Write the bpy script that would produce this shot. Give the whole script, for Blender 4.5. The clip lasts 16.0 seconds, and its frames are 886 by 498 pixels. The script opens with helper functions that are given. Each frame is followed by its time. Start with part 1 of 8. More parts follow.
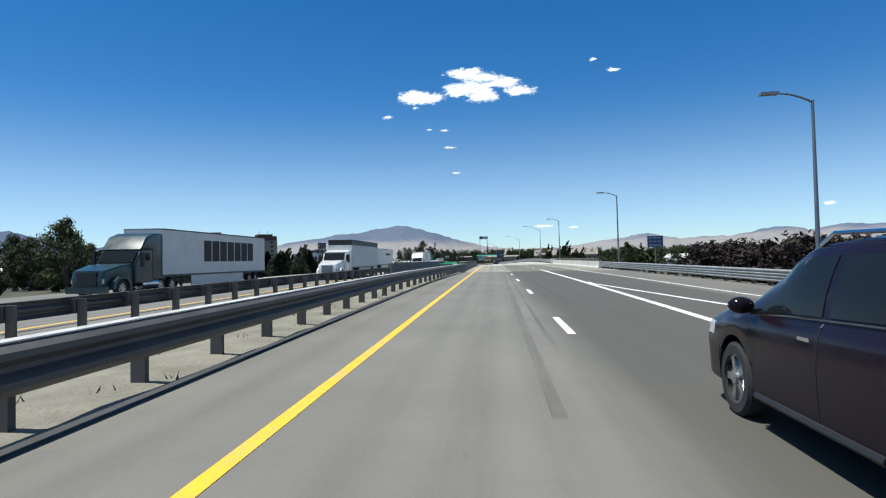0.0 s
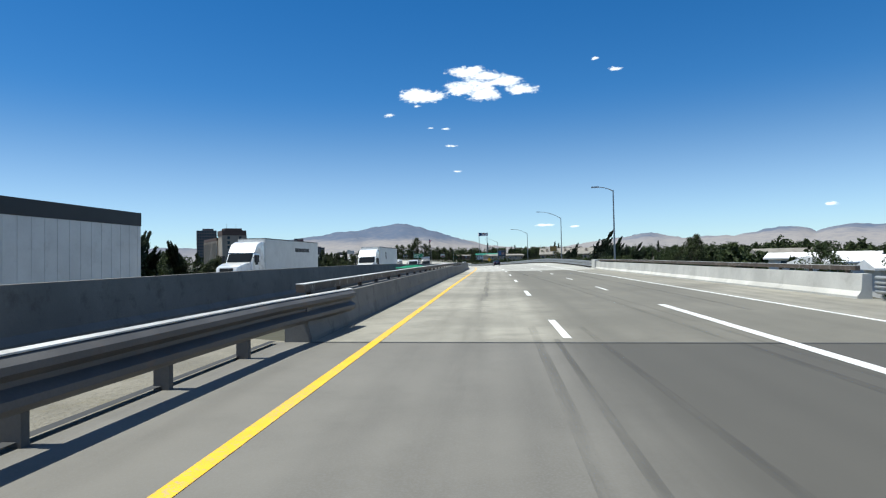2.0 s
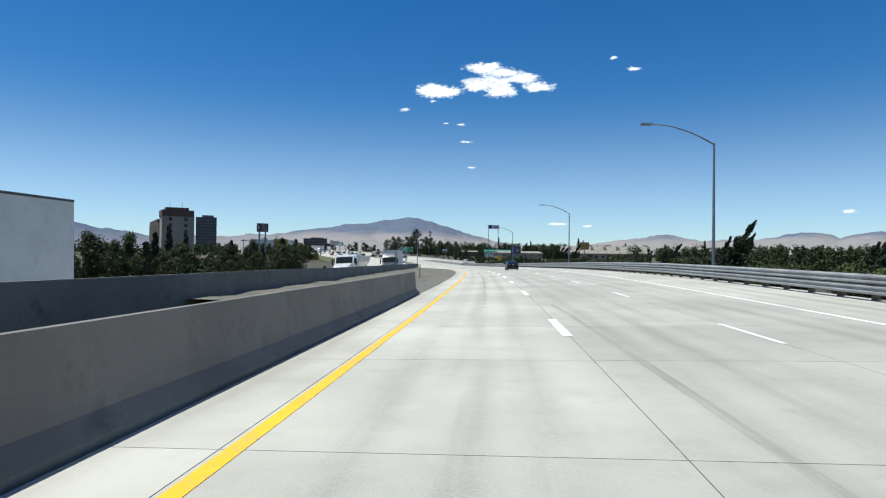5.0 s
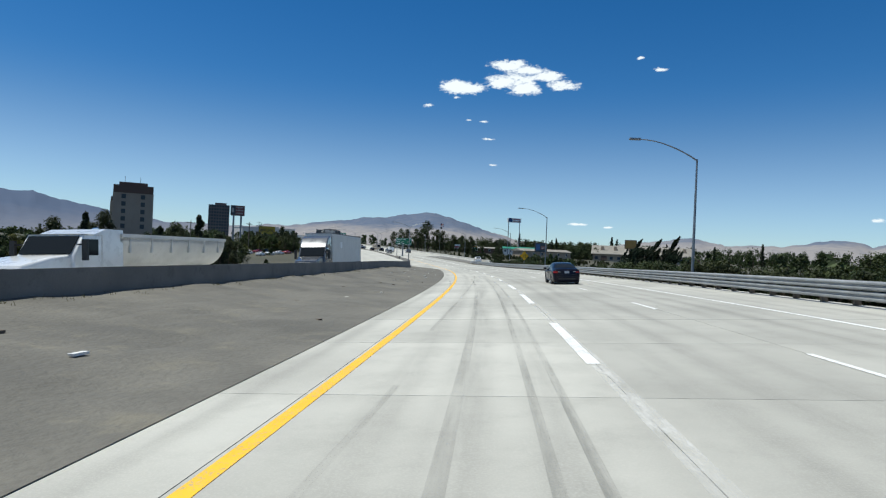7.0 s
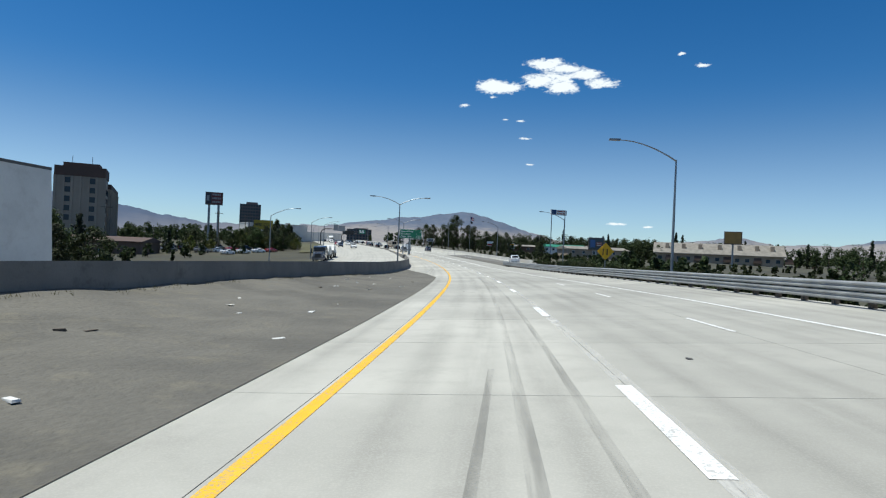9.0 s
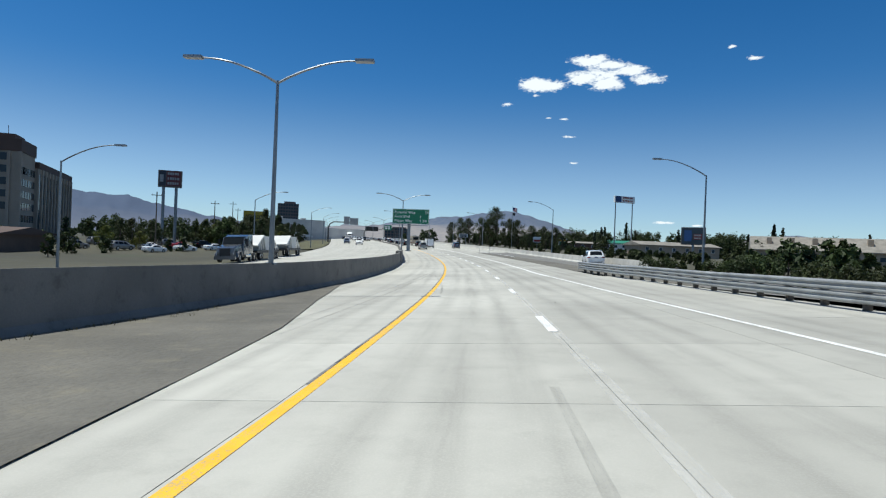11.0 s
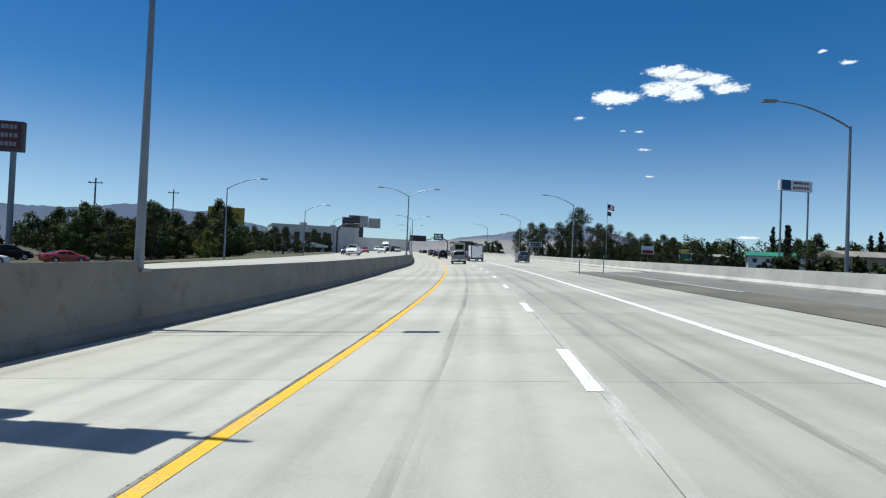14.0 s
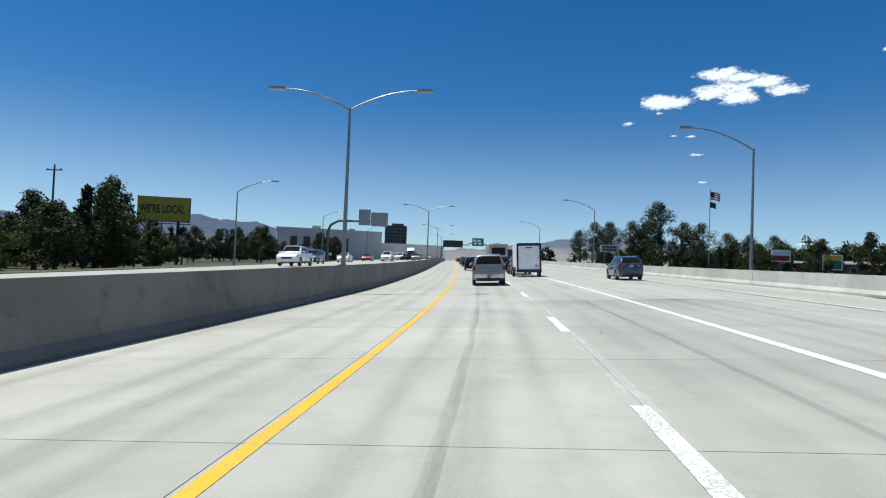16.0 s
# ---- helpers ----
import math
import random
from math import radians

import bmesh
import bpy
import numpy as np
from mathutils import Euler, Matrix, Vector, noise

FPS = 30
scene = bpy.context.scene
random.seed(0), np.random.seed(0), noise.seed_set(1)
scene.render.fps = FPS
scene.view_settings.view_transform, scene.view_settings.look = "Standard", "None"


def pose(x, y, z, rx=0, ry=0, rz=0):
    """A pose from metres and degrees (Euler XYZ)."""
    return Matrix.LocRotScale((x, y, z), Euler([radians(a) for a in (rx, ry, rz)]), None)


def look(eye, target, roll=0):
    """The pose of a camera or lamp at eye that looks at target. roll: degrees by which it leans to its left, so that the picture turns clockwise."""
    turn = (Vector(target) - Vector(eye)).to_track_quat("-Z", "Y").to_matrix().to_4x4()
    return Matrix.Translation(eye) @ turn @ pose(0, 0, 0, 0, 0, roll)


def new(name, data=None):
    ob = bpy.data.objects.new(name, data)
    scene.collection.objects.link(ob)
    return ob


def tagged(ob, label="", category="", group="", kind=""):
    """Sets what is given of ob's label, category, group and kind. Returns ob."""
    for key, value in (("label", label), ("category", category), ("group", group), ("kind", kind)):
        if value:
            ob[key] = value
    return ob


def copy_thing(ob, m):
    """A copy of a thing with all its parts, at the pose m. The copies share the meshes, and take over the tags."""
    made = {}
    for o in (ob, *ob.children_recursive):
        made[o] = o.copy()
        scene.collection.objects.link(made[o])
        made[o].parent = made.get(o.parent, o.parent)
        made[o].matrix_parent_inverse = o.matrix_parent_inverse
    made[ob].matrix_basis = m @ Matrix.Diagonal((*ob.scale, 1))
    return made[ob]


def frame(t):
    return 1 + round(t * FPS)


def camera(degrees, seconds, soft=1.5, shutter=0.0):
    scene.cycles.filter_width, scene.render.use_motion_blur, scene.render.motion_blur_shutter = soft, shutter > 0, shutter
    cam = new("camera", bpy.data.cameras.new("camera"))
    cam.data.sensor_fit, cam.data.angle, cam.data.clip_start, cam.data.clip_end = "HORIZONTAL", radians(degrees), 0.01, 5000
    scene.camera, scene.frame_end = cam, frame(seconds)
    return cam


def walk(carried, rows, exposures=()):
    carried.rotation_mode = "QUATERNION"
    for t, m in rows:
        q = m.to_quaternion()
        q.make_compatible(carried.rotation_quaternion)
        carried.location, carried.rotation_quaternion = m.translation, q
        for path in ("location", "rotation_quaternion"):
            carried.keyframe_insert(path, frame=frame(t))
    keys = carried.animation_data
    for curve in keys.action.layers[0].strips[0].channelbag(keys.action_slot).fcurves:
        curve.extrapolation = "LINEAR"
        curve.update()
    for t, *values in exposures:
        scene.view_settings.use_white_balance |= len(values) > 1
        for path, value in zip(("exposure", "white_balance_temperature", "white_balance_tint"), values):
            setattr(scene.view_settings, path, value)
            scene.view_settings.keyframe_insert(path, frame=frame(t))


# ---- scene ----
cam = camera(72.975, 16.0, soft=1.2)

# time, x, y, z, tilt, turn of the camera
ROWS = [
(0.0, 0.00, 0.00, 1.62, 91.12, 0.00), (0.5, 1.14, 13.08, 1.71, 91.04, 0.01),
(1.0, 2.28, 26.11, 1.78, 91.13, 0.01), (1.5, 3.41, 39.11, 1.83, 90.81, 0.01),
(2.0, 4.54, 52.07, 1.87, 90.97, 0.08), (2.5, 5.62, 64.99, 1.92, 90.74, 0.28),
(3.0, 6.67, 77.88, 1.96, 90.93, 0.42), (3.5, 7.70, 90.73, 1.99, 90.76, 0.38),
(4.0, 8.74, 103.56, 2.00, 90.66, 0.40), (4.5, 9.74, 116.41, 1.97, 90.61, 0.70),
(5.0, 10.65, 129.31, 1.93, 90.56, 1.17), (5.5, 11.47, 142.29, 1.89, 90.50, 1.61),
(6.0, 12.20, 155.38, 1.83, 90.44, 2.01), (6.5, 12.84, 168.58, 1.72, 90.36, 2.43),
(7.0, 13.38, 181.93, 1.58, 90.17, 2.94), (7.5, 13.78, 195.44, 1.44, 90.09, 3.63),
(8.0, 14.01, 209.09, 1.26, 89.98, 4.47), (8.5, 14.02, 222.89, 1.04, 89.91, 5.43),
(9.0, 13.79, 236.78, 0.80, 90.04, 6.42), (9.5, 13.33, 250.73, 0.60, 89.95, 7.37),
(10.0, 12.63, 264.66, 0.39, 89.88, 8.35), (10.5, 11.69, 278.50, 0.15, 89.85, 9.41),
(11.0, 10.51, 292.18, -0.08, 89.87, 10.51), (11.5, 9.08, 305.63, -0.28, 89.94, 11.60),
(12.0, 7.43, 318.78, -0.41, 90.39, 12.64), (12.5, 5.60, 331.58, -0.47, 90.44, 13.61),
(13.0, 3.60, 344.03, -0.47, 90.59, 14.70), (13.5, 1.38, 356.17, -0.42, 90.95, 16.01),
(14.0, -1.09, 368.10, -0.35, 91.08, 17.33), (14.5, -3.79, 379.90, -0.26, 91.31, 18.46),
(15.0, -6.72, 391.64, -0.14, 91.41, 19.50), (15.5, -9.87, 403.35, 0.02, 91.59, 20.62),
(16.0, -13.26, 415.01, 0.22, 91.75, 21.81)]
# the car leans with the road: nearly level on the bridge, then into the left-hand bend
LEAN_T, LEAN = [0.0, 3.0, 4.2, 5.2, 6.3, 7.0, 9.0, 11.5, 14.0, 16.0], [-1.6, -1.1, -0.6, 0.9, 2.3, 2.5, 2.45, 2.2, 2.4, 2.2]
walk(cam, [(t, pose(x, y, z, tilt, 0, turn) @ pose(0, 0, 0, 0, 0, float(np.interp(t, LEAN_T, LEAN)))) for t, x, y, z, tilt, turn in ROWS],
     exposures=[(0.0, 0.44, 6300.0, 3.0), (4.2, 0.42, 6300.0, 3.0), (6.3, 0.12, 6300.0, 3.0), (16.0, 0.12, 6300.0, 3.0)])

# ---- daylight ----
SUN_TURN, SUN_UP = 95.0, 72.0   # degrees to the left of +y, degrees over the horizon


def aim(turn, up):
    a, e = radians(turn), radians(up)
    return Vector((-math.sin(a) * math.cos(e), math.cos(a) * math.cos(e), math.sin(e)))


sun = new("sun", bpy.data.lights.new("sun", "SUN"))
sun.data.energy, sun.data.angle, sun.data.color = 4.6, radians(0.53), (1.0, 0.955, 0.89)
sun.matrix_world = look(aim(SUN_TURN, SUN_UP) * 100, (0, 0, 0))


class Net:
    """A small helper to write node trees."""

    def __init__(self, tree):
        self.tree = tree
        tree.nodes.clear()

    def add(self, kind, links=(), **values):
        n = self.tree.nodes.new(kind)
        if "operation" in values:
            n.operation = values["operation"]
        if "use_clamp" in values:
            n.use_clamp = values["use_clamp"]
        if "data_type" in values:
            n.data_type = values["data_type"]
        if "blend_type" in values:
            n.blend_type = values["blend_type"]
        if "interpolation_type" in values:
            n.interpolation_type = values["interpolation_type"]
        if "uv_map" in values:
            n.uv_map = values["uv_map"]
        if "feature" in values:
            n.feature = values["feature"]
        for socket, value in links:
            if isinstance(value, bpy.types.NodeSocket):
                self.tree.links.new(value, n.inputs[socket])
            else:
                n.inputs[socket].default_value = value
        return n

    def math(self, op, a, b=0.0, c=0.0, clamp=False):
        return self.add("ShaderNodeMath", [(0, a), (1, b), (2, c)], operation=op, use_clamp=clamp).outputs[0]

    def mix(self, f, a, b, blend="MIX"):
        n = self.add("ShaderNodeMix", [(0, f), (6, a), (7, b)], data_type="RGBA", blend_type=blend)
        return n.outputs[2]

    def noise(self, vec, scale, detail=4.0, rough=0.55):
        return self.add("ShaderNodeTexNoise", [("Vector", vec), ("Scale", scale), ("Detail", detail), ("Roughness", rough)]).outputs[0]

    def ramp(self, f, lo, hi, a=0.0, b=1.0):
        return self.add("ShaderNodeMapRange", [(0, f), (1, lo), (2, hi), (3, a), (4, b)], interpolation_type="SMOOTHSTEP").outputs[0]


def rgba(c):
    return (c[0], c[1], c[2], 1.0)


world = bpy.data.worlds.new("sky")
world.use_nodes = True
scene.world = world
N = Net(world.node_tree)
sky = N.add("ShaderNodeTexSky")
sky.sky_type, sky.sun_disc, sky.sun_elevation, sky.sun_rotation = "NISHITA", False, radians(SUN_UP), radians(-SUN_TURN)
sky.altitude, sky.air_density, sky.dust_density, sky.ozone_density = 1350.0, 1.0, 0.35, 3.0
ray = N.add("ShaderNodeTexCoord").outputs["Generated"]
xyz = N.add("ShaderNodeSeparateXYZ", [(0, ray)])
az = N.math("MULTIPLY", N.math("ARCTAN2", N.math("MULTIPLY", xyz.outputs[0], -1.0), xyz.outputs[1]), 57.2958)
up = N.math("MULTIPLY", N.math("ARCSINE", xyz.outputs[2]), 57.2958)
flat = N.add("ShaderNodeCombineXYZ", [(0, N.math("MULTIPLY_ADD", up, -0.5, N.math("MULTIPLY", az, 0.75))), (1, N.math("MULTIPLY_ADD", az, 0.25, N.math("MULTIPLY", up, 1.5))), (2, 0.0)]).outputs[0]
rag = N.noise(flat, 0.75, 7.0, 0.62)
fine = N.noise(flat, 3.2, 5.0, 0.6)
# the few fair-weather clouds: turn, height, half width, half height in degrees
CLOUDS = [(1.6, 15.3, 2.7, 0.85), (2.6, 15.5, 1.6, 0.7), (-2.8, 16.0, 2.8, 1.0), (-4.2, 15.4, 1.9, 0.8), (-2.6, 17.4, 2.2, 0.6),
          (-4.6, 17.0, 2.0, 0.6), (-7.6, 15.7, 2.2, 0.55), (-6.3, 16.4, 1.9, 0.6), (5.0, 13.6, 0.85, 0.36),
          (-0.4, 12.3, 0.8, 0.2), (-1.0, 10.7, 0.9, 0.2), (-1.3, 8.3, 0.9, 0.2), (1.0, 12.4, 0.6, 0.16), (-16.4, 16.7, 1.0, 0.32),
          (-14.6, 17.8, 0.5, 0.25), (-9.5, 3.0, 1.4, 0.22), (-12.3, 2.8, 1.0, 0.18), (-33.0, 3.8, 1.0, 0.3), (2.3, 14.4, 0.9, 0.3)]
mass = None
for a0, e0, w0, h0 in CLOUDS:
    u = N.math("DIVIDE", N.math("SUBTRACT", az, a0), w0)
    v = N.math("DIVIDE", N.math("SUBTRACT", up, e0), h0)
    d = N.math("SQRT", N.math("ADD", N.math("MULTIPLY", u, u), N.math("MULTIPLY", v, v)))
    m = N.math("SUBTRACT", 1.0 if h0 > 0.4 else 0.72, d)
    mass = m if mass is None else N.math("MAXIMUM", mass, m)
body = N.math("ADD", N.math("ADD", mass, N.math("MULTIPLY", N.math("SUBTRACT", rag, 0.5), 1.9)), N.math("MULTIPLY", N.math("SUBTRACT", fine, 0.5), 0.9))
cover = N.math("MULTIPLY", N.ramp(body, 0.08, 0.62), N.ramp(mass, -0.5, -0.1))
deep = N.add("ShaderNodeHueSaturation", [("Saturation", N.math("MULTIPLY", N.ramp(up, -1.0, 16.0, 0.85, 1.36), N.ramp(up, 26.0, 50.0, 1.0, 0.62))), ("Hue", 0.504), ("Value", N.ramp(up, 0.0, 14.0, 1.12, 1.04)), ("Color", sky.outputs[0])]).outputs[0]
deep = N.mix(N.ramp(up, 12.0, 0.0, 0.0, 1.0), deep, (0.80, 0.95, 1.12, 1.0), "MULTIPLY")
blend = N.mix(cover, deep, (10.6, 10.8, 11.2, 1.0))
N.add("ShaderNodeOutputWorld", [(0, N.add("ShaderNodeBackground", [(0, blend), (1, 0.085)]).outputs[0])])

# ---- the line of the road: its left edge line, by stations of 20 m ----
TURNS = [-4.90, -4.82, -4.80, -4.78, -4.72, -4.72, -4.32, -3.58, -2.95, -2.31, -1.38, -0.04, 1.70, 3.30, 4.76, 6.41, 7.96,
         9.37, 11.36, 13.19, 14.78, 16.19, 18.1, 19.3, 20.2, 20.6, 20.8, 20.9, 21.0, 21.0]
RISE = [0.0, 0.13, 0.22, 0.28, 0.35, 0.38, 0.34, 0.28, 0.18, -0.01, -0.24, -0.53, -0.86, -1.15, -1.49, -1.82, -2.03, -2.09,
        -2.02, -1.89, -1.67, -1.35, -1.02, -0.68, -0.32, 0.05, 0.42, 0.8, 1.18, 1.56]
S0, S1 = -200.0, 1500.0
st = np.arange(S0, S1 + 0.5, 0.5)
turn_s = np.radians(np.interp(st, np.arange(30) * 20.0, TURNS))
i0 = int(-S0 / 0.5)
line_x = np.cumsum(-np.sin(turn_s) * 0.5)
line_y = np.cumsum(np.cos(turn_s) * 0.5)
line_x += -2.14 - line_x[i0]
line_y += 0.19 - line_y[i0]
line_z = np.where(st > 580, 1.56 + (np.minimum(st, 900) - 580) * 0.016, np.interp(st, np.arange(30) * 20.0, RISE))


def at(s):
    return (float(np.interp(s, st, line_x)), float(np.interp(s, st, line_y)), float(np.interp(s, st, line_z)), float(np.interp(s, st, turn_s)))


BANK_S, BANK = [0.0, 85.0, 118.0, 145.0, 172.0, 190.0, 245.0, 310.0, 372.0, 430.0, 760.0], [-1.07, -0.57, -0.1, 1.5, 2.85, 3.0, 2.95, 2.75, 2.95, 2.75, 2.6]


def bank(s):
    """The road's cross slope: its right side rises in the bend."""
    return math.radians(float(np.interp(s, BANK_S, BANK)))


def R(s, lat, z=0.0):
    """The place at station s, lat metres to the right of the yellow line, z over the road."""
    x, y, h, a = at(s)
    return Vector((x + math.cos(a) * lat, y + math.sin(a) * lat, h + z + (lat - 2.1 - (0.45 * max(0.0, lat - 10.0) if s > 330 else 0.0)) * math.tan(bank(s))))


def heading(s):
    return math.degrees(at(s)[3])


def stand(s, lat, z=0.0, turn=0.0):
    """A pose on the banked road whose x axis points along it."""
    p = R(s, lat, z)
    return pose(p.x, p.y, p.z, 0, 0, heading(s) + 90) @ Matrix.Rotation(-bank(s), 4, "X") @ Matrix.Rotation(math.radians(turn), 4, "Z")


def upright(s, lat, z=0.0, turn=0.0):
    """The same for posts, which stand plumb."""
    p = R(s, lat, z)
    return pose(p.x, p.y, p.z, 0, 0, heading(s) + 90 + turn)


def lerp(s, xs, ys):
    return float(np.interp(s, xs, ys))


FAR_S, FAR_RISE = [0, 130, 195, 250, 316, 360, 420], [-0.5, -0.4, 0.0, 0.3, 0.1, 0.75, 1.1]


def far_side(s):
    """How much the opposite carriageway lies higher than the plane of the near lanes."""
    return lerp(s, FAR_S, FAR_RISE)


def wall_lat(s):
    """The face of the wall along the opposite carriageway."""
    return lerp(s, [-200, 262, 300, 318, 330, 350, 400, 425, 450, 1500], [-8.4, -8.4, -7.2, -6.2, -5.5, -5.2, -5.5, -5.4, -4.4, -4.2])


def dirt_lat(s):
    """Where the bare dirt of the median meets the concrete."""
    return lerp(s, [150, 155, 294, 306, 315, 322, 327], [-1.15, -1.2, -1.3, -2.5, -4.05, -5.0, wall_lat(327) + 0.02])


def right_lat(s):
    return lerp(s, [-200, 60, 100, 200, 290, 320, 350], [16.2, 15.6, 14.6, 14.4, 14.0, 12.6, 11.4])


def edge_lat(s):
    """The white edge line on the right."""
    return lerp(s, [-200, 20, 60, 110, 200, 262, 340, 600], [13.0, 12.0, 11.4, 10.9, 10.8, 10.0, 7.25, 7.3])


def ramp_wall(s):
    return lerp(s, [300, 350, 370, 395, 430, 520, 1500], [19.0, 17.4, 17.4, 18.6, 18.6, 18.6, 18.6])

# ---- materials ----
def paint(name, col, rough=0.7, metal=0.0, var=0.2, scale=1.5, fine=25.0, bump=0.3, depth=0.01, spec=0.5, coat=0.0, dirt=None, dirty=0.0, obj=True, rand=0.0):
    """A surface with variation at two scales, grain and stains."""
    m = bpy.data.materials.new(name)
    m.use_nodes = True
    n = Net(m.node_tree)
    tc = n.add("ShaderNodeTexCoord").outputs["Object"] if obj else n.add("ShaderNodeNewGeometry").outputs["Position"]
    big, small = n.noise(tc, scale, 5.0), n.noise(tc, fine, 3.0)
    lo = rgba([c * (1 - var) for c in col])
    hi = rgba([min(1, c * (1 + var)) for c in col])
    c = n.mix(n.ramp(big, 0.3, 0.7), lo, hi)
    c = n.mix(n.math("MULTIPLY", n.ramp(small, 0.35, 0.7), var), c, rgba([x * 0.55 for x in col]))
    if dirt:
        c = n.mix(n.math("MULTIPLY", n.ramp(n.noise(tc, scale * 2.7, 6.0, 0.7), 0.52, 0.72), dirty), c, rgba(dirt))
    if rand:
        r = n.add("ShaderNodeObjectInfo").outputs["Random"]
        c = n.add("ShaderNodeHueSaturation", [("Value", n.math("MULTIPLY_ADD", r, rand, 1 - rand / 2)), ("Color", c)]).outputs[0]
    b = n.add("ShaderNodeBump", [("Strength", bump), ("Distance", depth), ("Height", small)])
    r = n.ramp(big, 0.2, 0.8, max(0.02, rough - 0.08), min(1, rough + 0.08))
    p = n.add("ShaderNodeBsdfPrincipled", [("Base Color", c), ("Roughness", r), ("Metallic", metal), ("Specular IOR Level", spec), ("Coat Weight", coat), ("Coat Roughness", 0.06), ("Normal", b.outputs[0])])
    n.add("ShaderNodeOutputMaterial", [(0, p.outputs[0])])
    return m


def lane_surface(name, col, var, wheel, oil, fine_col, crack=0.0, patch=0.25, rand=0.0, outer=0.0):
    """Pavement: worn wheel paths and a drip line along each lane, stains, grain. UV holds lat and station."""
    m = bpy.data.materials.new(name)
    m.use_nodes = True
    n = Net(m.node_tree)
    uv = n.add("ShaderNodeUVMap", uv_map="road").outputs[0]
    q = n.add("ShaderNodeSeparateXYZ", [(0, uv)])
    lat, s = q.outputs[0], q.outputs[1]
    pos = n.add("ShaderNodeNewGeometry").outputs["Position"]
    long_ = n.add("ShaderNodeCombineXYZ", [(0, lat), (1, n.math("MULTIPLY", s, 0.06)), (2, 0.0)]).outputs[0]
    streak = n.noise(long_, 1.6, 5.0, 0.6)
    blot = n.noise(pos, 0.16, 6.0, 0.6)
    mid = n.noise(pos, 1.3, 5.0, 0.65)
    grain = n.noise(pos, 45.0, 3.0, 0.7)
    c = n.mix(n.ramp(blot, 0.3, 0.7), rgba([x * (1 - var) for x in col]), rgba([min(1, x * (1 + var)) for x in col]))
    c = n.mix(n.math("MULTIPLY", n.ramp(mid, 0.45, 0.75), patch), c, rgba([x * 0.6 for x in col]))
    # lane phase: 0 at the lane's middle, wheel paths at 0.9 m
    ph = n.math("ABSOLUTE", n.math("SUBTRACT", n.math("MULTIPLY", n.math("FRACT", n.math("DIVIDE", n.math("ADD", lat, 36.6), 3.66)), 3.66), 1.83))
    d1 = n.math("ABSOLUTE", n.math("SUBTRACT", ph, 0.88))
    track = n.math("MULTIPLY", n.ramp(d1, 0.0, 0.42, 1.0, 0.0), n.ramp(streak, 0.25, 0.7))
    drip = n.math("MULTIPLY", n.ramp(ph, 0.0, 0.5, 1.0, 0.0), n.ramp(streak, 0.3, 0.75))
    c = n.mix(n.math("MULTIPLY", track, wheel), c, rgba([x * 0.5 for x in col]))
    c = n.mix(n.math("MULTIPLY", drip, oil), c, rgba([x * 0.35 for x in col]))
    c = n.mix(n.math("MULTIPLY", n.ramp(grain, 0.4, 0.75), 0.35), c, rgba(fine_col))
    if outer:
        c = n.mix(n.math("MULTIPLY", n.ramp(n.math("ADD", lat, n.math("MULTIPLY", n.math("SUBTRACT", streak, 0.5), 0.9)), 2.9, 4.2), n.math("MULTIPLY", n.ramp(lat, 10.9, 11.7, 1.0, 0.25), outer)), c, rgba([x * 0.42 for x in col]))
    h = grain
    if crack:
        v = n.add("ShaderNodeTexVoronoi", [("Vector", pos), ("Scale", 0.35), ("Randomness", 1.0)], feature="DISTANCE_TO_EDGE").outputs[0]
        c = n.mix(n.math("MULTIPLY", n.ramp(n.math("ADD", v, n.math("MULTIPLY", n.math("SUBTRACT", mid, 0.5), 0.05)), 0.0, 0.012, 1.0, 0.0), crack), c, rgba([x * 0.3 for x in col]))
    if rand:
        r = n.add("ShaderNodeObjectInfo").outputs["Random"]
        c = n.add("ShaderNodeHueSaturation", [("Value", n.math("MULTIPLY_ADD", r, rand, 1 - rand / 2)), ("Color", c)]).outputs[0]
    b = n.add("ShaderNodeBump", [("Strength", 0.35), ("Distance", 0.006), ("Height", h)])
    p = n.add("ShaderNodeBsdfPrincipled", [("Base Color", c), ("Roughness", 0.85), ("Specular IOR Level", 0.35), ("Normal", b.outputs[0])])
    n.add("ShaderNodeOutputMaterial", [(0, p.outputs[0])])
    return m


def worn_marking(name, col, wear, under):
    m = bpy.data.materials.new(name)
    m.use_nodes = True
    n = Net(m.node_tree)
    pos = n.add("ShaderNodeNewGeometry").outputs["Position"]
    c = n.mix(n.ramp(n.noise(pos, 3.0, 4.0), 0.3, 0.7), rgba([x * 0.9 for x in col]), rgba(col))
    gap = n.ramp(n.math("ADD", n.noise(pos, 28.0, 5.0, 0.7), n.math("MULTIPLY", n.noise(pos, 1.2, 3.0), 0.4)), 0.78 - wear * 0.3, 0.86 - wear * 0.3)
    c = n.mix(n.math("MULTIPLY", gap, 0.8), c, rgba(under))
    p = n.add("ShaderNodeBsdfPrincipled", [("Base Color", c), ("Roughness", 0.6)])
    n.add("ShaderNodeOutputMaterial", [(0, p.outputs[0])])
    return m


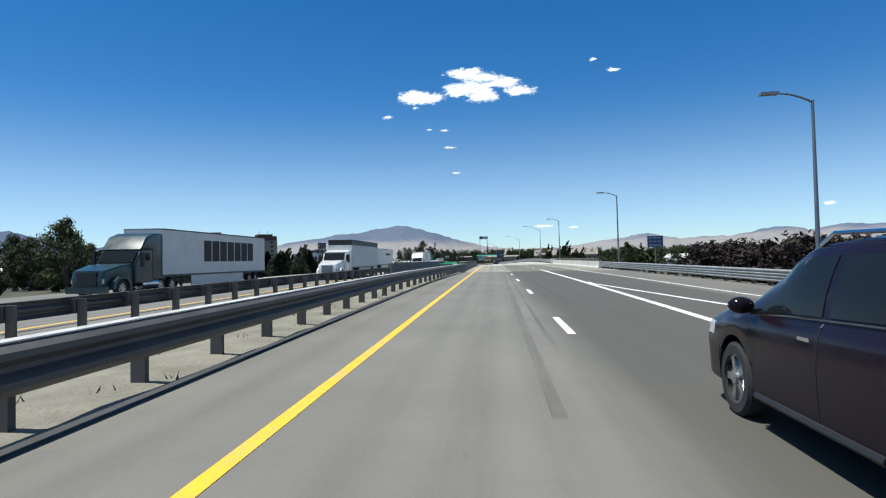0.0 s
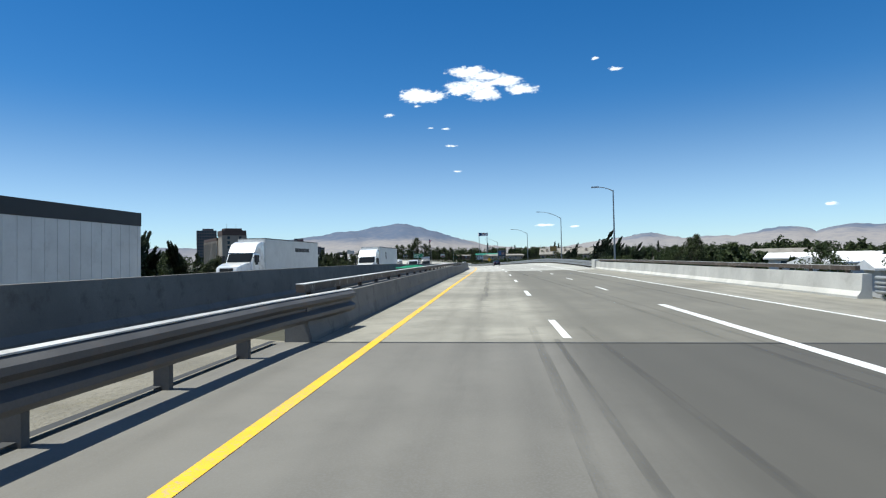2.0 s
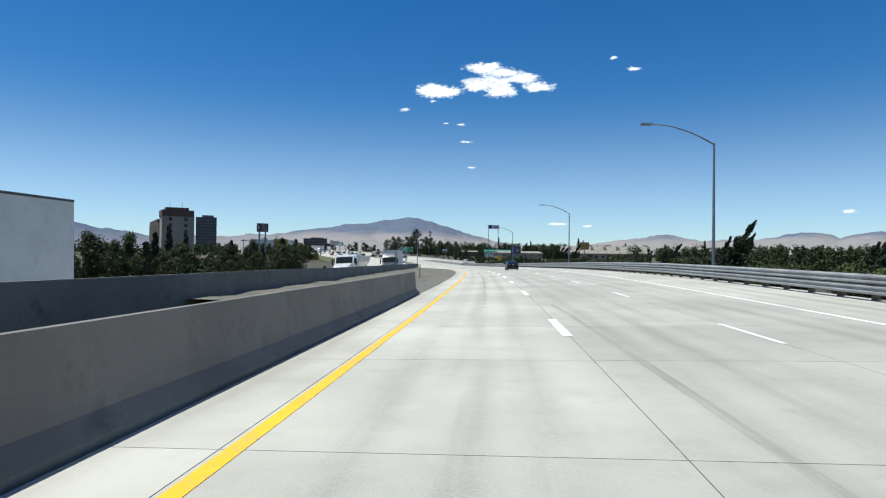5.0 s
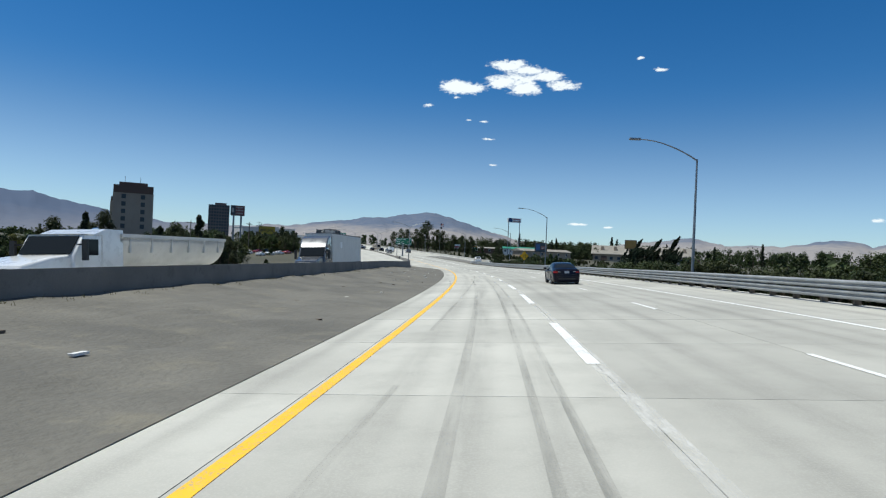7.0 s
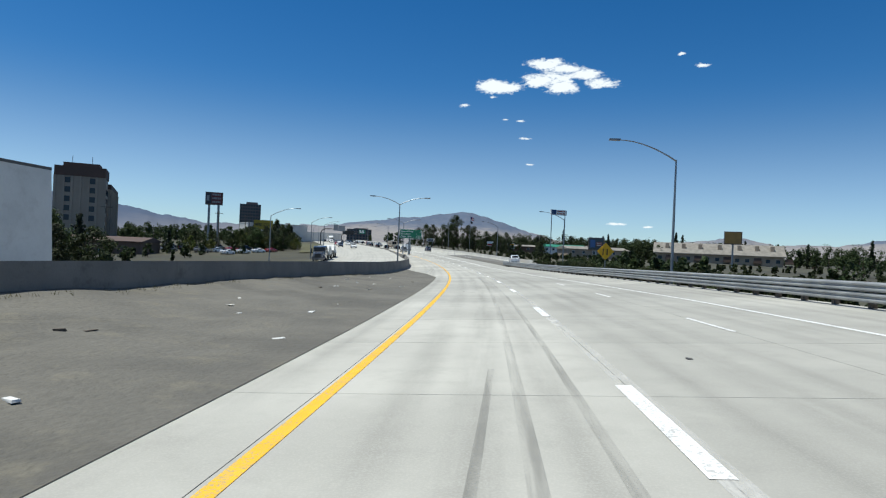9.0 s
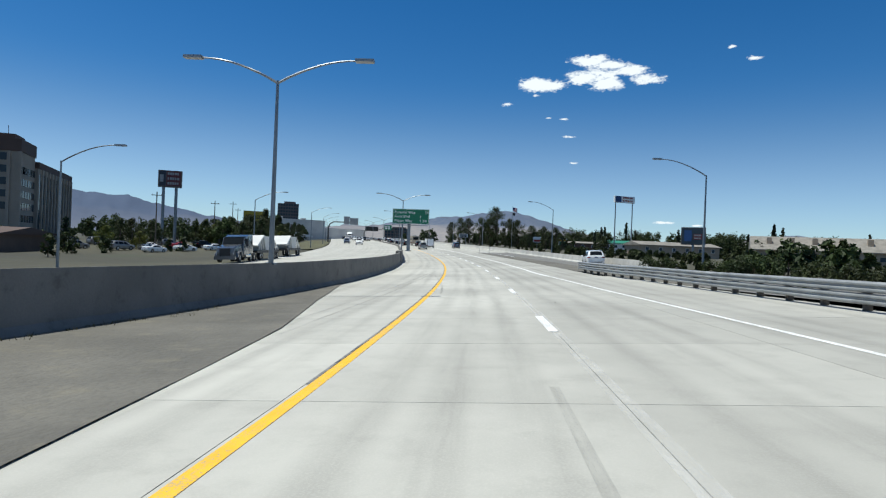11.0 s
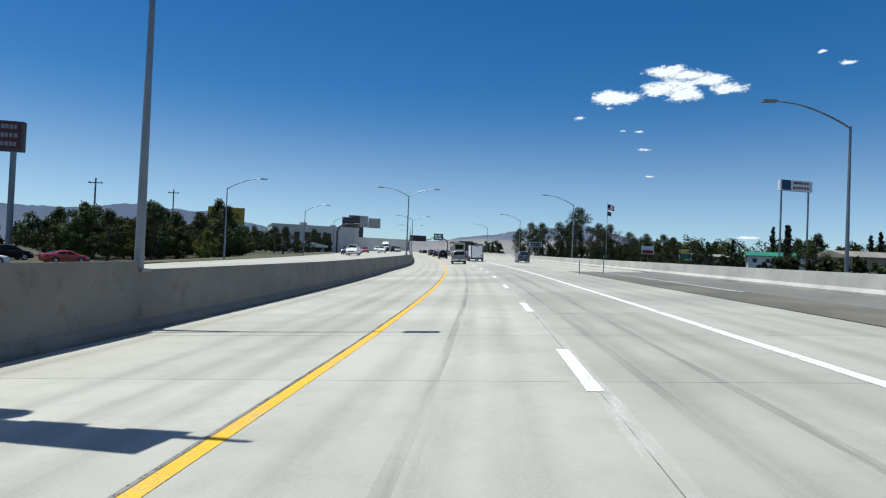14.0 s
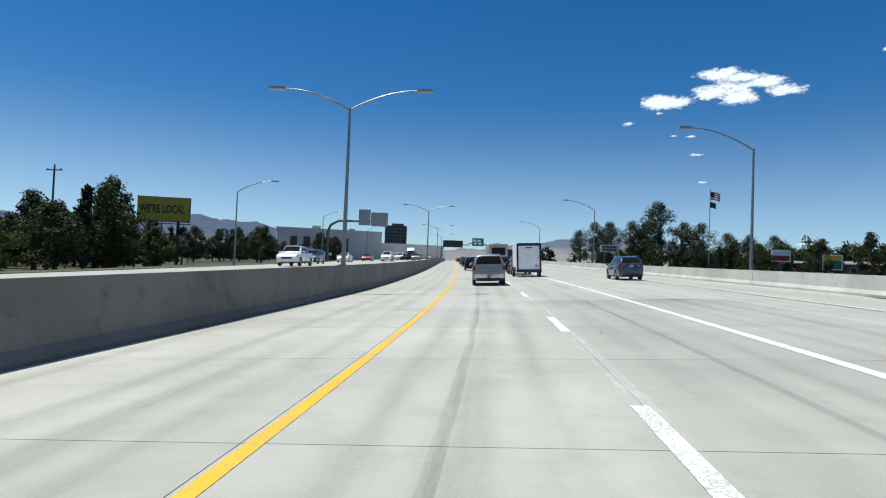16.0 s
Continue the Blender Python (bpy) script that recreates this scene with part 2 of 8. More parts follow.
def ghost(name, col, amount, stretch=0.25):
    """Thin rubber or faded paint on the pavement, with gaps where the pavement shows."""
    m = bpy.data.materials.new(name)
    m.use_nodes = True
    n = Net(m.node_tree)
    uv = n.add("ShaderNodeUVMap", uv_map="road").outputs[0]
    q = n.add("ShaderNodeSeparateXYZ", [(0, uv)])
    v = n.add("ShaderNodeCombineXYZ", [(0, q.outputs[0]), (1, n.math("MULTIPLY", q.outputs[1], stretch)), (2, 0.0)]).outputs[0]
    a = n.math("MULTIPLY", n.ramp(n.noise(v, 5.0, 6.0, 0.7), 0.3, 0.7), n.ramp(n.noise(v, 1.0, 3.0), 0.25, 0.65, 0.3, 1.0))
    a = n.math("MULTIPLY", a, amount)
    p = n.add("ShaderNodeBsdfPrincipled", [("Base Color", rgba(col)), ("Roughness", 0.8), ("Alpha", a)])
    n.add("ShaderNodeOutputMaterial", [(0, p.outputs[0])])
    return m


def glassy(name, tint, rough=0.03):
    """Tinted vehicle or window glass seen from outside, with a dark inside."""
    m = bpy.data.materials.new(name)
    m.use_nodes = True
    n = Net(m.node_tree)
    p = n.add("ShaderNodeBsdfPrincipled", [("Base Color", rgba(tint)), ("Roughness", rough), ("Specular IOR Level", 0.1)])
    n.add("ShaderNodeOutputMaterial", [(0, p.outputs[0])])
    return m


def leafy(name, dark, light, trans=0.25):
    m = bpy.data.materials.new(name)
    m.use_nodes = True
    n = Net(m.node_tree)
    pos = n.add("ShaderNodeNewGeometry")
    c = n.mix(pos.outputs["Random Per Island"], rgba(dark), rgba(light))
    c = n.mix(n.ramp(n.noise(n.add("ShaderNodeTexCoord").outputs["Object"], 0.9, 3.0), 0.35, 0.7), c, rgba([x * 0.6 for x in dark]))
    r = n.add("ShaderNodeObjectInfo").outputs["Random"]
    c = n.add("ShaderNodeHueSaturation", [("Hue", n.math("MULTIPLY_ADD", r, 0.04, 0.48)), ("Value", n.math("MULTIPLY_ADD", r, 0.5, 0.75)), ("Color", c)]).outputs[0]
    d = n.add("ShaderNodeBsdfPrincipled", [("Base Color", c), ("Roughness", 0.65), ("Specular IOR Level", 0.3)])
    t = n.add("ShaderNodeBsdfTranslucent", [("Color", c)])
    n.add("ShaderNodeOutputMaterial", [(0, n.add("ShaderNodeMixShader", [(0, trans), (1, d.outputs[0]), (2, t.outputs[0])]).outputs[0])])
    return m


def hills(name):
    m = bpy.data.materials.new(name)
    m.use_nodes = True
    n = Net(m.node_tree)
    pos = n.add("ShaderNodeNewGeometry").outputs["Position"]
    q = n.add("ShaderNodeSeparateXYZ", [(0, pos)])
    k = n.noise(pos, 0.004, 8.0, 0.65)
    f = n.noise(pos, 0.02, 6.0, 0.7)
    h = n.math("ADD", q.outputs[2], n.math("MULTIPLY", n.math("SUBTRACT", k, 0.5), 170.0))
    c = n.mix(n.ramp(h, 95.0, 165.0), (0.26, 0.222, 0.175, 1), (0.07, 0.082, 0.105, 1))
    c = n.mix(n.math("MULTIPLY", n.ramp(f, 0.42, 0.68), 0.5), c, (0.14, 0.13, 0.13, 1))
    # slopes far to the left are mixed darker and bluer
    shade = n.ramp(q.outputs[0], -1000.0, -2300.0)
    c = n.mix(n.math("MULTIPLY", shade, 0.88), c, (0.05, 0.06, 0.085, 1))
    # distance haze painted in as an even blue tint
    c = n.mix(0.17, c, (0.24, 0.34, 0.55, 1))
    p = n.add("ShaderNodeBsdfPrincipled", [("Base Color", c), ("Roughness", 1.0), ("Specular IOR Level", 0.0)])
    n.add("ShaderNodeOutputMaterial", [(0, p.outputs[0])])
    return m


ASPHALT = lane_surface("asphalt", (0.168, 0.158, 0.138), 0.14, 0.4, 0.5, (0.2, 0.197, 0.19), crack=0.0, outer=0.85)
DECK = lane_surface("bridge_deck_concrete", (0.285, 0.268, 0.222), 0.3, 0.6, 0.65, (0.34, 0.33, 0.30), patch=0.6, outer=0.75)
CONCRETE = lane_surface("road_concrete", (0.42, 0.41, 0.37), 0.15, 0.5, 0.5, (0.52, 0.505, 0.455), patch=0.3, rand=0.12, outer=0.22)
FAR_CONCRETE = lane_surface("far_road_concrete", (0.42, 0.41, 0.37), 0.1, 0.35, 0.35, (0.52, 0.505, 0.455), patch=0.2)
ASPHALT_FAR = lane_surface("far_asphalt", (0.165, 0.157, 0.14), 0.14, 0.3, 0.3, (0.2, 0.197, 0.19))
DECK_FAR = lane_surface("far_deck_concrete", (0.26, 0.245, 0.205), 0.25, 0.3, 0.3, (0.34, 0.33, 0.30), patch=0.5)
RAMP_ASPHALT = lane_surface("ramp_asphalt", (0.17, 0.165, 0.155), 0.15, 0.3, 0.2, (0.25, 0.24, 0.22), patch=0.4)
YELLOW = worn_marking("yellow_paint", (0.86, 0.48, 0.02), 0.15, (0.4, 0.33, 0.2))
WHITE = worn_marking("white_paint", (0.82, 0.82, 0.80), 0.2, (0.4, 0.39, 0.37))
BLACK_LINE = worn_marking("black_contrast_paint", (0.06, 0.058, 0.056), 0.5, (0.3, 0.29, 0.27))
RUBBER_MARK = ghost("tyre_rubber_mark", (0.05, 0.05, 0.05), 0.27, 0.05)
FADED_MARK = ghost("faded_white_paint", (0.74, 0.73, 0.70), 0.6)
OIL_SPOT = paint("oil_stain", (0.07, 0.066, 0.058), 0.6, var=0.2, scale=6.0, bump=0.0)
SPILL = ghost("pale_spill_paint", (0.8, 0.79, 0.76), 0.8, 0.6)
DARK_SEAM = paint("joint_sealant", (0.05, 0.05, 0.05), 0.8)
DIRT = paint("median_dirt", (0.135, 0.127, 0.108), 0.95, var=0.22, scale=0.35, fine=9.0, bump=0.9, depth=0.05, obj=False, dirt=(0.21, 0.19, 0.14), dirty=0.5)
GRAVEL = paint("gravel_shoulder", (0.215, 0.198, 0.158), 0.95, var=0.25, scale=0.6, fine=14.0, bump=0.9, depth=0.05, obj=False, dirt=(0.15, 0.13, 0.075), dirty=0.6)
LAND = paint("dry_valley_land", (0.066, 0.062, 0.04), 0.95, var=0.35, scale=0.02, fine=0.6, bump=0.5, depth=0.2, obj=False, dirt=(0.05, 0.06, 0.03), dirty=0.8)
# base colour darkened to carry the shade on the barrier faces; stains on top
BARRIER = paint("shaded_barrier_concrete", (0.185, 0.176, 0.160), 0.9, var=0.16, scale=0.5, fine=20.0, bump=0.4, obj=False, dirt=(0.085, 0.076, 0.066), dirty=0.6)
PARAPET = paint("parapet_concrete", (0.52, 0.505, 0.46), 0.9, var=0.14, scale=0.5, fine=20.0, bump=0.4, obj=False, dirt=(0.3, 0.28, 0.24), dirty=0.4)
STEEL = paint("galvanized_steel", (0.33, 0.34, 0.34), 0.5, 0.35, var=0.15, scale=1.2, fine=30.0, bump=0.1, obj=False, dirt=(0.25, 0.22, 0.2), dirty=0.4)
OLD_STEEL = paint("weathered_steel", (0.105, 0.102, 0.10), 0.6, 0.4, var=0.2, scale=0.8, fine=30.0, bump=0.15, obj=False, dirt=(0.16, 0.1, 0.07), dirty=0.45)
RUST = paint("rusty_rail_steel", (0.115, 0.09, 0.07), 0.75, 0.3, var=0.3, scale=1.5, fine=20.0, obj=False, dirt=(0.44, 0.42, 0.39), dirty=0.7)
# bright tone that paints sunlight onto the tops of the rails
SUNLIT_STEEL = paint("sunlit_edge_steel", (0.58, 0.57, 0.54), 0.55, 0.2, var=0.2, scale=1.0, fine=25.0, bump=0.1, obj=False, dirt=(0.3, 0.25, 0.2), dirty=0.5)
WOOD_POST = paint("weathered_wood", (0.14, 0.115, 0.09), 0.9, var=0.3, scale=3.0, fine=40.0, bump=0.5, rand=0.3)
POLE = paint("pole_galvanized", (0.23, 0.25, 0.27), 0.45, 0.7, var=0.12, scale=0.8, fine=20.0, bump=0.05)
SIGN_GREEN = paint("sign_green", (0.012, 0.16, 0.085), 0.5, var=0.08, scale=1.0, fine=12.0, bump=0.03)
SIGN_WHITE = paint("sign_white", (0.82, 0.84, 0.83), 0.5, var=0.04, bump=0.02)
SIGN_BLUE = paint("sign_blue", (0.015, 0.06, 0.19), 0.5, var=0.08, bump=0.02)
SIGN_RED = paint("sign_red", (0.30, 0.03, 0.03), 0.45, var=0.1, bump=0.02)
SIGN_MAROON = paint("sign_maroon", (0.12, 0.022, 0.025), 0.5, var=0.15, bump=0.02)
SIGN_NAVY = paint("sign_navy", (0.03, 0.035, 0.055), 0.5, var=0.15, bump=0.02)
SIGN_BROWN = paint("sign_cabinet", (0.10, 0.085, 0.08), 0.6, var=0.15, bump=0.05)
SIGN_BACK = paint("sign_aluminium", (0.30, 0.31, 0.32), 0.5, 0.6, var=0.1, bump=0.03)
AD_YELLOW = paint("poster_yellow", (0.36, 0.275, 0.025), 0.6, var=0.06, scale=0.5, bump=0.02)
AD_BROWN = paint("sign_ochre", (0.16, 0.11, 0.03), 0.6, var=0.2, scale=0.8, bump=0.02)
WARN_YELLOW = paint("warning_yellow", (0.78, 0.42, 0.01), 0.45, var=0.05, bump=0.02)
BLACK = paint("black_trim", (0.015, 0.015, 0.016), 0.5, var=0.2, bump=0.05)
INK = paint("black_ink", (0.02, 0.02, 0.022), 0.7, var=0.1, bump=0.0)
TYRE = paint("tyre_rubber", (0.022, 0.022, 0.023), 0.85, var=0.2, scale=6.0, fine=60.0, bump=0.3)
RIM = paint("alloy_rim", (0.45, 0.46, 0.47), 0.28, 0.9, var=0.1, scale=8.0, bump=0.05)
CHROME = paint("chrome", (0.62, 0.63, 0.64), 0.14, 1.0, var=0.05, bump=0.02)
GLASS = glassy("tinted_glass", (0.012, 0.015, 0.018))
HOUSE_GLASS = glassy("window_glass", (0.05, 0.07, 0.085), 0.05)
CAR_NAVY = paint("navy_car_paint", (0.005, 0.006, 0.014), 0.2, 0.0, var=0.1, fine=300.0, bump=0.0, coat=0.05, spec=0.18)
CAR_BLACK = paint("black_car_paint", (0.006, 0.006, 0.008), 0.2, 0.0, var=0.1, fine=300.0, bump=0.0, coat=0.05, spec=0.18)
CAR_PLUM = paint("dark_plum_car_paint", (0.010, 0.006, 0.011), 0.2, 0.0, var=0.1, fine=300.0, bump=0.0, coat=0.05, spec=0.18)
CAR_SILVER = paint("silver_beige_car_paint", (0.24, 0.232, 0.22), 0.35, 0.4, var=0.06, fine=300.0, bump=0.0, coat=0.8)
CAR_WHITE = paint("white_car_paint", (0.78, 0.78, 0.77), 0.3, 0.0, var=0.04, fine=200.0, bump=0.0, coat=0.8)
CAR_BLUE = paint("blue_grey_car_paint", (0.04, 0.055, 0.09), 0.3, 0.3, var=0.08, fine=300.0, bump=0.0, coat=1.0)
CAR_RED = paint("red_car_paint", (0.35, 0.02, 0.015), 0.3, 0.1, var=0.08, fine=300.0, bump=0.0, coat=1.0)
CAR_TEAL = paint("teal_truck_paint", (0.012, 0.035, 0.04), 0.35, 0.0, var=0.1, fine=300.0, bump=0.0, coat=0.3)
CAR_GREY = paint("grey_truck_paint", (0.10, 0.105, 0.115), 0.3, 0.3, var=0.08, fine=300.0, bump=0.0, coat=0.9)
TRAILER_WHITE = paint("trailer_panel_white", (0.62, 0.62, 0.60), 0.5, var=0.07, scale=0.7, fine=12.0, bump=0.05, dirt=(0.42, 0.40, 0.37), dirty=0.3)
TRAILER_DOOR = paint("trailer_door_white", (0.84, 0.85, 0.86), 0.45, var=0.05, scale=1.0, fine=12.0, bump=0.04)
CANVAS_GREEN = paint("green_tarpaulin", (0.01, 0.30, 0.16), 0.6, var=0.2, scale=2.0, fine=12.0, bump=0.4, depth=0.03)
TAIL_RED = paint("tail_lamp_red", (0.24, 0.004, 0.003), 0.3, var=0.1, bump=0.0, coat=0.1)
HEAD_CLEAR = paint("headlamp_lens", (0.65, 0.67, 0.7), 0.1, 0.3, var=0.1, bump=0.0, coat=1.0)
PLATE = paint("plate_bar", (0.30, 0.33, 0.38), 0.5, var=0.1, bump=0.0)
BARK = paint("bark", (0.10, 0.075, 0.055), 0.95, var=0.3, scale=2.0, fine=18.0, bump=0.9, depth=0.03)
LEAF_PLUM = leafy("plum_foliage", (0.022, 0.014, 0.014), (0.048, 0.030, 0.028))
LEAF_DARK = leafy("dark_foliage", (0.028, 0.040, 0.013), (0.068, 0.088, 0.026))
LEAF_MID = leafy("green_foliage", (0.042, 0.062, 0.016), (0.095, 0.125, 0.032))
LEAF_YELLOW = leafy("yellow_green_foliage", (0.07, 0.09, 0.016), (0.17, 0.17, 0.03))
LEAF_PINE = leafy("conifer_needles", (0.016, 0.027, 0.013), (0.038, 0.052, 0.022), 0.1)
GRASS = leafy("verge_grass", (0.09, 0.10, 0.03), (0.22, 0.19, 0.08))
STUCCO = paint("tower_stucco", (0.33, 0.285, 0.235), 0.9, var=0.12, scale=0.15, fine=3.0, bump=0.2, obj=False)
STUCCO_DARK = paint("tower_dark_band", (0.10, 0.065, 0.052), 0.8, var=0.15, scale=0.2, fine=3.0, obj=False)
TOWER_BROWN = paint("far_tower_brown", (0.14, 0.12, 0.115), 0.8, var=0.15, scale=0.1, fine=1.0, obj=False)
WALL_WHITE = paint("warehouse_wall_white", (0.62, 0.60, 0.57), 0.85, var=0.08, scale=0.3, fine=6.0, bump=0.1, obj=False)
WALL_TAN = paint("house_wall_tan", (0.36, 0.29, 0.22), 0.9, var=0.12, scale=0.4, fine=6.0, bump=0.2, obj=False)
WALL_BROWN = paint("house_wall_brown", (0.15, 0.10, 0.075), 0.9, var=0.15, scale=0.4, fine=6.0, bump=0.2, obj=False)
ROOF_TAN = paint("roof_shingle_tan", (0.24, 0.222, 0.195), 0.95, var=0.2, scale=0.6, fine=10.0, bump=0.7, depth=0.03, obj=False)
ROOF_GREEN = paint("roof_green_metal", (0.03, 0.22, 0.14), 0.5, 0.2, var=0.1, scale=0.5, fine=8.0, obj=False)
ROOF_WHITE = paint("roof_white", (0.75, 0.75, 0.74), 0.6, var=0.06, scale=0.5, fine=8.0, obj=False)
FLAG_RED = paint("flag_red", (0.42, 0.03, 0.04), 0.8, var=0.1, bump=0.1)
FLAG_BLUE = paint("flag_blue", (0.02, 0.03, 0.13), 0.8, var=0.1, bump=0.1)
SCREEN = paint("display_face", (0.02, 0.035, 0.05), 0.35, var=0.3, scale=0.4, fine=6.0, bump=0.0)
PLASTIC_WHITE = paint("white_litter", (0.7, 0.7, 0.68), 0.7, var=0.1)
MOUNTAIN = hills("hazed_far_hills")
DELINEATOR = paint("marker_post", (0.12, 0.10, 0.08), 0.8, var=0.2)


# ---- mesh helpers ----
def finish(bm, name, mat, smooth=False):
    me = bpy.data.meshes.new(name)
    bm.normal_update()
    bm.to_mesh(me)
    bm.free()
    me.materials.append(mat)
    if smooth:
        me.shade_smooth()
        me.set_sharp_from_angle(angle=radians(38))
    return me


def part(name, bm, mat, parent, label="", smooth=False, m=None):
    ob = new(name, bm if isinstance(bm, bpy.types.Mesh) else finish(bm, name, mat, smooth))
    ob.parent = parent
    if m is not None:
        ob.matrix_basis = m
    return tagged(ob, label)


def thing(name, label, category, m=None, group="", kind=""):
    ob = new(name)
    ob.empty_display_size = 0.3
    if m is not None:
        ob.matrix_basis = m
    return tagged(ob, label, category, group, kind)


def box(bm, x0, x1, y0, y1, z0, z1):
    v = [bm.verts.new((x, y, z)) for z in (z0, z1) for y in (y0, y1) for x in (x0, x1)]
    for f in ((0, 2, 3, 1), (4, 5, 7, 6), (0, 1, 5, 4), (2, 6, 7, 3), (1, 3, 7, 5), (0, 4, 6, 2)):
        bm.faces.new([v[i] for i in f])
    return bm


def bevelled(bm, off, seg=2, deg=30):
    es = [e for e in bm.edges if len(e.link_faces) == 2 and e.calc_face_angle(0) > radians(deg)]
    bmesh.ops.bevel(bm, geom=es, offset=off, segments=seg, affect="EDGES", clamp_overlap=True, profile=0.6)
    return bm


def bx(x0, x1, y0, y1, z0, z1, off=0.0, seg=2):
    bm = box(bmesh.new(), x0, x1, y0, y1, z0, z1)
    return bevelled(bm, off, seg) if off else bm


def cyl(bm, p, q, r0, r1=None, n=10, caps=True):
    p, q = Vector(p), Vector(q)
    r1 = r0 if r1 is None else r1
    d = (q - p).normalized()
    a = d.orthogonal().normalized()
    b = d.cross(a)
    rings = []
    for c, r in ((p, r0), (q, r1)):
        rings.append([bm.verts.new(c + (a * math.cos(t) + b * math.sin(t)) * r) for t in [2 * math.pi * i / n for i in range(n)]])
    for i in range(n):
        bm.faces.new((rings[0][i], rings[0][(i + 1) % n], rings[1][(i + 1) % n], rings[1][i]))
    if caps:
        bm.faces.new(rings[0][::-1])
        bm.faces.new(rings[1])
    return bm


def tube(bm, pts, radii, n=8):
    pts = [Vector(p) for p in pts]
    rings = []
    ref = Vector((0.123, 0.77, 0.31)).normalized()
    for i, p in enumerate(pts):
        d = (pts[min(i + 1, len(pts) - 1)] - pts[max(i - 1, 0)]).normalized()
        a = d.cross(ref).normalized()
        b = d.cross(a)
        rings.append([bm.verts.new(p + (a * math.cos(t) + b * math.sin(t)) * radii[i]) for t in [2 * math.pi * k / n for k in range(n)]])
    for r, q in zip(rings, rings[1:]):
        for k in range(n):
            bm.faces.new((r[k], r[(k + 1) % n], q[(k + 1) % n], q[k]))
    bm.faces.new(rings[0][::-1])
    bm.faces.new(rings[-1])
    return bm


def prism(poly, y0, y1, off=0.0, seg=2, top=None):
    """A side outline of (x, z) points, drawn out from y0 to y1."""
    bm = bmesh.new()
    a = [bm.verts.new((x, y0, z)) for x, z in poly]
    b = [bm.verts.new((x, y1, z)) for x, z in poly]
    bm.faces.new(a)
    bm.faces.new(b[::-1])
    for i in range(len(poly)):
        j = (i + 1) % len(poly)
        bm.faces.new((a[j], a[i], b[i], b[j]))
    bmesh.ops.recalc_face_normals(bm, faces=bm.faces[:])
    if off:
        es = [e for e in bm.edges if abs(e.verts[0].co.y - e.verts[1].co.y) < 1e-4]
        bmesh.ops.bevel(bm, geom=es, offset=off, segments=seg, affect="EDGES", clamp_overlap=True, profile=0.6)
    return bm


def sweep(profile, s0, s1, lat, base, ds=2.0, lift=None, closed=True):
    """A section of (lat, z) points drawn along the road, with end caps; lat and lift are functions of the station."""
    bm = bmesh.new()
    n = max(2, int(round((s1 - s0) / ds)) + 1)
    rows = []
    for i in range(n):
        s = s0 + (s1 - s0) * i / (n - 1)
        u = lift(s) if lift else 0.0
        rows.append([bm.verts.new(R(s, lat(s) + a, z + u) - base) for a, z in profile])
    k = len(profile)
    for r, q in zip(rows, rows[1:]):
        for j in range(k if closed else k - 1):
            bm.faces.new((r[j], r[(j + 1) % k], q[(j + 1) % k], q[j]))
    if closed:
        bm.faces.new(rows[0][::-1])
        bm.faces.new(rows[-1])
    bmesh.ops.recalc_face_normals(bm, faces=bm.faces[:])
    return bm


def strip(name, s0, s1, left, right, z, mat, ds=2.0, cols=(0.0, 1.0), lift=None, rows_z=None):
    """A sheet along the road, with its lat and station as UV."""
    n = max(2, int(round((s1 - s0) / ds)) + 1)
    verts, uvs, faces = [], [], []
    k = len(cols)
    for i in range(n):
        s = s0 + (s1 - s0) * i / (n - 1)
        l, r = left(s), right(s)
        for j, c in enumerate(cols):
            a = l + (r - l) * c
            zz = z + (lift(s, a) if lift else 0.0)
            verts.append(R(s, a, zz))
            uvs.append((a, s))
    for i in range(n - 1):
        for j in range(k - 1):
            o = i * k + j
            faces.append((o, o + 1, o + k + 1, o + k))
    me = bpy.data.meshes.new(name)
    me.from_pydata(verts, [], faces)
    lay = me.uv_layers.new(name="road")
    for lp in me.loops:
        lay.data[lp.index].uv = uvs[lp.vertex_index]
    me.materials.append(mat)
    return new(name, me)


def const(v):
    return lambda s: v


def bars(bm, x0, x1, z0, z1, n, y, rng, fill=0.75):
    """Plain bars in place of writing that cannot be read."""
    x = x0
    w = (x1 - x0) / n
    for i in range(n):
        ww = w * (fill + rng.uniform(-0.15, 0.15))
        box(bm, x, x + ww, y - 0.012, y, z0, z1)
        x += w
    return bm


def writing(name, text, size, mat, parent, m, label="", squeeze=1.0, depth=0.004, bold=0.0):
    cu = bpy.data.curves.new(name, "FONT")
    cu.body, cu.size, cu.extrude, cu.resolution_u = text, size, depth, 3
    cu.offset = bold
    ob = new(name, cu)
    me = bpy.data.meshes.new_from_object(ob)
    bpy.data.objects.remove(ob)
    me.transform(Matrix.Diagonal((squeeze, 1, 1, 1)))
    me.materials.clear()
    me.materials.append(mat)
    return part(name, me, mat, parent, label, m=m)

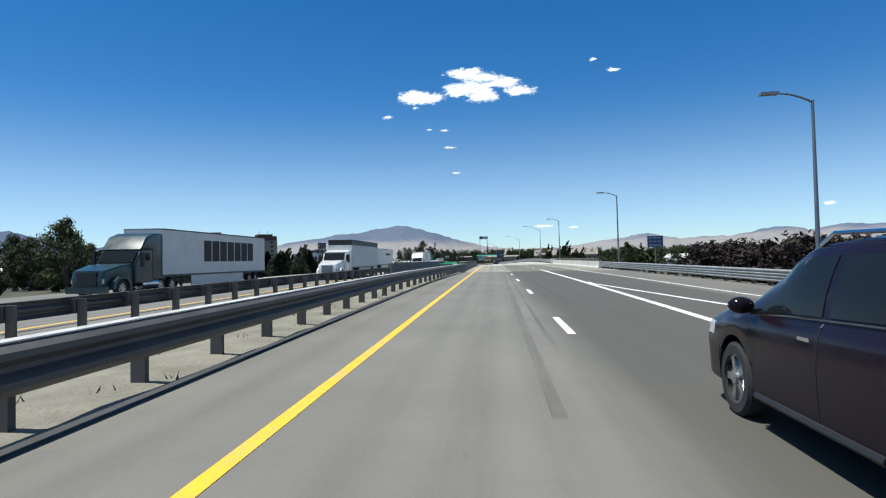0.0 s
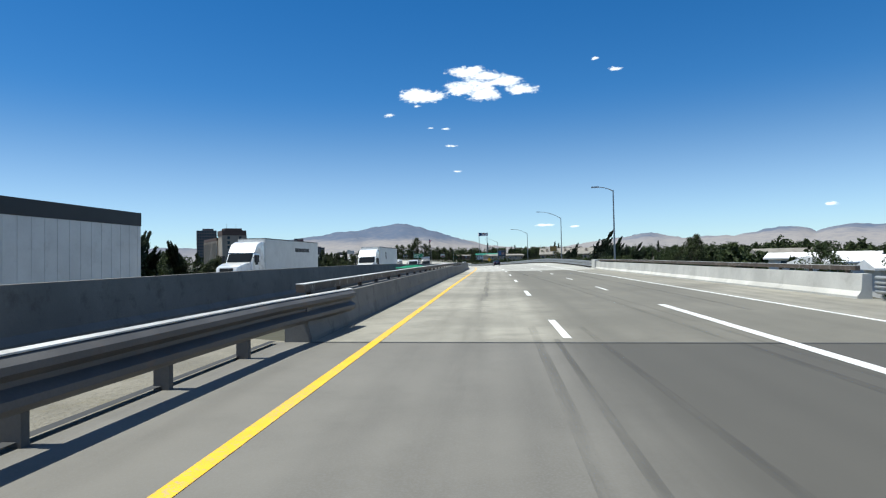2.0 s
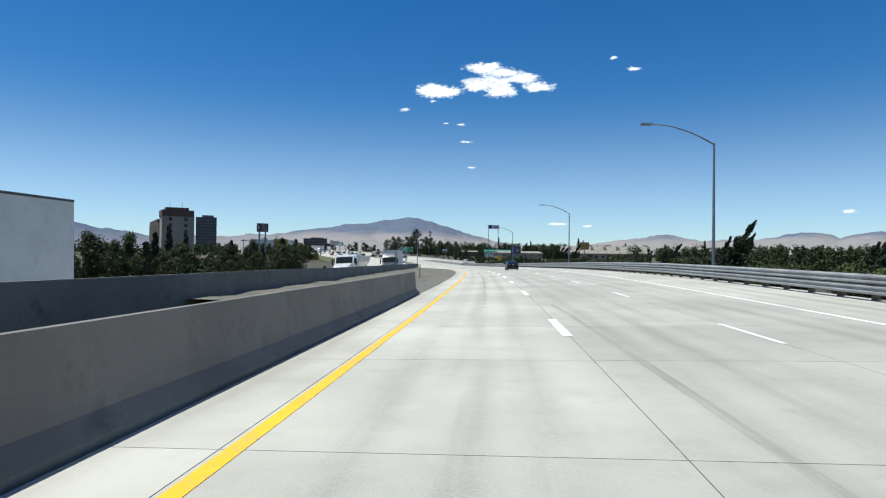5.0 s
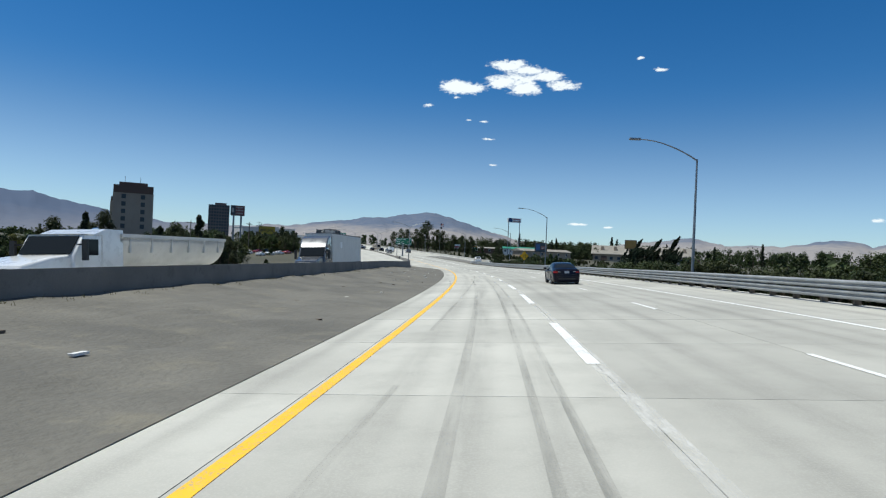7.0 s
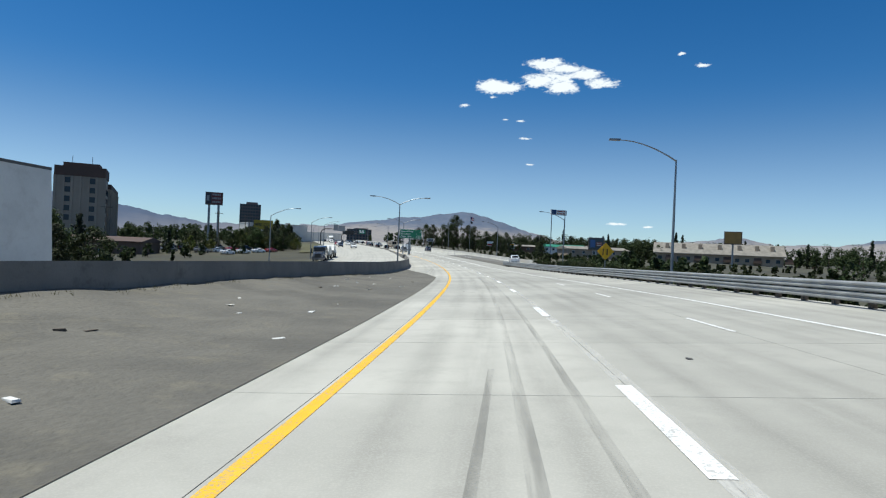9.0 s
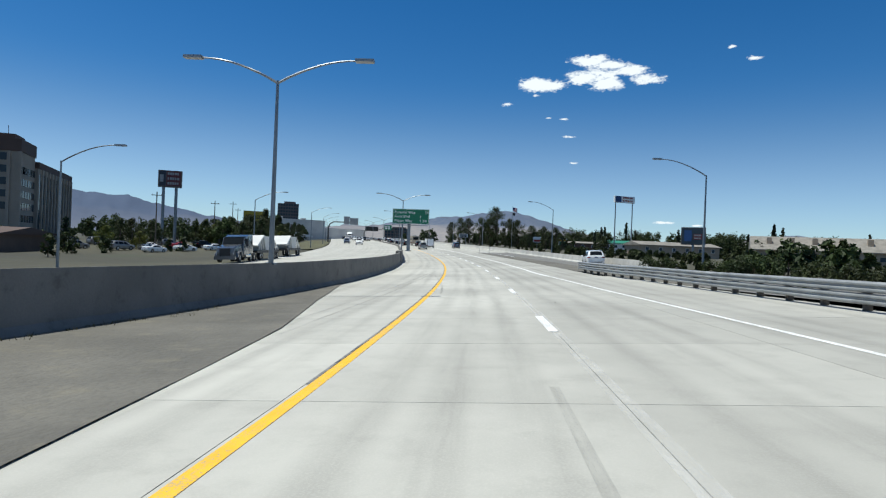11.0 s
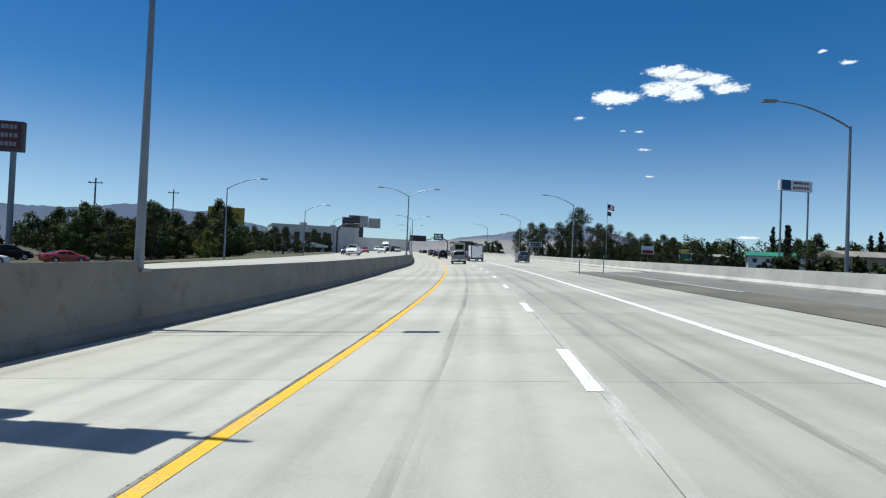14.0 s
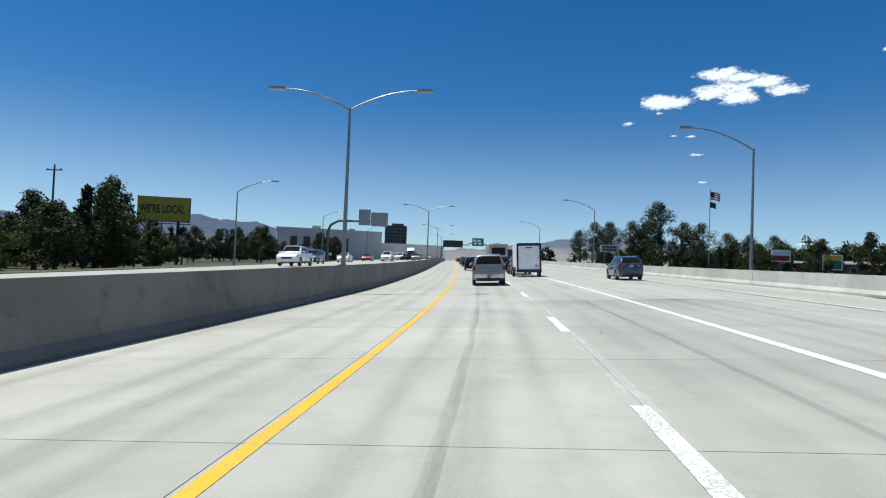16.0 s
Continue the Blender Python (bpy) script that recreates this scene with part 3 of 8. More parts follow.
# ---- the land and the hills ----
def land():
    """One sheet of ground to the horizon; the road lies on a low bank across it."""
    def axis(lo, hi, step, far):
        a = [-4600.0, -3000.0, -1800.0, -1000.0, -600.0, lo - 120.0, lo - 50.0, lo - 20.0]
        b = [hi + 20.0, hi + 50.0, hi + 120.0, 1000.0, 1400.0, 1900.0, 2600.0, 3600.0, 4800.0]
        return np.array(a + list(np.arange(lo, hi + 0.1, step)) + b)
    xs, ys = axis(-190.0, 130.0, 5.0, 0), axis(-60.0, 640.0, 5.0, 0)
    X, Y = np.meshgrid(xs, ys)
    px, py = X.ravel(), Y.ravel()
    k = slice(None, None, 4)
    d2 = (px[:, None] - line_x[k][None]) ** 2 + (py[:, None] - line_y[k][None]) ** 2
    j = d2.argmin(1)
    lx, ly, lz, la, ls = line_x[k][j], line_y[k][j], line_z[k][j], turn_s[k][j], st[k][j]
    lat = (px - lx) * np.cos(la) + (py - ly) * np.sin(la)
    slope = np.interp(lat, [-140, -70, -34, -27, -9, 12, 16.5, 30, 60, 130], [-2.2, -1.6, -1.0, -0.75, -0.7, -0.2, -0.25, -2.6, -3.4, -3.6])
    late = np.interp(lat, [-140, -70, -34, -27, -9, 19, 24, 40, 90], [-1.5, -0.9, -0.35, -0.25, -0.2, -0.2, -0.25, -0.8, -1.6])
    w = np.clip((ls - 290) / 60, 0, 1)
    z = slope * (1 - w) + late * w + np.clip(lz, -2.2, 3.5) * np.interp(np.abs(lat), [40, 160], [1, 0.3])
    z += 0.25 * np.sin(px * 0.05) * np.cos(py * 0.043) * np.clip((np.abs(lat) - 35) / 30, 0, 1)
    z += (np.clip(lat, -40, 40) - 2.1) * np.tan(np.radians(np.interp(ls, BANK_S, BANK))) * np.interp(np.abs(lat), [40, 200], [1, 0.5])
    z += np.interp(ls, FAR_S, FAR_RISE) * np.clip((-lat - 9) / 5, 0, 1) * (ls > 250)
    verts = list(zip(px.tolist(), py.tolist(), z.tolist()))
    n = len(xs)
    faces = [(r * n + c, r * n + c + 1, (r + 1) * n + c + 1, (r + 1) * n + c) for r in range(len(ys) - 1) for c in range(n - 1)]
    me = bpy.data.meshes.new("ground")
    me.from_pydata(verts, [], faces)
    me.materials.append(LAND)
    me.shade_smooth()
    tagged(new("ground", me), "dry sandy valley ground with patches of scrub", "ground", kind="structure")
    return lambda x, y: float(z[((px - x) ** 2 + (py - y) ** 2).argmin()])


ground_z = land()


def range_of_hills(name, label, near, far, ridge, base_az, seed, rough):
    """A long ridge far off: heights by turn, with gullies running down it."""
    azs = np.arange(base_az[0], base_az[1], 0.3)
    rr = np.linspace(0, 1, 22)
    bm_v, faces = [], []
    for a in azs:
        top = np.interp(a, [p[0] for p in ridge], [p[1] for p in ridge])
        for u in rr:
            d = near + (far - near) * u
            h = math.tan(radians(top)) * far * (u ** 1.25)
            q = Vector((a * 0.22, u * 2.2, seed))
            h *= 1 + rough * (noise.fractal(q, 0.8, 2.1, 5) * 0.9) * (1 - u * 0.8) * 1.2
            h += (13 * noise.fractal(Vector((a * 0.55, seed, u)), 0.8, 2.0, 5) + 4 * noise.noise(Vector((a * 2.6, seed, u)))) * u
            w = radians(a)
            bm_v.append((-math.sin(w) * d, 200 + math.cos(w) * d, h - 6.0))
    k = len(rr)
    for i in range(len(azs) - 1):
        for j in range(k - 1):
            o = i * k + j
            faces.append((o, o + k, o + k + 1, o + 1))
    me = bpy.data.meshes.new(name)
    me.from_pydata(bm_v, [], faces)
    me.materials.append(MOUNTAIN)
    me.shade_smooth()
    tagged(new(name, me), label, "hills", kind="structure")


RIDGE = [(-180, 1.6), (-60, 1.6), (-42, 1.9), (-35.5, 2.3), (-33, 1.9), (-30.4, 2.3), (-27.7, 1.8), (-22.8, 1.6), (-19.8, 2.2), (-16, 1.7),
         (-12, 1.1), (-7, 1.1), (-5, 1.35), (-2.7, 1.75), (-1, 2.3), (0.5, 2.8), (2, 3.1), (3.8, 3.6), (5.5, 3.5), (8, 3.25), (9.7, 2.95),
         (12.8, 2.55), (16, 2.0), (20, 1.7), (24, 1.55), (28, 1.6), (31, 2.1), (35, 2.8), (38, 3.3), (42, 3.8), (44, 3.5), (48, 3.0), (55, 3.0), (70, 2.6), (180, 1.6)]
range_of_hills("backdrop_hills", "bare brown and blue-grey mountain range with haze in its colour", 2700.0, 4250.0, RIDGE, (-180.0, 180.2), 3.0, 0.30)


# ---- pavement ----
def opp(s):
    return far_side(s)


tagged(strip("road_asphalt", -180, 63.5, const(-1.95), lambda s: right_lat(s) + 0.4, 0.0, ASPHALT, cols=np.linspace(0, 1, 9)), "worn grey asphalt motorway lanes", "road", kind="structure")
tagged(strip("road_bridge_deck", 63.5, 120.8, const(-1.5), lambda s: right_lat(s) + 0.1, 0.0, DECK, cols=np.linspace(0, 1, 9)), "stained concrete bridge deck with tyre marks", "road", kind="structure")
road_c = tagged(strip("road_concrete", 120.8, 760, lambda s: wall_lat(s) + 0.02 if s > 290 else -1.95, lambda s: right_lat(s) + 0.4 if s < 335 else 11.2, -0.03, FAR_CONCRETE, cols=np.linspace(0, 1, 9)), "pale concrete motorway with sawn slabs", "road", kind="structure")
for name_, s_from, s_to, mat_, label_ in (("road_opposite_asphalt", -180, 63.5, ASPHALT_FAR, "worn asphalt of the opposite carriageway"), ("road_opposite_deck", 63.5, 120.8, DECK_FAR, "stained concrete deck of the opposite carriageway")):
    tagged(strip(name_, s_from, s_to, const(-26.5), lambda s: wall_lat(s) - 0.75 if s > 62 else -10.3, -0.01, mat_, cols=np.linspace(0, 1, 9), lift=lambda s, a: opp(s)), label_, "road", kind="structure")
tagged(strip("road_opposite", 120.8, 760, lambda s: -26.5 if s < 300 else lerp(s, [300, 340], [-26.5, -23.5]), lambda s: wall_lat(s) - 0.75 if s > 62 else -10.3, -0.01, FAR_CONCRETE, cols=np.linspace(0, 1, 9), lift=lambda s, a: opp(s)), "pale opposite carriageway of the motorway", "road", kind="structure")
tagged(strip("road_ramp_asphalt", 296, 424, lambda s: lerp(s, [296, 322, 345, 395, 424], [16.5, 13.1, 14.6, 14.15, 11.2]), lambda s: ramp_wall(s) + 0.2, -0.012, RAMP_ASPHALT, cols=np.linspace(0, 1, 7)), "dark asphalt slip road joining the motorway", "road", kind="structure")
ramp = tagged(strip("road_ramp", 424, 760, const(11.2), lambda s: ramp_wall(s) + 0.2, -0.012, FAR_CONCRETE, cols=np.linspace(0, 1, 7)), "concrete slip road beside the main lanes", "road", kind="structure")
gore = tagged(strip("gore_dirt", 322, 424, lambda s: lerp(s, [322, 345, 424], [12.9, 11.2, 11.15]), lambda s: lerp(s, [322, 345, 395, 424], [13.2, 14.65, 14.2, 11.3]), 0.012, DIRT, cols=np.linspace(0, 1, 5)), "bare gravelly gore between main road and slip road", "gore", kind="structure")
tagged(strip("ramp_joint_fill", 424, 760, const(11.15), const(11.25), 0.0, FAR_CONCRETE), "concrete joint strip beside the slip road", "road", kind="structure")


def dirt_lift(s, a):
    u = (a + 1.2) / (wall_lat(s) + 1.2) if abs(wall_lat(s) + 1.2) > 0.2 else 0
    bump = 0.10 * noise.fractal(Vector((s * 0.25, a * 0.5, 1.0)), 0.8, 2.0, 4)
    rise = lerp(s, [130, 165, 195, 250, 265, 316], [0.1, 0.5, 0.78, 0.92, 0.8, 0.1])
    fade = lerp(s, [285, 310], [1.0, 0.0])
    return rise * max(0.0, u) ** 1.5 * (0.3 + 0.7 * fade) + bump * min(1, u * 3) * fade + 0.012


tagged(strip("median_dirt", 150, 327, lambda s: wall_lat(s) - 0.3, dirt_lat, 0.0, DIRT, ds=0.7, cols=np.linspace(0, 1, 22), lift=dirt_lift), "bare sandy dirt median with small stones", "median", kind="structure")
tagged(strip("median_gravel", -180, 64, const(-10.4), const(-1.9), -0.02, GRAVEL, ds=1.2, cols=np.linspace(0, 1, 14), lift=lambda s, a: 0.06 * noise.fractal(Vector((s * 0.4, a * 0.8, 2.0)), 0.8, 2.0, 4) + opp(s) * max(0, min(1, (-a - 3) / 6)) - (0.03 if a > -2.1 else 0)), "pale gravel median with dry weeds", "median", kind="structure")


def wall_thing(name, label, s0, s1, profile, lat, mat, lift=None, ds=3.0):
    base = R((s0 + s1) / 2, lat((s0 + s1) / 2))
    me = finish(sweep(profile, s0, s1, lat, base, ds, lift), name, mat)
    ob = new(name, me)
    ob.location = base
    return tagged(ob, label, "barrier", kind="structure")


def jersey(h, side=1, w=0.6):
    """A safety-shape section whose sloped face looks towards +lat."""
    return [(0.0, 0.0), (0.0, 0.08), (-0.16, 0.26), (-0.22, h), (-0.22 - (w - 0.22) * 0.45, h), (-w, h * 0.3), (-w, -0.9), (0.0, -0.9)]


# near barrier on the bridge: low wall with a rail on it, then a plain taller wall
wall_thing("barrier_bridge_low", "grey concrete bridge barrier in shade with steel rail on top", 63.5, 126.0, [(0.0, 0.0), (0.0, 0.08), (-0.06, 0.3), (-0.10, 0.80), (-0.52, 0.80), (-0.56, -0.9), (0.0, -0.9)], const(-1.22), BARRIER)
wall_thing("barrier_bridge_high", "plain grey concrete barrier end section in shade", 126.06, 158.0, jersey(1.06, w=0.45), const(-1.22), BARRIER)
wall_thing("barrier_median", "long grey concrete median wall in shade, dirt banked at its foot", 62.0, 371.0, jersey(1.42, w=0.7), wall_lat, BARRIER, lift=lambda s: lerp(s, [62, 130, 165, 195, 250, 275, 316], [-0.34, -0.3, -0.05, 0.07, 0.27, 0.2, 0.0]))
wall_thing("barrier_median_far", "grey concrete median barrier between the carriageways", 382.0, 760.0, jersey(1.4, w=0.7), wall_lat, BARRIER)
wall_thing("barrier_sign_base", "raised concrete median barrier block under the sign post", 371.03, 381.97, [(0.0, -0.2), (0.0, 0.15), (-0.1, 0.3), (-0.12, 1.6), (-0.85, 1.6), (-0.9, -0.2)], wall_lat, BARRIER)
wall_thing("parapet_right", "pale concrete bridge parapet with a metal rail", 74.0, 122.5, [(0.0, -0.6), (0.0, 0.08), (0.14, 0.26), (0.2, 0.86), (0.5, 0.86), (0.5, -0.6)], lambda s: right_lat(s) - 0.55, PARAPET)
wall_thing("parapet_end_block", "taller pale concrete end block of the parapet", 122.53, 124.6, [(0.0, -0.6), (0.0, 1.05), (0.5, 1.05), (0.5, -0.6)], lambda s: right_lat(s) - 0.57, PARAPET)
wall_thing("barrier_ramp", "pale concrete barrier along the slip road", 345.0, 760.0, [(0.0, -0.4), (0.0, 0.1), (0.14, 0.28), (0.2, 0.92), (0.42, 0.92), (0.6, -0.4)], ramp_wall, PARAPET)


def wall_joints(s0, s1, step, lat, z1, lift):
    """Fine upright joints in the face of the median wall, with a pale worn arris along its top."""
    groove = finish(bx(-0.006, 0.006, -0.01, 0.01, 0.0, z1 - 0.3, 0.0), "wall_joint", DARK_SEAM)
    s = s0
    while s < s1:
        ob = new("wall_joint", groove)
        ob.matrix_basis = stand(s, lat(s) - 0.19, 0.28 + lift(s))
        tagged(ob, "dark upright joint in the concrete wall", "joint", kind="structure")
        s += step


wall_joints(170, 368, 6.1, wall_lat, 1.38, lambda s: lerp(s, [62, 130, 165, 195, 250, 275, 316], [-0.34, -0.3, -0.05, 0.07, 0.27, 0.2, 0.0]))
wall_joints(386, 500, 6.1, wall_lat, 1.36, lambda s: 0.0)


# ---- guard rails ----
W_BEAM = [(0.0, -0.155), (0.03, -0.14), (0.085, -0.10), (0.085, -0.06), (0.02, -0.015), (0.02, 0.015), (0.085, 0.06), (0.085, 0.10), (0.03, 0.14), (0.0, 0.155),
          (-0.012, 0.15), (0.016, 0.135), (0.07, 0.095), (0.07, 0.065), (0.005, 0.02), (0.005, -0.02), (0.07, -0.065), (0.07, -0.095), (0.016, -0.135), (-0.012, -0.15)]


def guard_rail(label, s0, s1, lat, side, heights, mat, post_mat, step=1.905, lift=None, scale=1.0, post_w=0.075):
    """A steel beam rail. side: +1 if its face looks to +lat."""
    base = R(s0, lat(s0), lift(s0) if lift else 0.0)
    root = thing("guard_rail", label, "guard rail", Matrix.Translation(base), "guard rails along the road")
    for h in heights:
        prof = [(a * side * scale, z * scale + h) for a, z in W_BEAM]
        part("beam", sweep(prof, s0, s1, lat, base, 2.0, lift), mat, root, smooth=True)
    # thin bright strip added as the sun's highlight along the dark beam
    if mat is OLD_STEEL:
        h = heights[-1]
        edge = [(-0.02 * side, h + 0.153 * scale), (0.035 * side * scale, h + 0.143 * scale), (0.035 * side * scale, h + 0.153 * scale), (-0.02 * side, h + 0.163 * scale)]
        part("top_edge", sweep(edge, s0, s1, lat, base, 2.0, lift), SUNLIT_STEEL, root, "bright strip added for the sunlit top edge")
    bm = bx(-post_w, post_w, -0.1, 0.1, -0.35, heights[-1] + 0.13 * scale, 0.008, 1)
    post = finish(bm, "post", post_mat)
    block = finish(bx(-0.07, 0.07, -0.075, 0.075, -0.17, 0.17, 0.008, 1), "block", post_mat)
    s = s0 + 0.4
    while s < s1:
        u = lift(s) if lift else 0.0
        m = Matrix.Translation(-base) @ stand(s, lat(s) - side * 0.27, u)
        part("post", post, None, root, m=m)
        part("block", block, None, root, m=Matrix.Translation(-base) @ stand(s, lat(s) - side * 0.09, u + heights[-1]))
        s += step
    return root


guard_rail("weathered steel guard rail on posts along the gravel median", -40, 66.2, lambda s: lerp(s, [30, 62, 66.2], [-2.35, -1.5, -1.12]), 1, [0.62], OLD_STEEL, OLD_STEEL, step=2.25, scale=1.7, post_w=0.05)
tagged(strip("asphalt_kerb", -180, 63.3, const(-1.97), const(-1.84), 0.004, DARK_SEAM, lift=lambda s, a: 0.05 if a < -1.75 else 0.0), "low black asphalt kerb beside the pavement", "kerb", kind="structure")
guard_rail("weathered steel guard rail along the opposite carriageway", -40, 61.0, const(-8.6), -1, [0.72], OLD_STEEL, OLD_STEEL, step=2.25, lift=lambda s: -0.25, scale=1.4, post_w=0.05)
guard_rail("double galvanized guard rail beside the wide shoulder", -40, 73.5, lambda s: right_lat(s) - 0.2, -1, [0.36, 0.66], STEEL, WOOD_POST)
guard_rail("double galvanized guard rail beyond the bridge", 124.8, 343.5, lambda s: right_lat(s) - 0.3, -1, [0.36, 0.70], STEEL, WOOD_POST)


def top_rail(label, s0, s1, lat, z, mat, step, size, lift=0.0):
    base = R(s0, lat(s0), z)
    root = thing("barrier_rail", label, "railing", Matrix.Translation(base))
    a, b = size
    part("rail", sweep([(-a, b - 0.16), (a, b - 0.16), (a, b), (-a, b)], s0, s1, lat, base, 3.0, lambda s: z), mat, root)
    # pale strip laid on the rail to draw its sunlit top
    part("rail_cap", sweep([(-a - 0.005, b + 0.002), (a + 0.005, b + 0.002), (a + 0.005, b + 0.016), (-a - 0.005, b + 0.016)], s0, s1, lat, base, 3.0, lambda s: z), SUNLIT_STEEL, root, "pale strip added for the sunlit rail top")
    post = finish(bx(-0.06, 0.06, -0.05, 0.05, 0.0, b - 0.15, 0.005, 1), "rail_post", mat)
    s = s0 + 0.6
    while s < s1 - 0.2:
        part("rail_post", post, None, root, m=Matrix.Translation(-base) @ stand(s, lat(s), z))
        s += step
    return root


top_rail("rusty steel box rail on the bridge barrier", 64.0, 125.5, const(-1.60), 0.80, RUST, 2.4, (0.09, 0.28))
top_rail("rusty steel rail on the pale parapet", 74.5, 122.0, lambda s: right_lat(s) - 0.2, 0.86, RUST, 2.4, (0.08, 0.26))


# ---- markings ----
def marking(name, label, s0, s1, lat, width, mat, z=0.006, ds=2.0):
    ob = strip(name, s0, s1, lambda s: lat(s) - width / 2, lambda s: lat(s) + width / 2, z, mat, ds)
    return tagged(ob, label, "road marking", kind="structure")


marking("marking_yellow_edge", "solid yellow edge line on the left", -60, 760, const(0.0), 0.17, YELLOW)
marking("marking_yellow_shadow", "dark border of the yellow line", 300, 420, const(-0.12), 0.05, BLACK_LINE)
marking("marking_white_edge", "solid white edge line beside the right shoulder", -60, 335, edge_lat, 0.16, WHITE)
marking("marking_white_lane", "wide solid white line beside the joining lane", 335, 760, edge_lat, 0.24, WHITE)
marking("marking_white_gore", "wide solid white line at the merging lane", 14, 72, lambda s: lerp(s, [14, 40, 72], [7.3, 7.45, 7.6]), 0.26, WHITE)
marking("marking_white_gore_outer", "white line at the merging gore", 6, 36, lambda s: lerp(s, [6, 19.5, 34], [12.0, 9.3, 7.6]), 0.22, WHITE, z=0.010)
marking("marking_ramp_edge", "white edge line of the slip road", 396, 760, lambda s: 13.9, 0.14, WHITE, z=0.018)
marking("marking_opposite_yellow", "yellow edge line of the opposite lanes", -60, 125, const(-12.0), 0.16, YELLOW, z=0.03).location.z = -0.45
for k in range(18):
    s = 3.2 + 12.19 * k
    dash = marking("marking_opposite_dash", "white lane dash of the opposite lanes", s, s + 3.2, const(-15.8), 0.14, WHITE)
    dash.location.z = far_side(s + 1.6) + 0.004

for k in range(52):
    s = lerp(k, [0, 4, 5, 14, 15, 18, 19, 26, 27, 30, 32, 34, 60], [15.7, 67.4, 79.9, 197.7, 210.5, 244.9, 257.5, 347.2, 359.0, 389.8, 414.1, 434.0, 751.0])
    length = 3.3 if s < 180 or s > 225 else 6.0
    marking("marking_lane_dash", "white lane dash on the pavement", s - length, s, const(3.68), 0.21 if s > 120 else 0.17, WHITE, z=0.007, ds=1.1)
s = 80.0
while s < 330:
    if edge_lat(s) > 9.4 or s < 170:
        marking("marking_lane_dash", "thin white lane dash on the pavement", s, s + 3.1, const(7.4), 0.12, WHITE, z=0.007, ds=1.1)
    s += 12.19
tagged(strip("faded_lane_line", 165, 470, const(3.62), const(3.86), 0.004, FADED_MARK), "faded ground-off lane line", "road marking", kind="structure")

# dark tyre marks that drift across the lanes
SKIDS = [(6, 66, 2.75, 3.1, 0.2), (10, 64, 3.15, 3.45, 0.14), (20, 66, 4.6, 4.2, 0.16), (52, 124, 6.9, 3.9, 0.24), (56, 122, 7.3, 4.5, 0.16), (70, 118, 9.6, 8.9, 0.3), (74, 121, 1.9, 1.7, 0.3), (100, 150, 5.0, 4.2, 0.2),
         (150, 236, 1.9, 1.35, 0.2), (172, 190, 0.5, 0.9, 0.12), (196, 246, 0.75, 2.0, 0.12), (216, 240, 0.0, -0.9, 0.14), (182, 232, 2.6, 2.55, 0.14), (180, 232, 2.95, 3.0, 0.14),
         (236, 292, 2.3, 2.6, 0.2), (240, 300, 3.0, 3.05, 0.16), (300, 345, -2.9, -1.2, 0.16), (305, 345, -2.2, -0.9, 0.14), (342, 420, 4.5, 4.3, 0.2), (352, 440, 5.3, 5.6, 0.18), (350, 452, 1.7, 1.6, 0.2), (330, 372, 8.1, 8.5, 0.2), (318, 338, 0.5, -0.7, 0.16)]
for a, b, l0, l1, w in SKIDS:
    tagged(strip("tyre_mark", a, b, lambda s: l0 + (l1 - l0) * ((s - a) / (b - a)) ** 1.4 - w * 0.4, lambda s: l0 + (l1 - l0) * ((s - a) / (b - a)) ** 1.4 + w * 0.4, 0.0055, RUBBER_MARK), "dark tyre mark smeared along the lane", "tyre mark", kind="structure")
# oil drips and a pale spill on the outer lane
drip_rng = random.Random(17)
for s, lat in ((174.9, 4.4), (175.4, 4.21), (184.9, 5.72), (109.9, 3.85), (109.2, 3.95), (112.8, 4.11), (315.0, 3.3), (313.4, 4.74), (331.0, 2.2), (352.0, 4.9), (247.0, 5.2), (268.0, 1.1), (403.0, 5.0), (430.5, 4.4)):
    r_ = drip_rng.uniform(0.025, 0.06) if s > 178 else drip_rng.uniform(0.05, 0.075)
    bm_ = bmesh.new()
    ring_ = [bm_.verts.new((math.cos(q * 0.524) * r_ * drip_rng.uniform(0.7, 1.3) * 1.6, math.sin(q * 0.524) * r_ * drip_rng.uniform(0.7, 1.2), 0.0)) for q in range(12)]
    bm_.faces.new(ring_)
    spot_ = new("oil_spot", finish(bm_, "oil_spot", OIL_SPOT))
    spot_.matrix_basis = stand(s, lat, 0.009)
    tagged(spot_, "dark oil spot soaked into the pavement", "stain", kind="structure")
for s, lat, w_, l_ in ((187.6, 9.2, 0.8, 2.4), (223.6, 9.35, 0.5, 2.2)):
    tagged(strip("pale_spill", s - l_ / 2, s + l_ / 2, lambda q: lat - w_ / 2 - 0.1 * math.sin(q * 3), lambda q: lat + w_ / 2 + 0.14 * math.sin(q * 2.3), 0.0075, SPILL, ds=0.2), "pale spilled paint smeared on the outer lane", "stain", kind="structure")
for s, z in ((63.5, 0.003), (120.8, 0.003)):
    o = strip("deck_joint", s - 0.06, s + 0.06, const(-1.2), lambda q: right_lat(q) - 0.3, z + 0.002, DARK_SEAM, ds=0.06)
    tagged(o, "dark expansion joint across the lanes", "joint", kind="structure")

# ---- road furniture ----
def lamp_arm(bm, side, reach, rise, top):
    pts = []
    for i in range(9):
        u = i / 8
        pts.append((0, side * reach * u, top + rise * math.sin(u * math.pi / 2) ** 0.9))
    tube(bm, pts, [0.055 - 0.02 * i / 8 for i in range(9)], 7)
    return pts[-1]


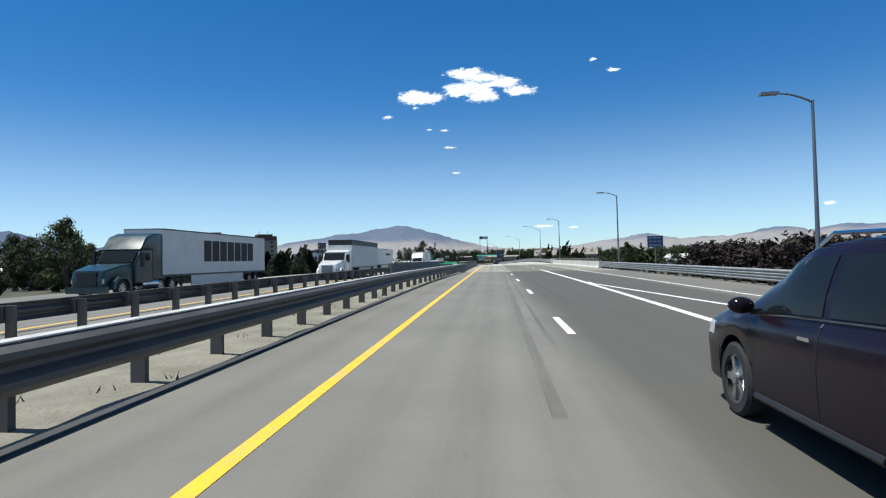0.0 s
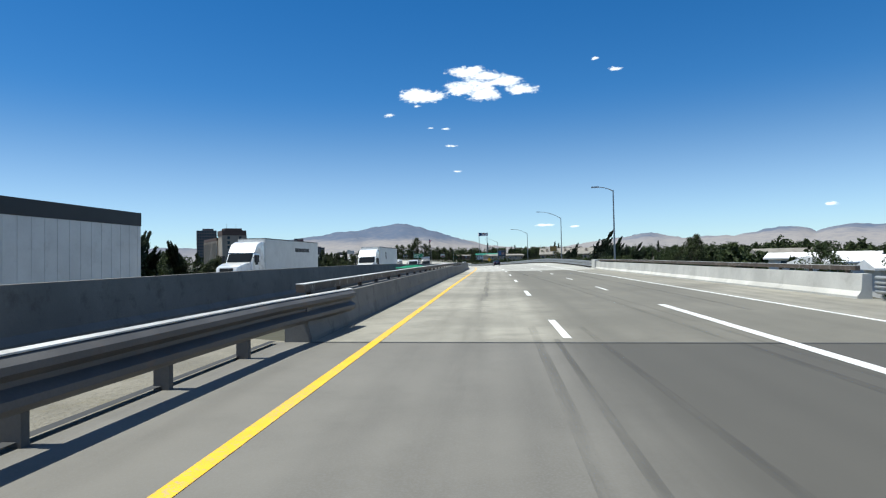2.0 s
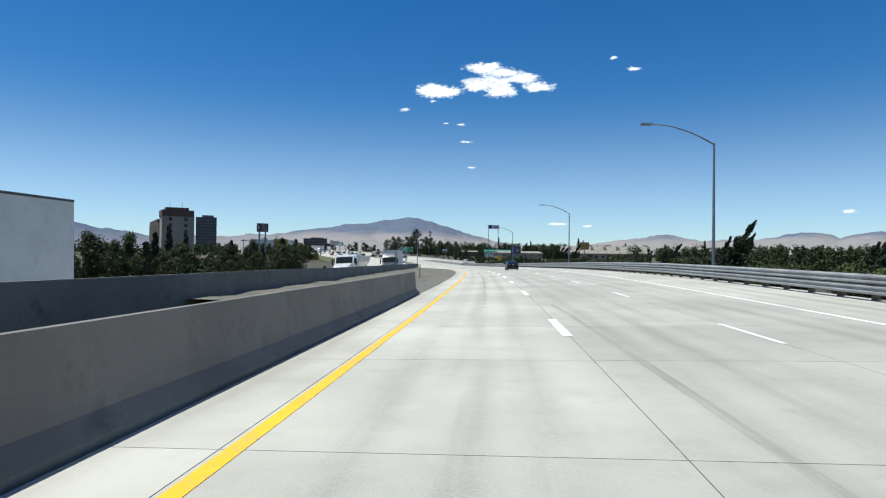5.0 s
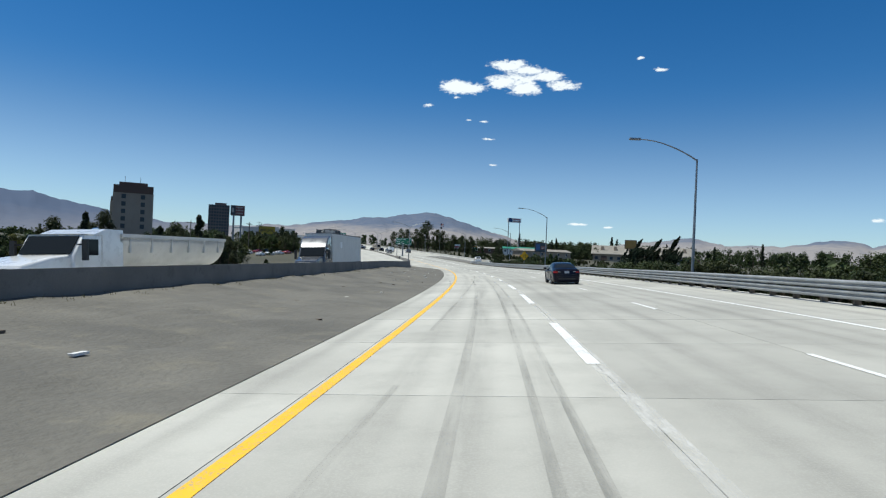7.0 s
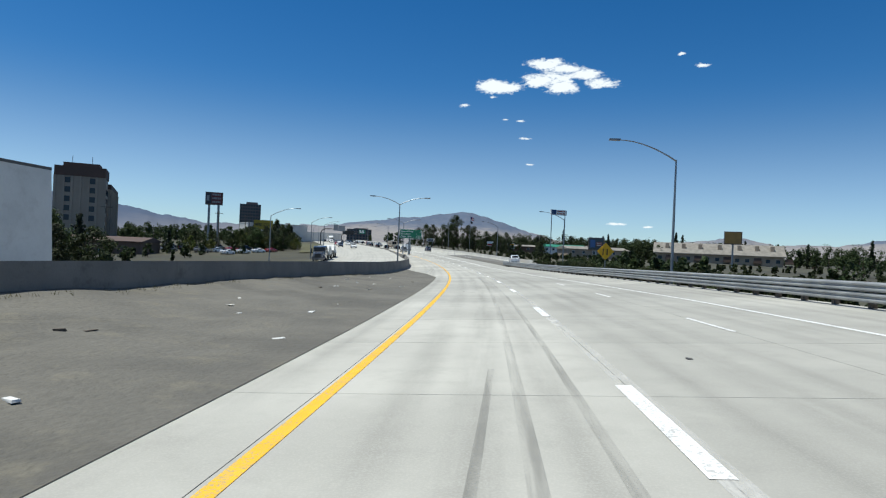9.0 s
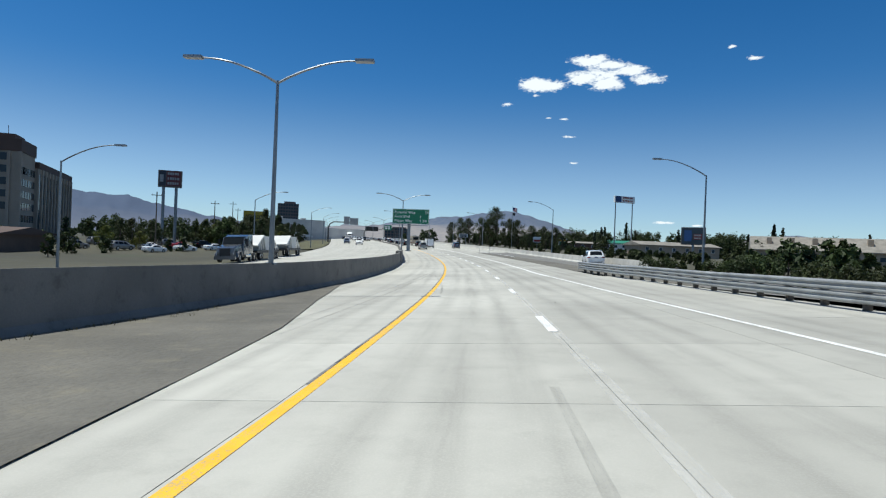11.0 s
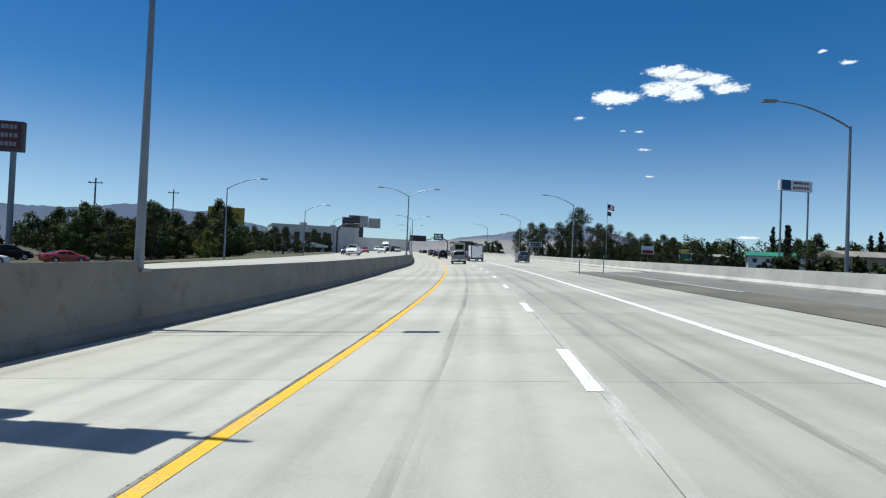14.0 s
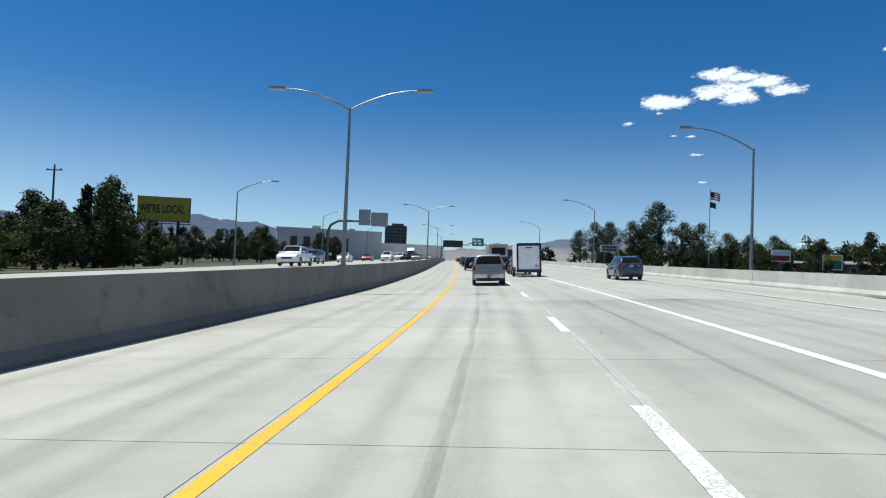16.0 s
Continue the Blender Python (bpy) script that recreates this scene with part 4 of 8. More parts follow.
def street_lamp(label, height, arms, group="street lamps along the road"):
    """A tapered pole. arms: (side, reach, rise) each with a flat lamp head."""
    root = thing("street_lamp", label, "street lamp", group=group)
    part("pole", tube(bmesh.new(), [(0, 0, -0.6), (0, 0, 0.3), (0, 0, height)], [0.115, 0.11, 0.06], 10), POLE, root, smooth=True)
    part("base_plate", bx(-0.2, 0.2, -0.2, 0.2, -0.02, 0.05, 0.01, 1), POLE, root)
    for side, reach, rise in arms:
        bm = bmesh.new()
        tip = lamp_arm(bm, side, reach, rise, height - 0.1)
        arm = part("arm", bm, POLE, root, smooth=True)
        y0, y1 = sorted((tip[1] - side * 0.05, tip[1] + side * 0.72))
        part("lamp_head", bx(-0.16, 0.16, y0, y1, tip[2] - 0.05, tip[2] + 0.07, 0.03, 2), SIGN_BACK, arm, "flat grey lamp head")
    return root


short = street_lamp("tall steel street lamp with a short arm over the shoulder", 8.6, [(1, 1.5, 0.45)])
short.matrix_basis = upright(27.5, 16.3, -0.3)
for s, lat in ((69, 16.2), (115.3, 14.8)):
    copy_thing(short, upright(s, lat, -0.3))
long_ = street_lamp("tall steel street lamp with a long curved arm", 8.9, [(1, 4.0, 1.35)])
long_.matrix_basis = upright(169.7, 16.7, -0.3)
for s, lat, z in ((224.8, 16.6, -0.3), (279.5, 15.6, -0.3), (345.0, 22.5, -0.4), (402.0, 22.0, -0.2), (456.3, 19.0, -0.2), (505.0, 19.8, -0.2), (560.0, 19.8, -0.2)):
    copy_thing(long_, upright(s, lat, z))
for s, lat, z in ((335.0, -28.0, -0.2), (382.0, -27.5, 0.4), (441.0, -26.5, 0.7), (485.0, -25.5, 0.7), (530.0, -25.5, 0.7), (590.0, -25.5, 0.7)):
    copy_thing(long_, upright(s, lat, z, 180))
twin = street_lamp("twin-armed steel street lamp on the median barrier", 7.65, [(1, 3.3, 1.0), (-1, 3.3, 1.0)])
twin.matrix_basis = upright(382.4, wall_lat(382.4) - 0.35, 1.38)
for s in (317.0, 445.8, 511.3, 570.0, 630.0):
    copy_thing(twin, upright(s, wall_lat(s) - 0.35, 1.38))


def green_sign():
    s, lat = 375.8, -4.55
    base = upright(s, wall_lat(s) - 0.42, 1.58)
    root = thing("overhead_sign", "green motorway sign with white lettering on a single steel post", "road sign", base)
    inv = base.inverted()
    c = inv @ pose(-9.05, 372.4, 3.0, 0, 0, 2.0)      # lower middle of the panel, facing back down the road
    panel = part("panel", bx(-2.55, 2.55, -0.03, 0.03, 0.0, 2.05, 0.02, 1), SIGN_GREEN, root, m=c)
    part("border", bx(-2.50, 2.50, -0.042, -0.034, 1.97, 2.0), SIGN_WHITE, panel)
    part("border", bx(-2.50, 2.50, -0.042, -0.034, 0.05, 0.08), SIGN_WHITE, panel)
    part("border", bx(-2.50, -2.47, -0.042, -0.034, 0.083, 1.967), SIGN_WHITE, panel)
    part("border", bx(2.47, 2.50, -0.042, -0.034, 0.083, 1.967), SIGN_WHITE, panel)
    rows = [("Pyramid Way", "1/4", 1.42, 1.95), ("Rock Blvd", "1", 0.84, 1.25), ("Prater Way", "1 3/4", 0.26, 1.25)]
    for left, right, z, x in rows:
        writing("lettering", left, 0.52, SIGN_WHITE, panel, pose(-2.28, -0.036, z, 90, 0, 0), squeeze=1.02)
        writing("lettering", right, 0.50, SIGN_WHITE, panel, pose(x, -0.036, z, 90, 0, 0), squeeze=0.95)
    back = bmesh.new()
    for x in (-1.8, -0.6, 0.6, 1.8):
        box(back, x - 0.05, x + 0.05, 0.034, 0.14, 0.05, 2.0)
    part("stiffener", back, SIGN_BACK, panel)
    part("catwalk", bx(-2.5, 2.5, -0.5, 0.1, -0.22, -0.16, 0.01, 1), POLE, root, m=c)
    top = (c @ Vector((-0.25, 0.25, 1.2)))
    part("post", tube(bmesh.new(), [(top.x, top.y, 0.0), (top.x, top.y, top.z)], [0.24, 0.2], 14), POLE, root, smooth=True)
    part("foot", bx(top.x - 0.4, top.x + 0.4, top.y - 0.38, top.y + 0.38, 0.0, 0.12, 0.02, 1), PARAPET, root)
    return root


green_sign()


def pole_sign(name, label, category, w, h, bottom, poles, faces, m, depth=0.6, pole_r=0.35, mat=SIGN_BROWN, seed=1):
    """A panel on poles. faces: (x0, x1, z0, z1, material, bars) fields on the front."""
    root = thing(name, label, category, m)
    for x in poles:
        part("post", tube(bmesh.new(), [(x, 0, -5.5), (x, 0, bottom + 0.1)], [pole_r, pole_r * 0.9], 10), POLE, root, smooth=True)
    cab = part("cabinet", bx(-w / 2, w / 2, -depth / 2, depth / 2, bottom, bottom + h, 0.08, 2), mat, root)
    rng = random.Random(seed)
    for x0, x1, z0, z1, fm, nb in faces:
        f = part("face", bx(x0, x1, -depth / 2 - 0.03 - 0.004 * len(cab.children), -depth / 2 - 0.004, z0, z1), fm, cab)
        if nb:
            rows, cols, bm_ = nb
            hh = (z1 - z0) / rows
            y_ = -depth / 2 - 0.034 - 0.004 * len(cab.children)
            for r in range(rows):
                bm = bmesh.new()
                bars(bm, x0 + 0.08 * (x1 - x0), x1 - 0.08 * (x1 - x0), z0 + hh * (r + 0.25), z0 + hh * (r + 0.75), cols, y_, rng)
                part("lettering", bm, bm_, f)
    return root


def facing(x, y, z, turn):
    """A pose for a sign whose front looks back along -y, turned by degrees."""
    return pose(x, y, z, 0, 0, turn)


pole_sign("pylon_sign", "tall brown pylon sign with a red field on two thick posts", "sign", 5.6, 4.3, 17.4, (-1.5, 1.5),
          [(-2.5, -1.0, 17.8, 21.5, SIGN_NAVY, (1, 1, SIGN_BACK)), (-0.85, 2.5, 17.8, 21.5, SIGN_MAROON, (3, 5, SIGN_BACK))], facing(-87.0, 430.5, -4.8, 28), 1.0, 0.42, seed=3)
pole_sign("pylon_sign", "white and red pylon sign on two slim tall posts", "sign", 9.0, 2.5, 15.8, (-3.8, 3.8),
          [(-4.1, -1.6, 16.0, 18.3, SIGN_BLUE, None), (-1.4, 4.1, 16.0, 18.3, SIGN_WHITE, (2, 6, SIGN_RED))], facing(36.0, 529.0, 3.8, 30), 0.8, 0.22, mat=SIGN_WHITE, seed=4)
pole_sign("display_board", "dark electronic display board on one post", "billboard", 5.2, 4.0, 2.4, (0.0,),
          [(-2.4, 2.4, 2.6, 6.2, SCREEN, None), (-1.9, -0.3, 3.2, 5.7, SIGN_BLUE, None), (0.1, 1.9, 3.6, 4.9, SIGN_MAROON, (2, 3, SIGN_BACK))], facing(41.7, 437.5, 0.4, -22), 0.7, 0.3, seed=5)


pole_sign("pylon_sign", "yellow-brown sign board on a single post beside the flats", "sign", 3.8, 3.0, 4.6, (0.0,), [(-1.7, 1.7, 4.8, 7.4, AD_BROWN, None)], facing(65.0, 382.5, 0.2, -18), 0.5, 0.22, seed=9)


def yellow_billboard():
    m = facing(-95.6, 492.0, -3.5, 33)
    root = thing("billboard", "yellow billboard with black lettering on two dark posts", "billboard", m)
    for x in (-2.3, 2.3):
        part("post", tube(bmesh.new(), [(x, 0.3, -0.8), (x, 0.3, 10.2)], [0.28, 0.26], 10), BLACK, root, smooth=True)
    p = part("panel", bx(-4.2, 4.2, -0.2, 0.45, 9.7, 13.9, 0.05, 1), BLACK, root)
    f = part("poster", bx(-4.1, 4.1, -0.24, -0.204, 9.8, 13.8), AD_YELLOW, p)
    writing("lettering", "WE'RE LOCAL", 1.9, INK, f, pose(-3.8, -0.245, 11.2, 90, 0, 0), squeeze=0.60, bold=0.06)
    part("catwalk", bx(-4.5, 4.5, -1.0, 0.0, 9.3, 9.4), BLACK, root)


yellow_billboard()
pole_sign("motorway_sign", "blue roadside service sign on a single post", "road sign", 1.3, 0.98, 3.1, (0.0,), [(-0.62, 0.62, 3.13, 4.05, SIGN_BLUE, (3, 3, POLE))], upright(52.6, 15.95, -0.9, -96), 0.06, 0.06, mat=SIGN_BACK, seed=6)


def warning_sign():
    root = thing("warning_sign", "yellow diamond warning sign beside the guard rail", "road sign", upright(296, 15.2, -0.3, -90))
    part("post", bx(-0.04, 0.04, 0.03, 0.11, -0.4, 3.6), POLE, root)
    d = part("plate", prism([(-0.85, 2.7), (0, 1.85), (0.85, 2.7), (0, 3.55)], -0.01, 0.02), WARN_YELLOW, root)
    bm = bmesh.new()
    box(bm, -0.3, -0.2, -0.024, -0.014, 2.35, 2.95)
    box(bm, 0.1, 0.2, -0.024, -0.014, 2.35, 2.95)
    part("symbol", bm, INK, d)


warning_sign()


def sign_gantry(label, s, side_lat, reach, panels, lift=-0.1):
    """A bent steel arm over the lanes with sign panels."""
    m = upright(s, side_lat, lift, -90)
    root = thing("sign_gantry", label, "sign gantry", m)
    sgn = 1 if reach > 0 else -1
    pts = [(0, 0, -2.8), (0, 0, 4.6), (sgn * 0.5, 0, 5.9), (sgn * 2.0, 0, 6.7), (reach, 0, 6.9)]
    part("mast", tube(bmesh.new(), pts, [0.3, 0.28, 0.26, 0.24, 0.2], 10), OLD_STEEL, root, smooth=True)
    for x, w, h, mat, z in panels:
        p = part("panel", bx(x - w / 2, x + w / 2, -0.4, -0.28, z, z + h, 0.02, 1), mat, root)
        if mat == SIGN_GREEN:
            for u, lo, hi in ((-0.3, 0.55, 0.8), (0.08, 0.55, 0.8), (-0.25, 0.2, 0.42), (0.15, 0.2, 0.42)):
                part("lettering_bar", bx(x + w * u - w * 0.13, x + w * u + w * 0.17, -0.408, -0.402, z + h * lo, z + h * hi), SIGN_WHITE, p)


sign_gantry("bent steel gantry with the backs of two grey signs", 530, -24.5, 11.0, [(6.9, 2.2, 3.0, SIGN_BACK, 6.0), (9.7, 3.2, 2.6, SIGN_BACK, 5.9)], 2.2)
sign_gantry("bent steel gantry with a dark message board over the lanes", 645, -4.9, 10.5, [(4.3, 7.5, 2.6, BLACK, 5.8)])
sign_gantry("bent steel gantry with a green sign over the lanes", 648, 13.5, -8.0, [(-4.5, 4.4, 3.0, SIGN_GREEN, 5.9)])


def flag_pole():
    root = thing("flag_pole", "tall flag pole with a striped flag and a dark flag", "flag pole", pose(-8.0, 556.0, 1.8))
    part("pole", tube(bmesh.new(), [(0, 0, -3.0), (0, 0, 17.5)], [0.12, 0.06], 8), POLE, root, smooth=True)
    def cloth(name, z0, h, w, cols, x_from=0.0, z_cut=None):
        for mat, f0, f1, g0, g1 in cols:
            bm = bmesh.new()
            n = 10
            prev = None
            for i in range(n + 1):
                u = f0 + (f1 - f0) * i / n
                x, y = 0.08 + w * u, 0.18 * math.sin(u * 7.0) * u
                drop = -0.5 * u * u * h * 0.6
                cur = [bm.verts.new((x, y + d, z0 + h * g + drop)) for d in (0, 0.02) for g in (g0, g1)]
                if prev:
                    bm.faces.new((prev[0], cur[0], cur[1], prev[1]))
                    bm.faces.new((prev[3], cur[3], cur[2], prev[2]))
                    bm.faces.new((prev[1], cur[1], cur[3], prev[3]))
                    bm.faces.new((prev[2], cur[2], cur[0], prev[0]))
                prev = cur
            part(name, bm, mat, root)
    stripes = [(FLAG_RED if i % 2 == 0 else SIGN_WHITE, 0.0 if i < 3 else 0.42, 1.0, i / 7, (i + 1) / 7) for i in range(7)] + [(FLAG_BLUE, 0.0, 0.419, 3 / 7 + 0.001, 1.0)]
    cloth("flag", 15.2, 1.7, 1.9, stripes)
    cloth("lower_flag", 13.5, 1.2, 1.1, [(INK, 0.0, 1.0, 0.0, 1.0)])


flag_pole()
pole_sign("shop_sign", "small white and red shop sign on a post", "sign", 3.2, 2.2, 3.0, (0.0,), [(-1.4, 1.4, 3.2, 4.1, SIGN_RED, None), (-1.4, 1.4, 4.2, 5.0, SIGN_WHITE, None)], facing(3.5, 540.0, 0.6, 6), 0.3, 0.12, mat=SIGN_WHITE, seed=12)
pole_sign("shop_sign", "small yellow and white shop sign on two posts", "sign", 3.4, 3.0, 2.2, (-1.4, 1.4), [(-1.5, 1.5, 4.2, 5.0, WARN_YELLOW, None), (-1.5, 1.5, 2.4, 4.1, SIGN_GREEN, None)], facing(14.0, 552.0, 0.4, 4), 0.3, 0.12, mat=SIGN_WHITE, seed=13)
pole_sign("shop_sign", "low pale shop sign beside the slip road", "sign", 3.6, 1.4, 4.2, (-1.0, 1.0), [(-1.6, 1.6, 4.3, 5.5, SIGN_BACK, (2, 4, INK))], facing(-27.0, 540.0, 0.4, 16), 0.3, 0.12, mat=SIGN_WHITE, seed=14)


def marker_posts():
    for s, lat, h in ((184.0, -3.9, 1.25), (416.4, 10.6, 1.0), (419.3, 13.2, 1.5)):
        root = thing("marker_post", "thin dark marker post stuck in the verge", "marker post", upright(s, lat, 0.02 if s > 300 else 0.12), "marker posts")
        part("stake", bx(-0.02, 0.02, -0.035, 0.035, -0.3, h, 0.006, 1), DELINEATOR if s < 300 else POLE, root)
        part("cap", bx(-0.024, 0.024, -0.04, 0.04, h, h + 0.03, 0.006, 1), BLACK, root)


marker_posts()


def tarpaulin():
    bm = bmesh.new()
    n = 16
    g = [[bm.verts.new(((i / n - 0.5) * 5.4, (j / 8 - 0.5) * 1.9, 0.3 * math.sin(i / n * math.pi) ** 0.6 * (1 - abs(j / 4 - 1) ** 1.5) + 0.16 * noise.noise(Vector((i * 0.6, j * 0.7, 0))))) for j in range(9)] for i in range(n + 1)]
    for i in range(n):
        for j in range(8):
            bm.faces.new((g[i][j], g[i + 1][j], g[i + 1][j + 1], g[i][j + 1]))
    bmesh.ops.solidify(bm, geom=bm.faces[:], thickness=0.02)
    me = finish(bm, "tarpaulin", CANVAS_GREEN, True)
    ob = new("tarpaulin", me)
    ob.matrix_basis = stand(116.8, -6.2, 0.62, 40)
    tagged(ob, "bright green tarpaulin stretched between the bridge barriers", "tarpaulin")


tarpaulin()


def litter():
    rng = random.Random(11)
    names = [("paper_scrap", "white scrap of paper on the dirt", PLASTIC_WHITE), ("wood_offcut", "grey wood offcut lying on the dirt", WOOD_POST), ("stone", "pale stone lying on the dirt", PARAPET)]
    for i in range(46):
        s = rng.uniform(165, 285)
        lat = rng.uniform(-7.2, -2.2)
        name, label, mat = rng.choice(names)
        a, b, c = rng.uniform(0.04, 0.17), rng.uniform(0.03, 0.08), rng.uniform(0.01, 0.05)
        bm = bx(-a, a, -b, b, 0, c, 0.015, 1)
        for v in bm.verts:
            v.co += Vector((rng.uniform(-1, 1), rng.uniform(-1, 1), 0)) * 0.02
        ob = new(name, finish(bm, name, mat))
        ob.matrix_basis = stand(s, lat, dirt_lift(s, lat), rng.uniform(0, 180))
        tagged(ob, label, "litter", "litter on the median")
    # dry weeds at the foot of the wall and in the gravel
    bm = bmesh.new()
    for i in range(620):
        if i < 240:
            s, lat = rng.uniform(-30, 63), rng.choice([rng.uniform(-3.1, -2.3), rng.uniform(-8.4, -6.6), rng.uniform(-6.0, -3.0)])
            z = -0.02
        else:
            s = rng.uniform(160, 312)
            lat = wall_lat(s) + abs(rng.gauss(0, 0.25)) + 0.05
            z = dirt_lift(s, lat) - 0.02
        p = R(s, lat, z)
        for k in range(5):
            t, h, w = rng.uniform(0, 6.28), rng.uniform(0.04, 0.15), 0.012
            d = Vector((math.cos(t), math.sin(t), 0))
            q = p + Vector((rng.uniform(-0.12, 0.12), rng.uniform(-0.12, 0.12), 0))
            bm.faces.new([bm.verts.new(q - d.yxz * w), bm.verts.new(q + d.yxz * w), bm.verts.new(q + d * h * 0.5 + Vector((0, 0, h)))])
    tagged(new("dry_weeds", finish(bm, "dry_weeds", GRASS)), "dry weeds growing in the median", "weeds", kind="stuff")


litter()

# ---- vehicles ----
def wheel_mesh(r, w, spokes):
    bm = bmesh.new()
    n = 28
    prof = [(-w / 2, r * 0.66), (-w / 2, r * 0.9), (-w / 2 + 0.03, r), (w / 2 - 0.03, r), (w / 2, r * 0.9), (w / 2, r * 0.66)]
    rings = [[bm.verts.new((math.cos(a) * q, y, math.sin(a) * q)) for y, q in prof] for a in [2 * math.pi * i / n for i in range(n)]]
    for i in range(n):
        a, b = rings[i], rings[(i + 1) % n]
        for j in range(len(prof) - 1):
            bm.faces.new((a[j], a[j + 1], b[j + 1], b[j]))
        bm.faces.new((a[-1], a[0], b[0], b[-1]))
    bmesh.ops.recalc_face_normals(bm, faces=bm.faces[:])
    tyre = finish(bm, "tyre", TYRE, True)
    bm = bmesh.new()
    cyl(bm, (0, -w * 0.3, 0), (0, w * 0.3, 0), r * 0.65, n=24)
    for side in (-1, 1):
        y = side * w * 0.42
        cyl(bm, (0, y - side * 0.03, 0), (0, y + side * 0.02, 0), r * 0.16, n=12)
        for k in range(spokes):
            a = 2 * math.pi * k / spokes
            d = Vector((math.cos(a), 0, math.sin(a)))
            t = Vector((-math.sin(a), 0, math.cos(a))) * r * 0.085
            p0, p1 = d * r * 0.12, d * r * 0.64
            v = [bm.verts.new(p + q + Vector((0, yy, 0))) for yy in (y - side * 0.03, y) for p, q in ((p0, t), (p0, -t), (p1, -t * 1.2), (p1, t * 1.2))]
            for f in ((0, 1, 2, 3), (4, 7, 6, 5), (0, 4, 5, 1), (1, 5, 6, 2), (2, 6, 7, 3), (3, 7, 4, 0)):
                bm.faces.new([v[i] for i in f])
        n2 = 24
        ring = [[bm.verts.new((math.cos(a) * q, y, math.sin(a) * q)) for q in (r * 0.6, r * 0.68)] for a in [2 * math.pi * i / n2 for i in range(n2)]]
        for i in range(n2):
            bm.faces.new((ring[i][0], ring[i][1], ring[(i + 1) % n2][1], ring[(i + 1) % n2][0]))
    bmesh.ops.recalc_face_normals(bm, faces=bm.faces[:])
    return tyre, finish(bm, "rim", RIM)


WHEELS = {}


def add_wheel(root, x, y, r, w=0.23, spokes=6):
    key = (r, w, spokes)
    if key not in WHEELS:
        WHEELS[key] = wheel_mesh(r, w, spokes)
    tyre, rim = WHEELS[key]
    t = part("wheel", tyre, None, root, m=Matrix.Translation((x, y, r)))
    part("rim", rim, None, t, "alloy rim with spokes")


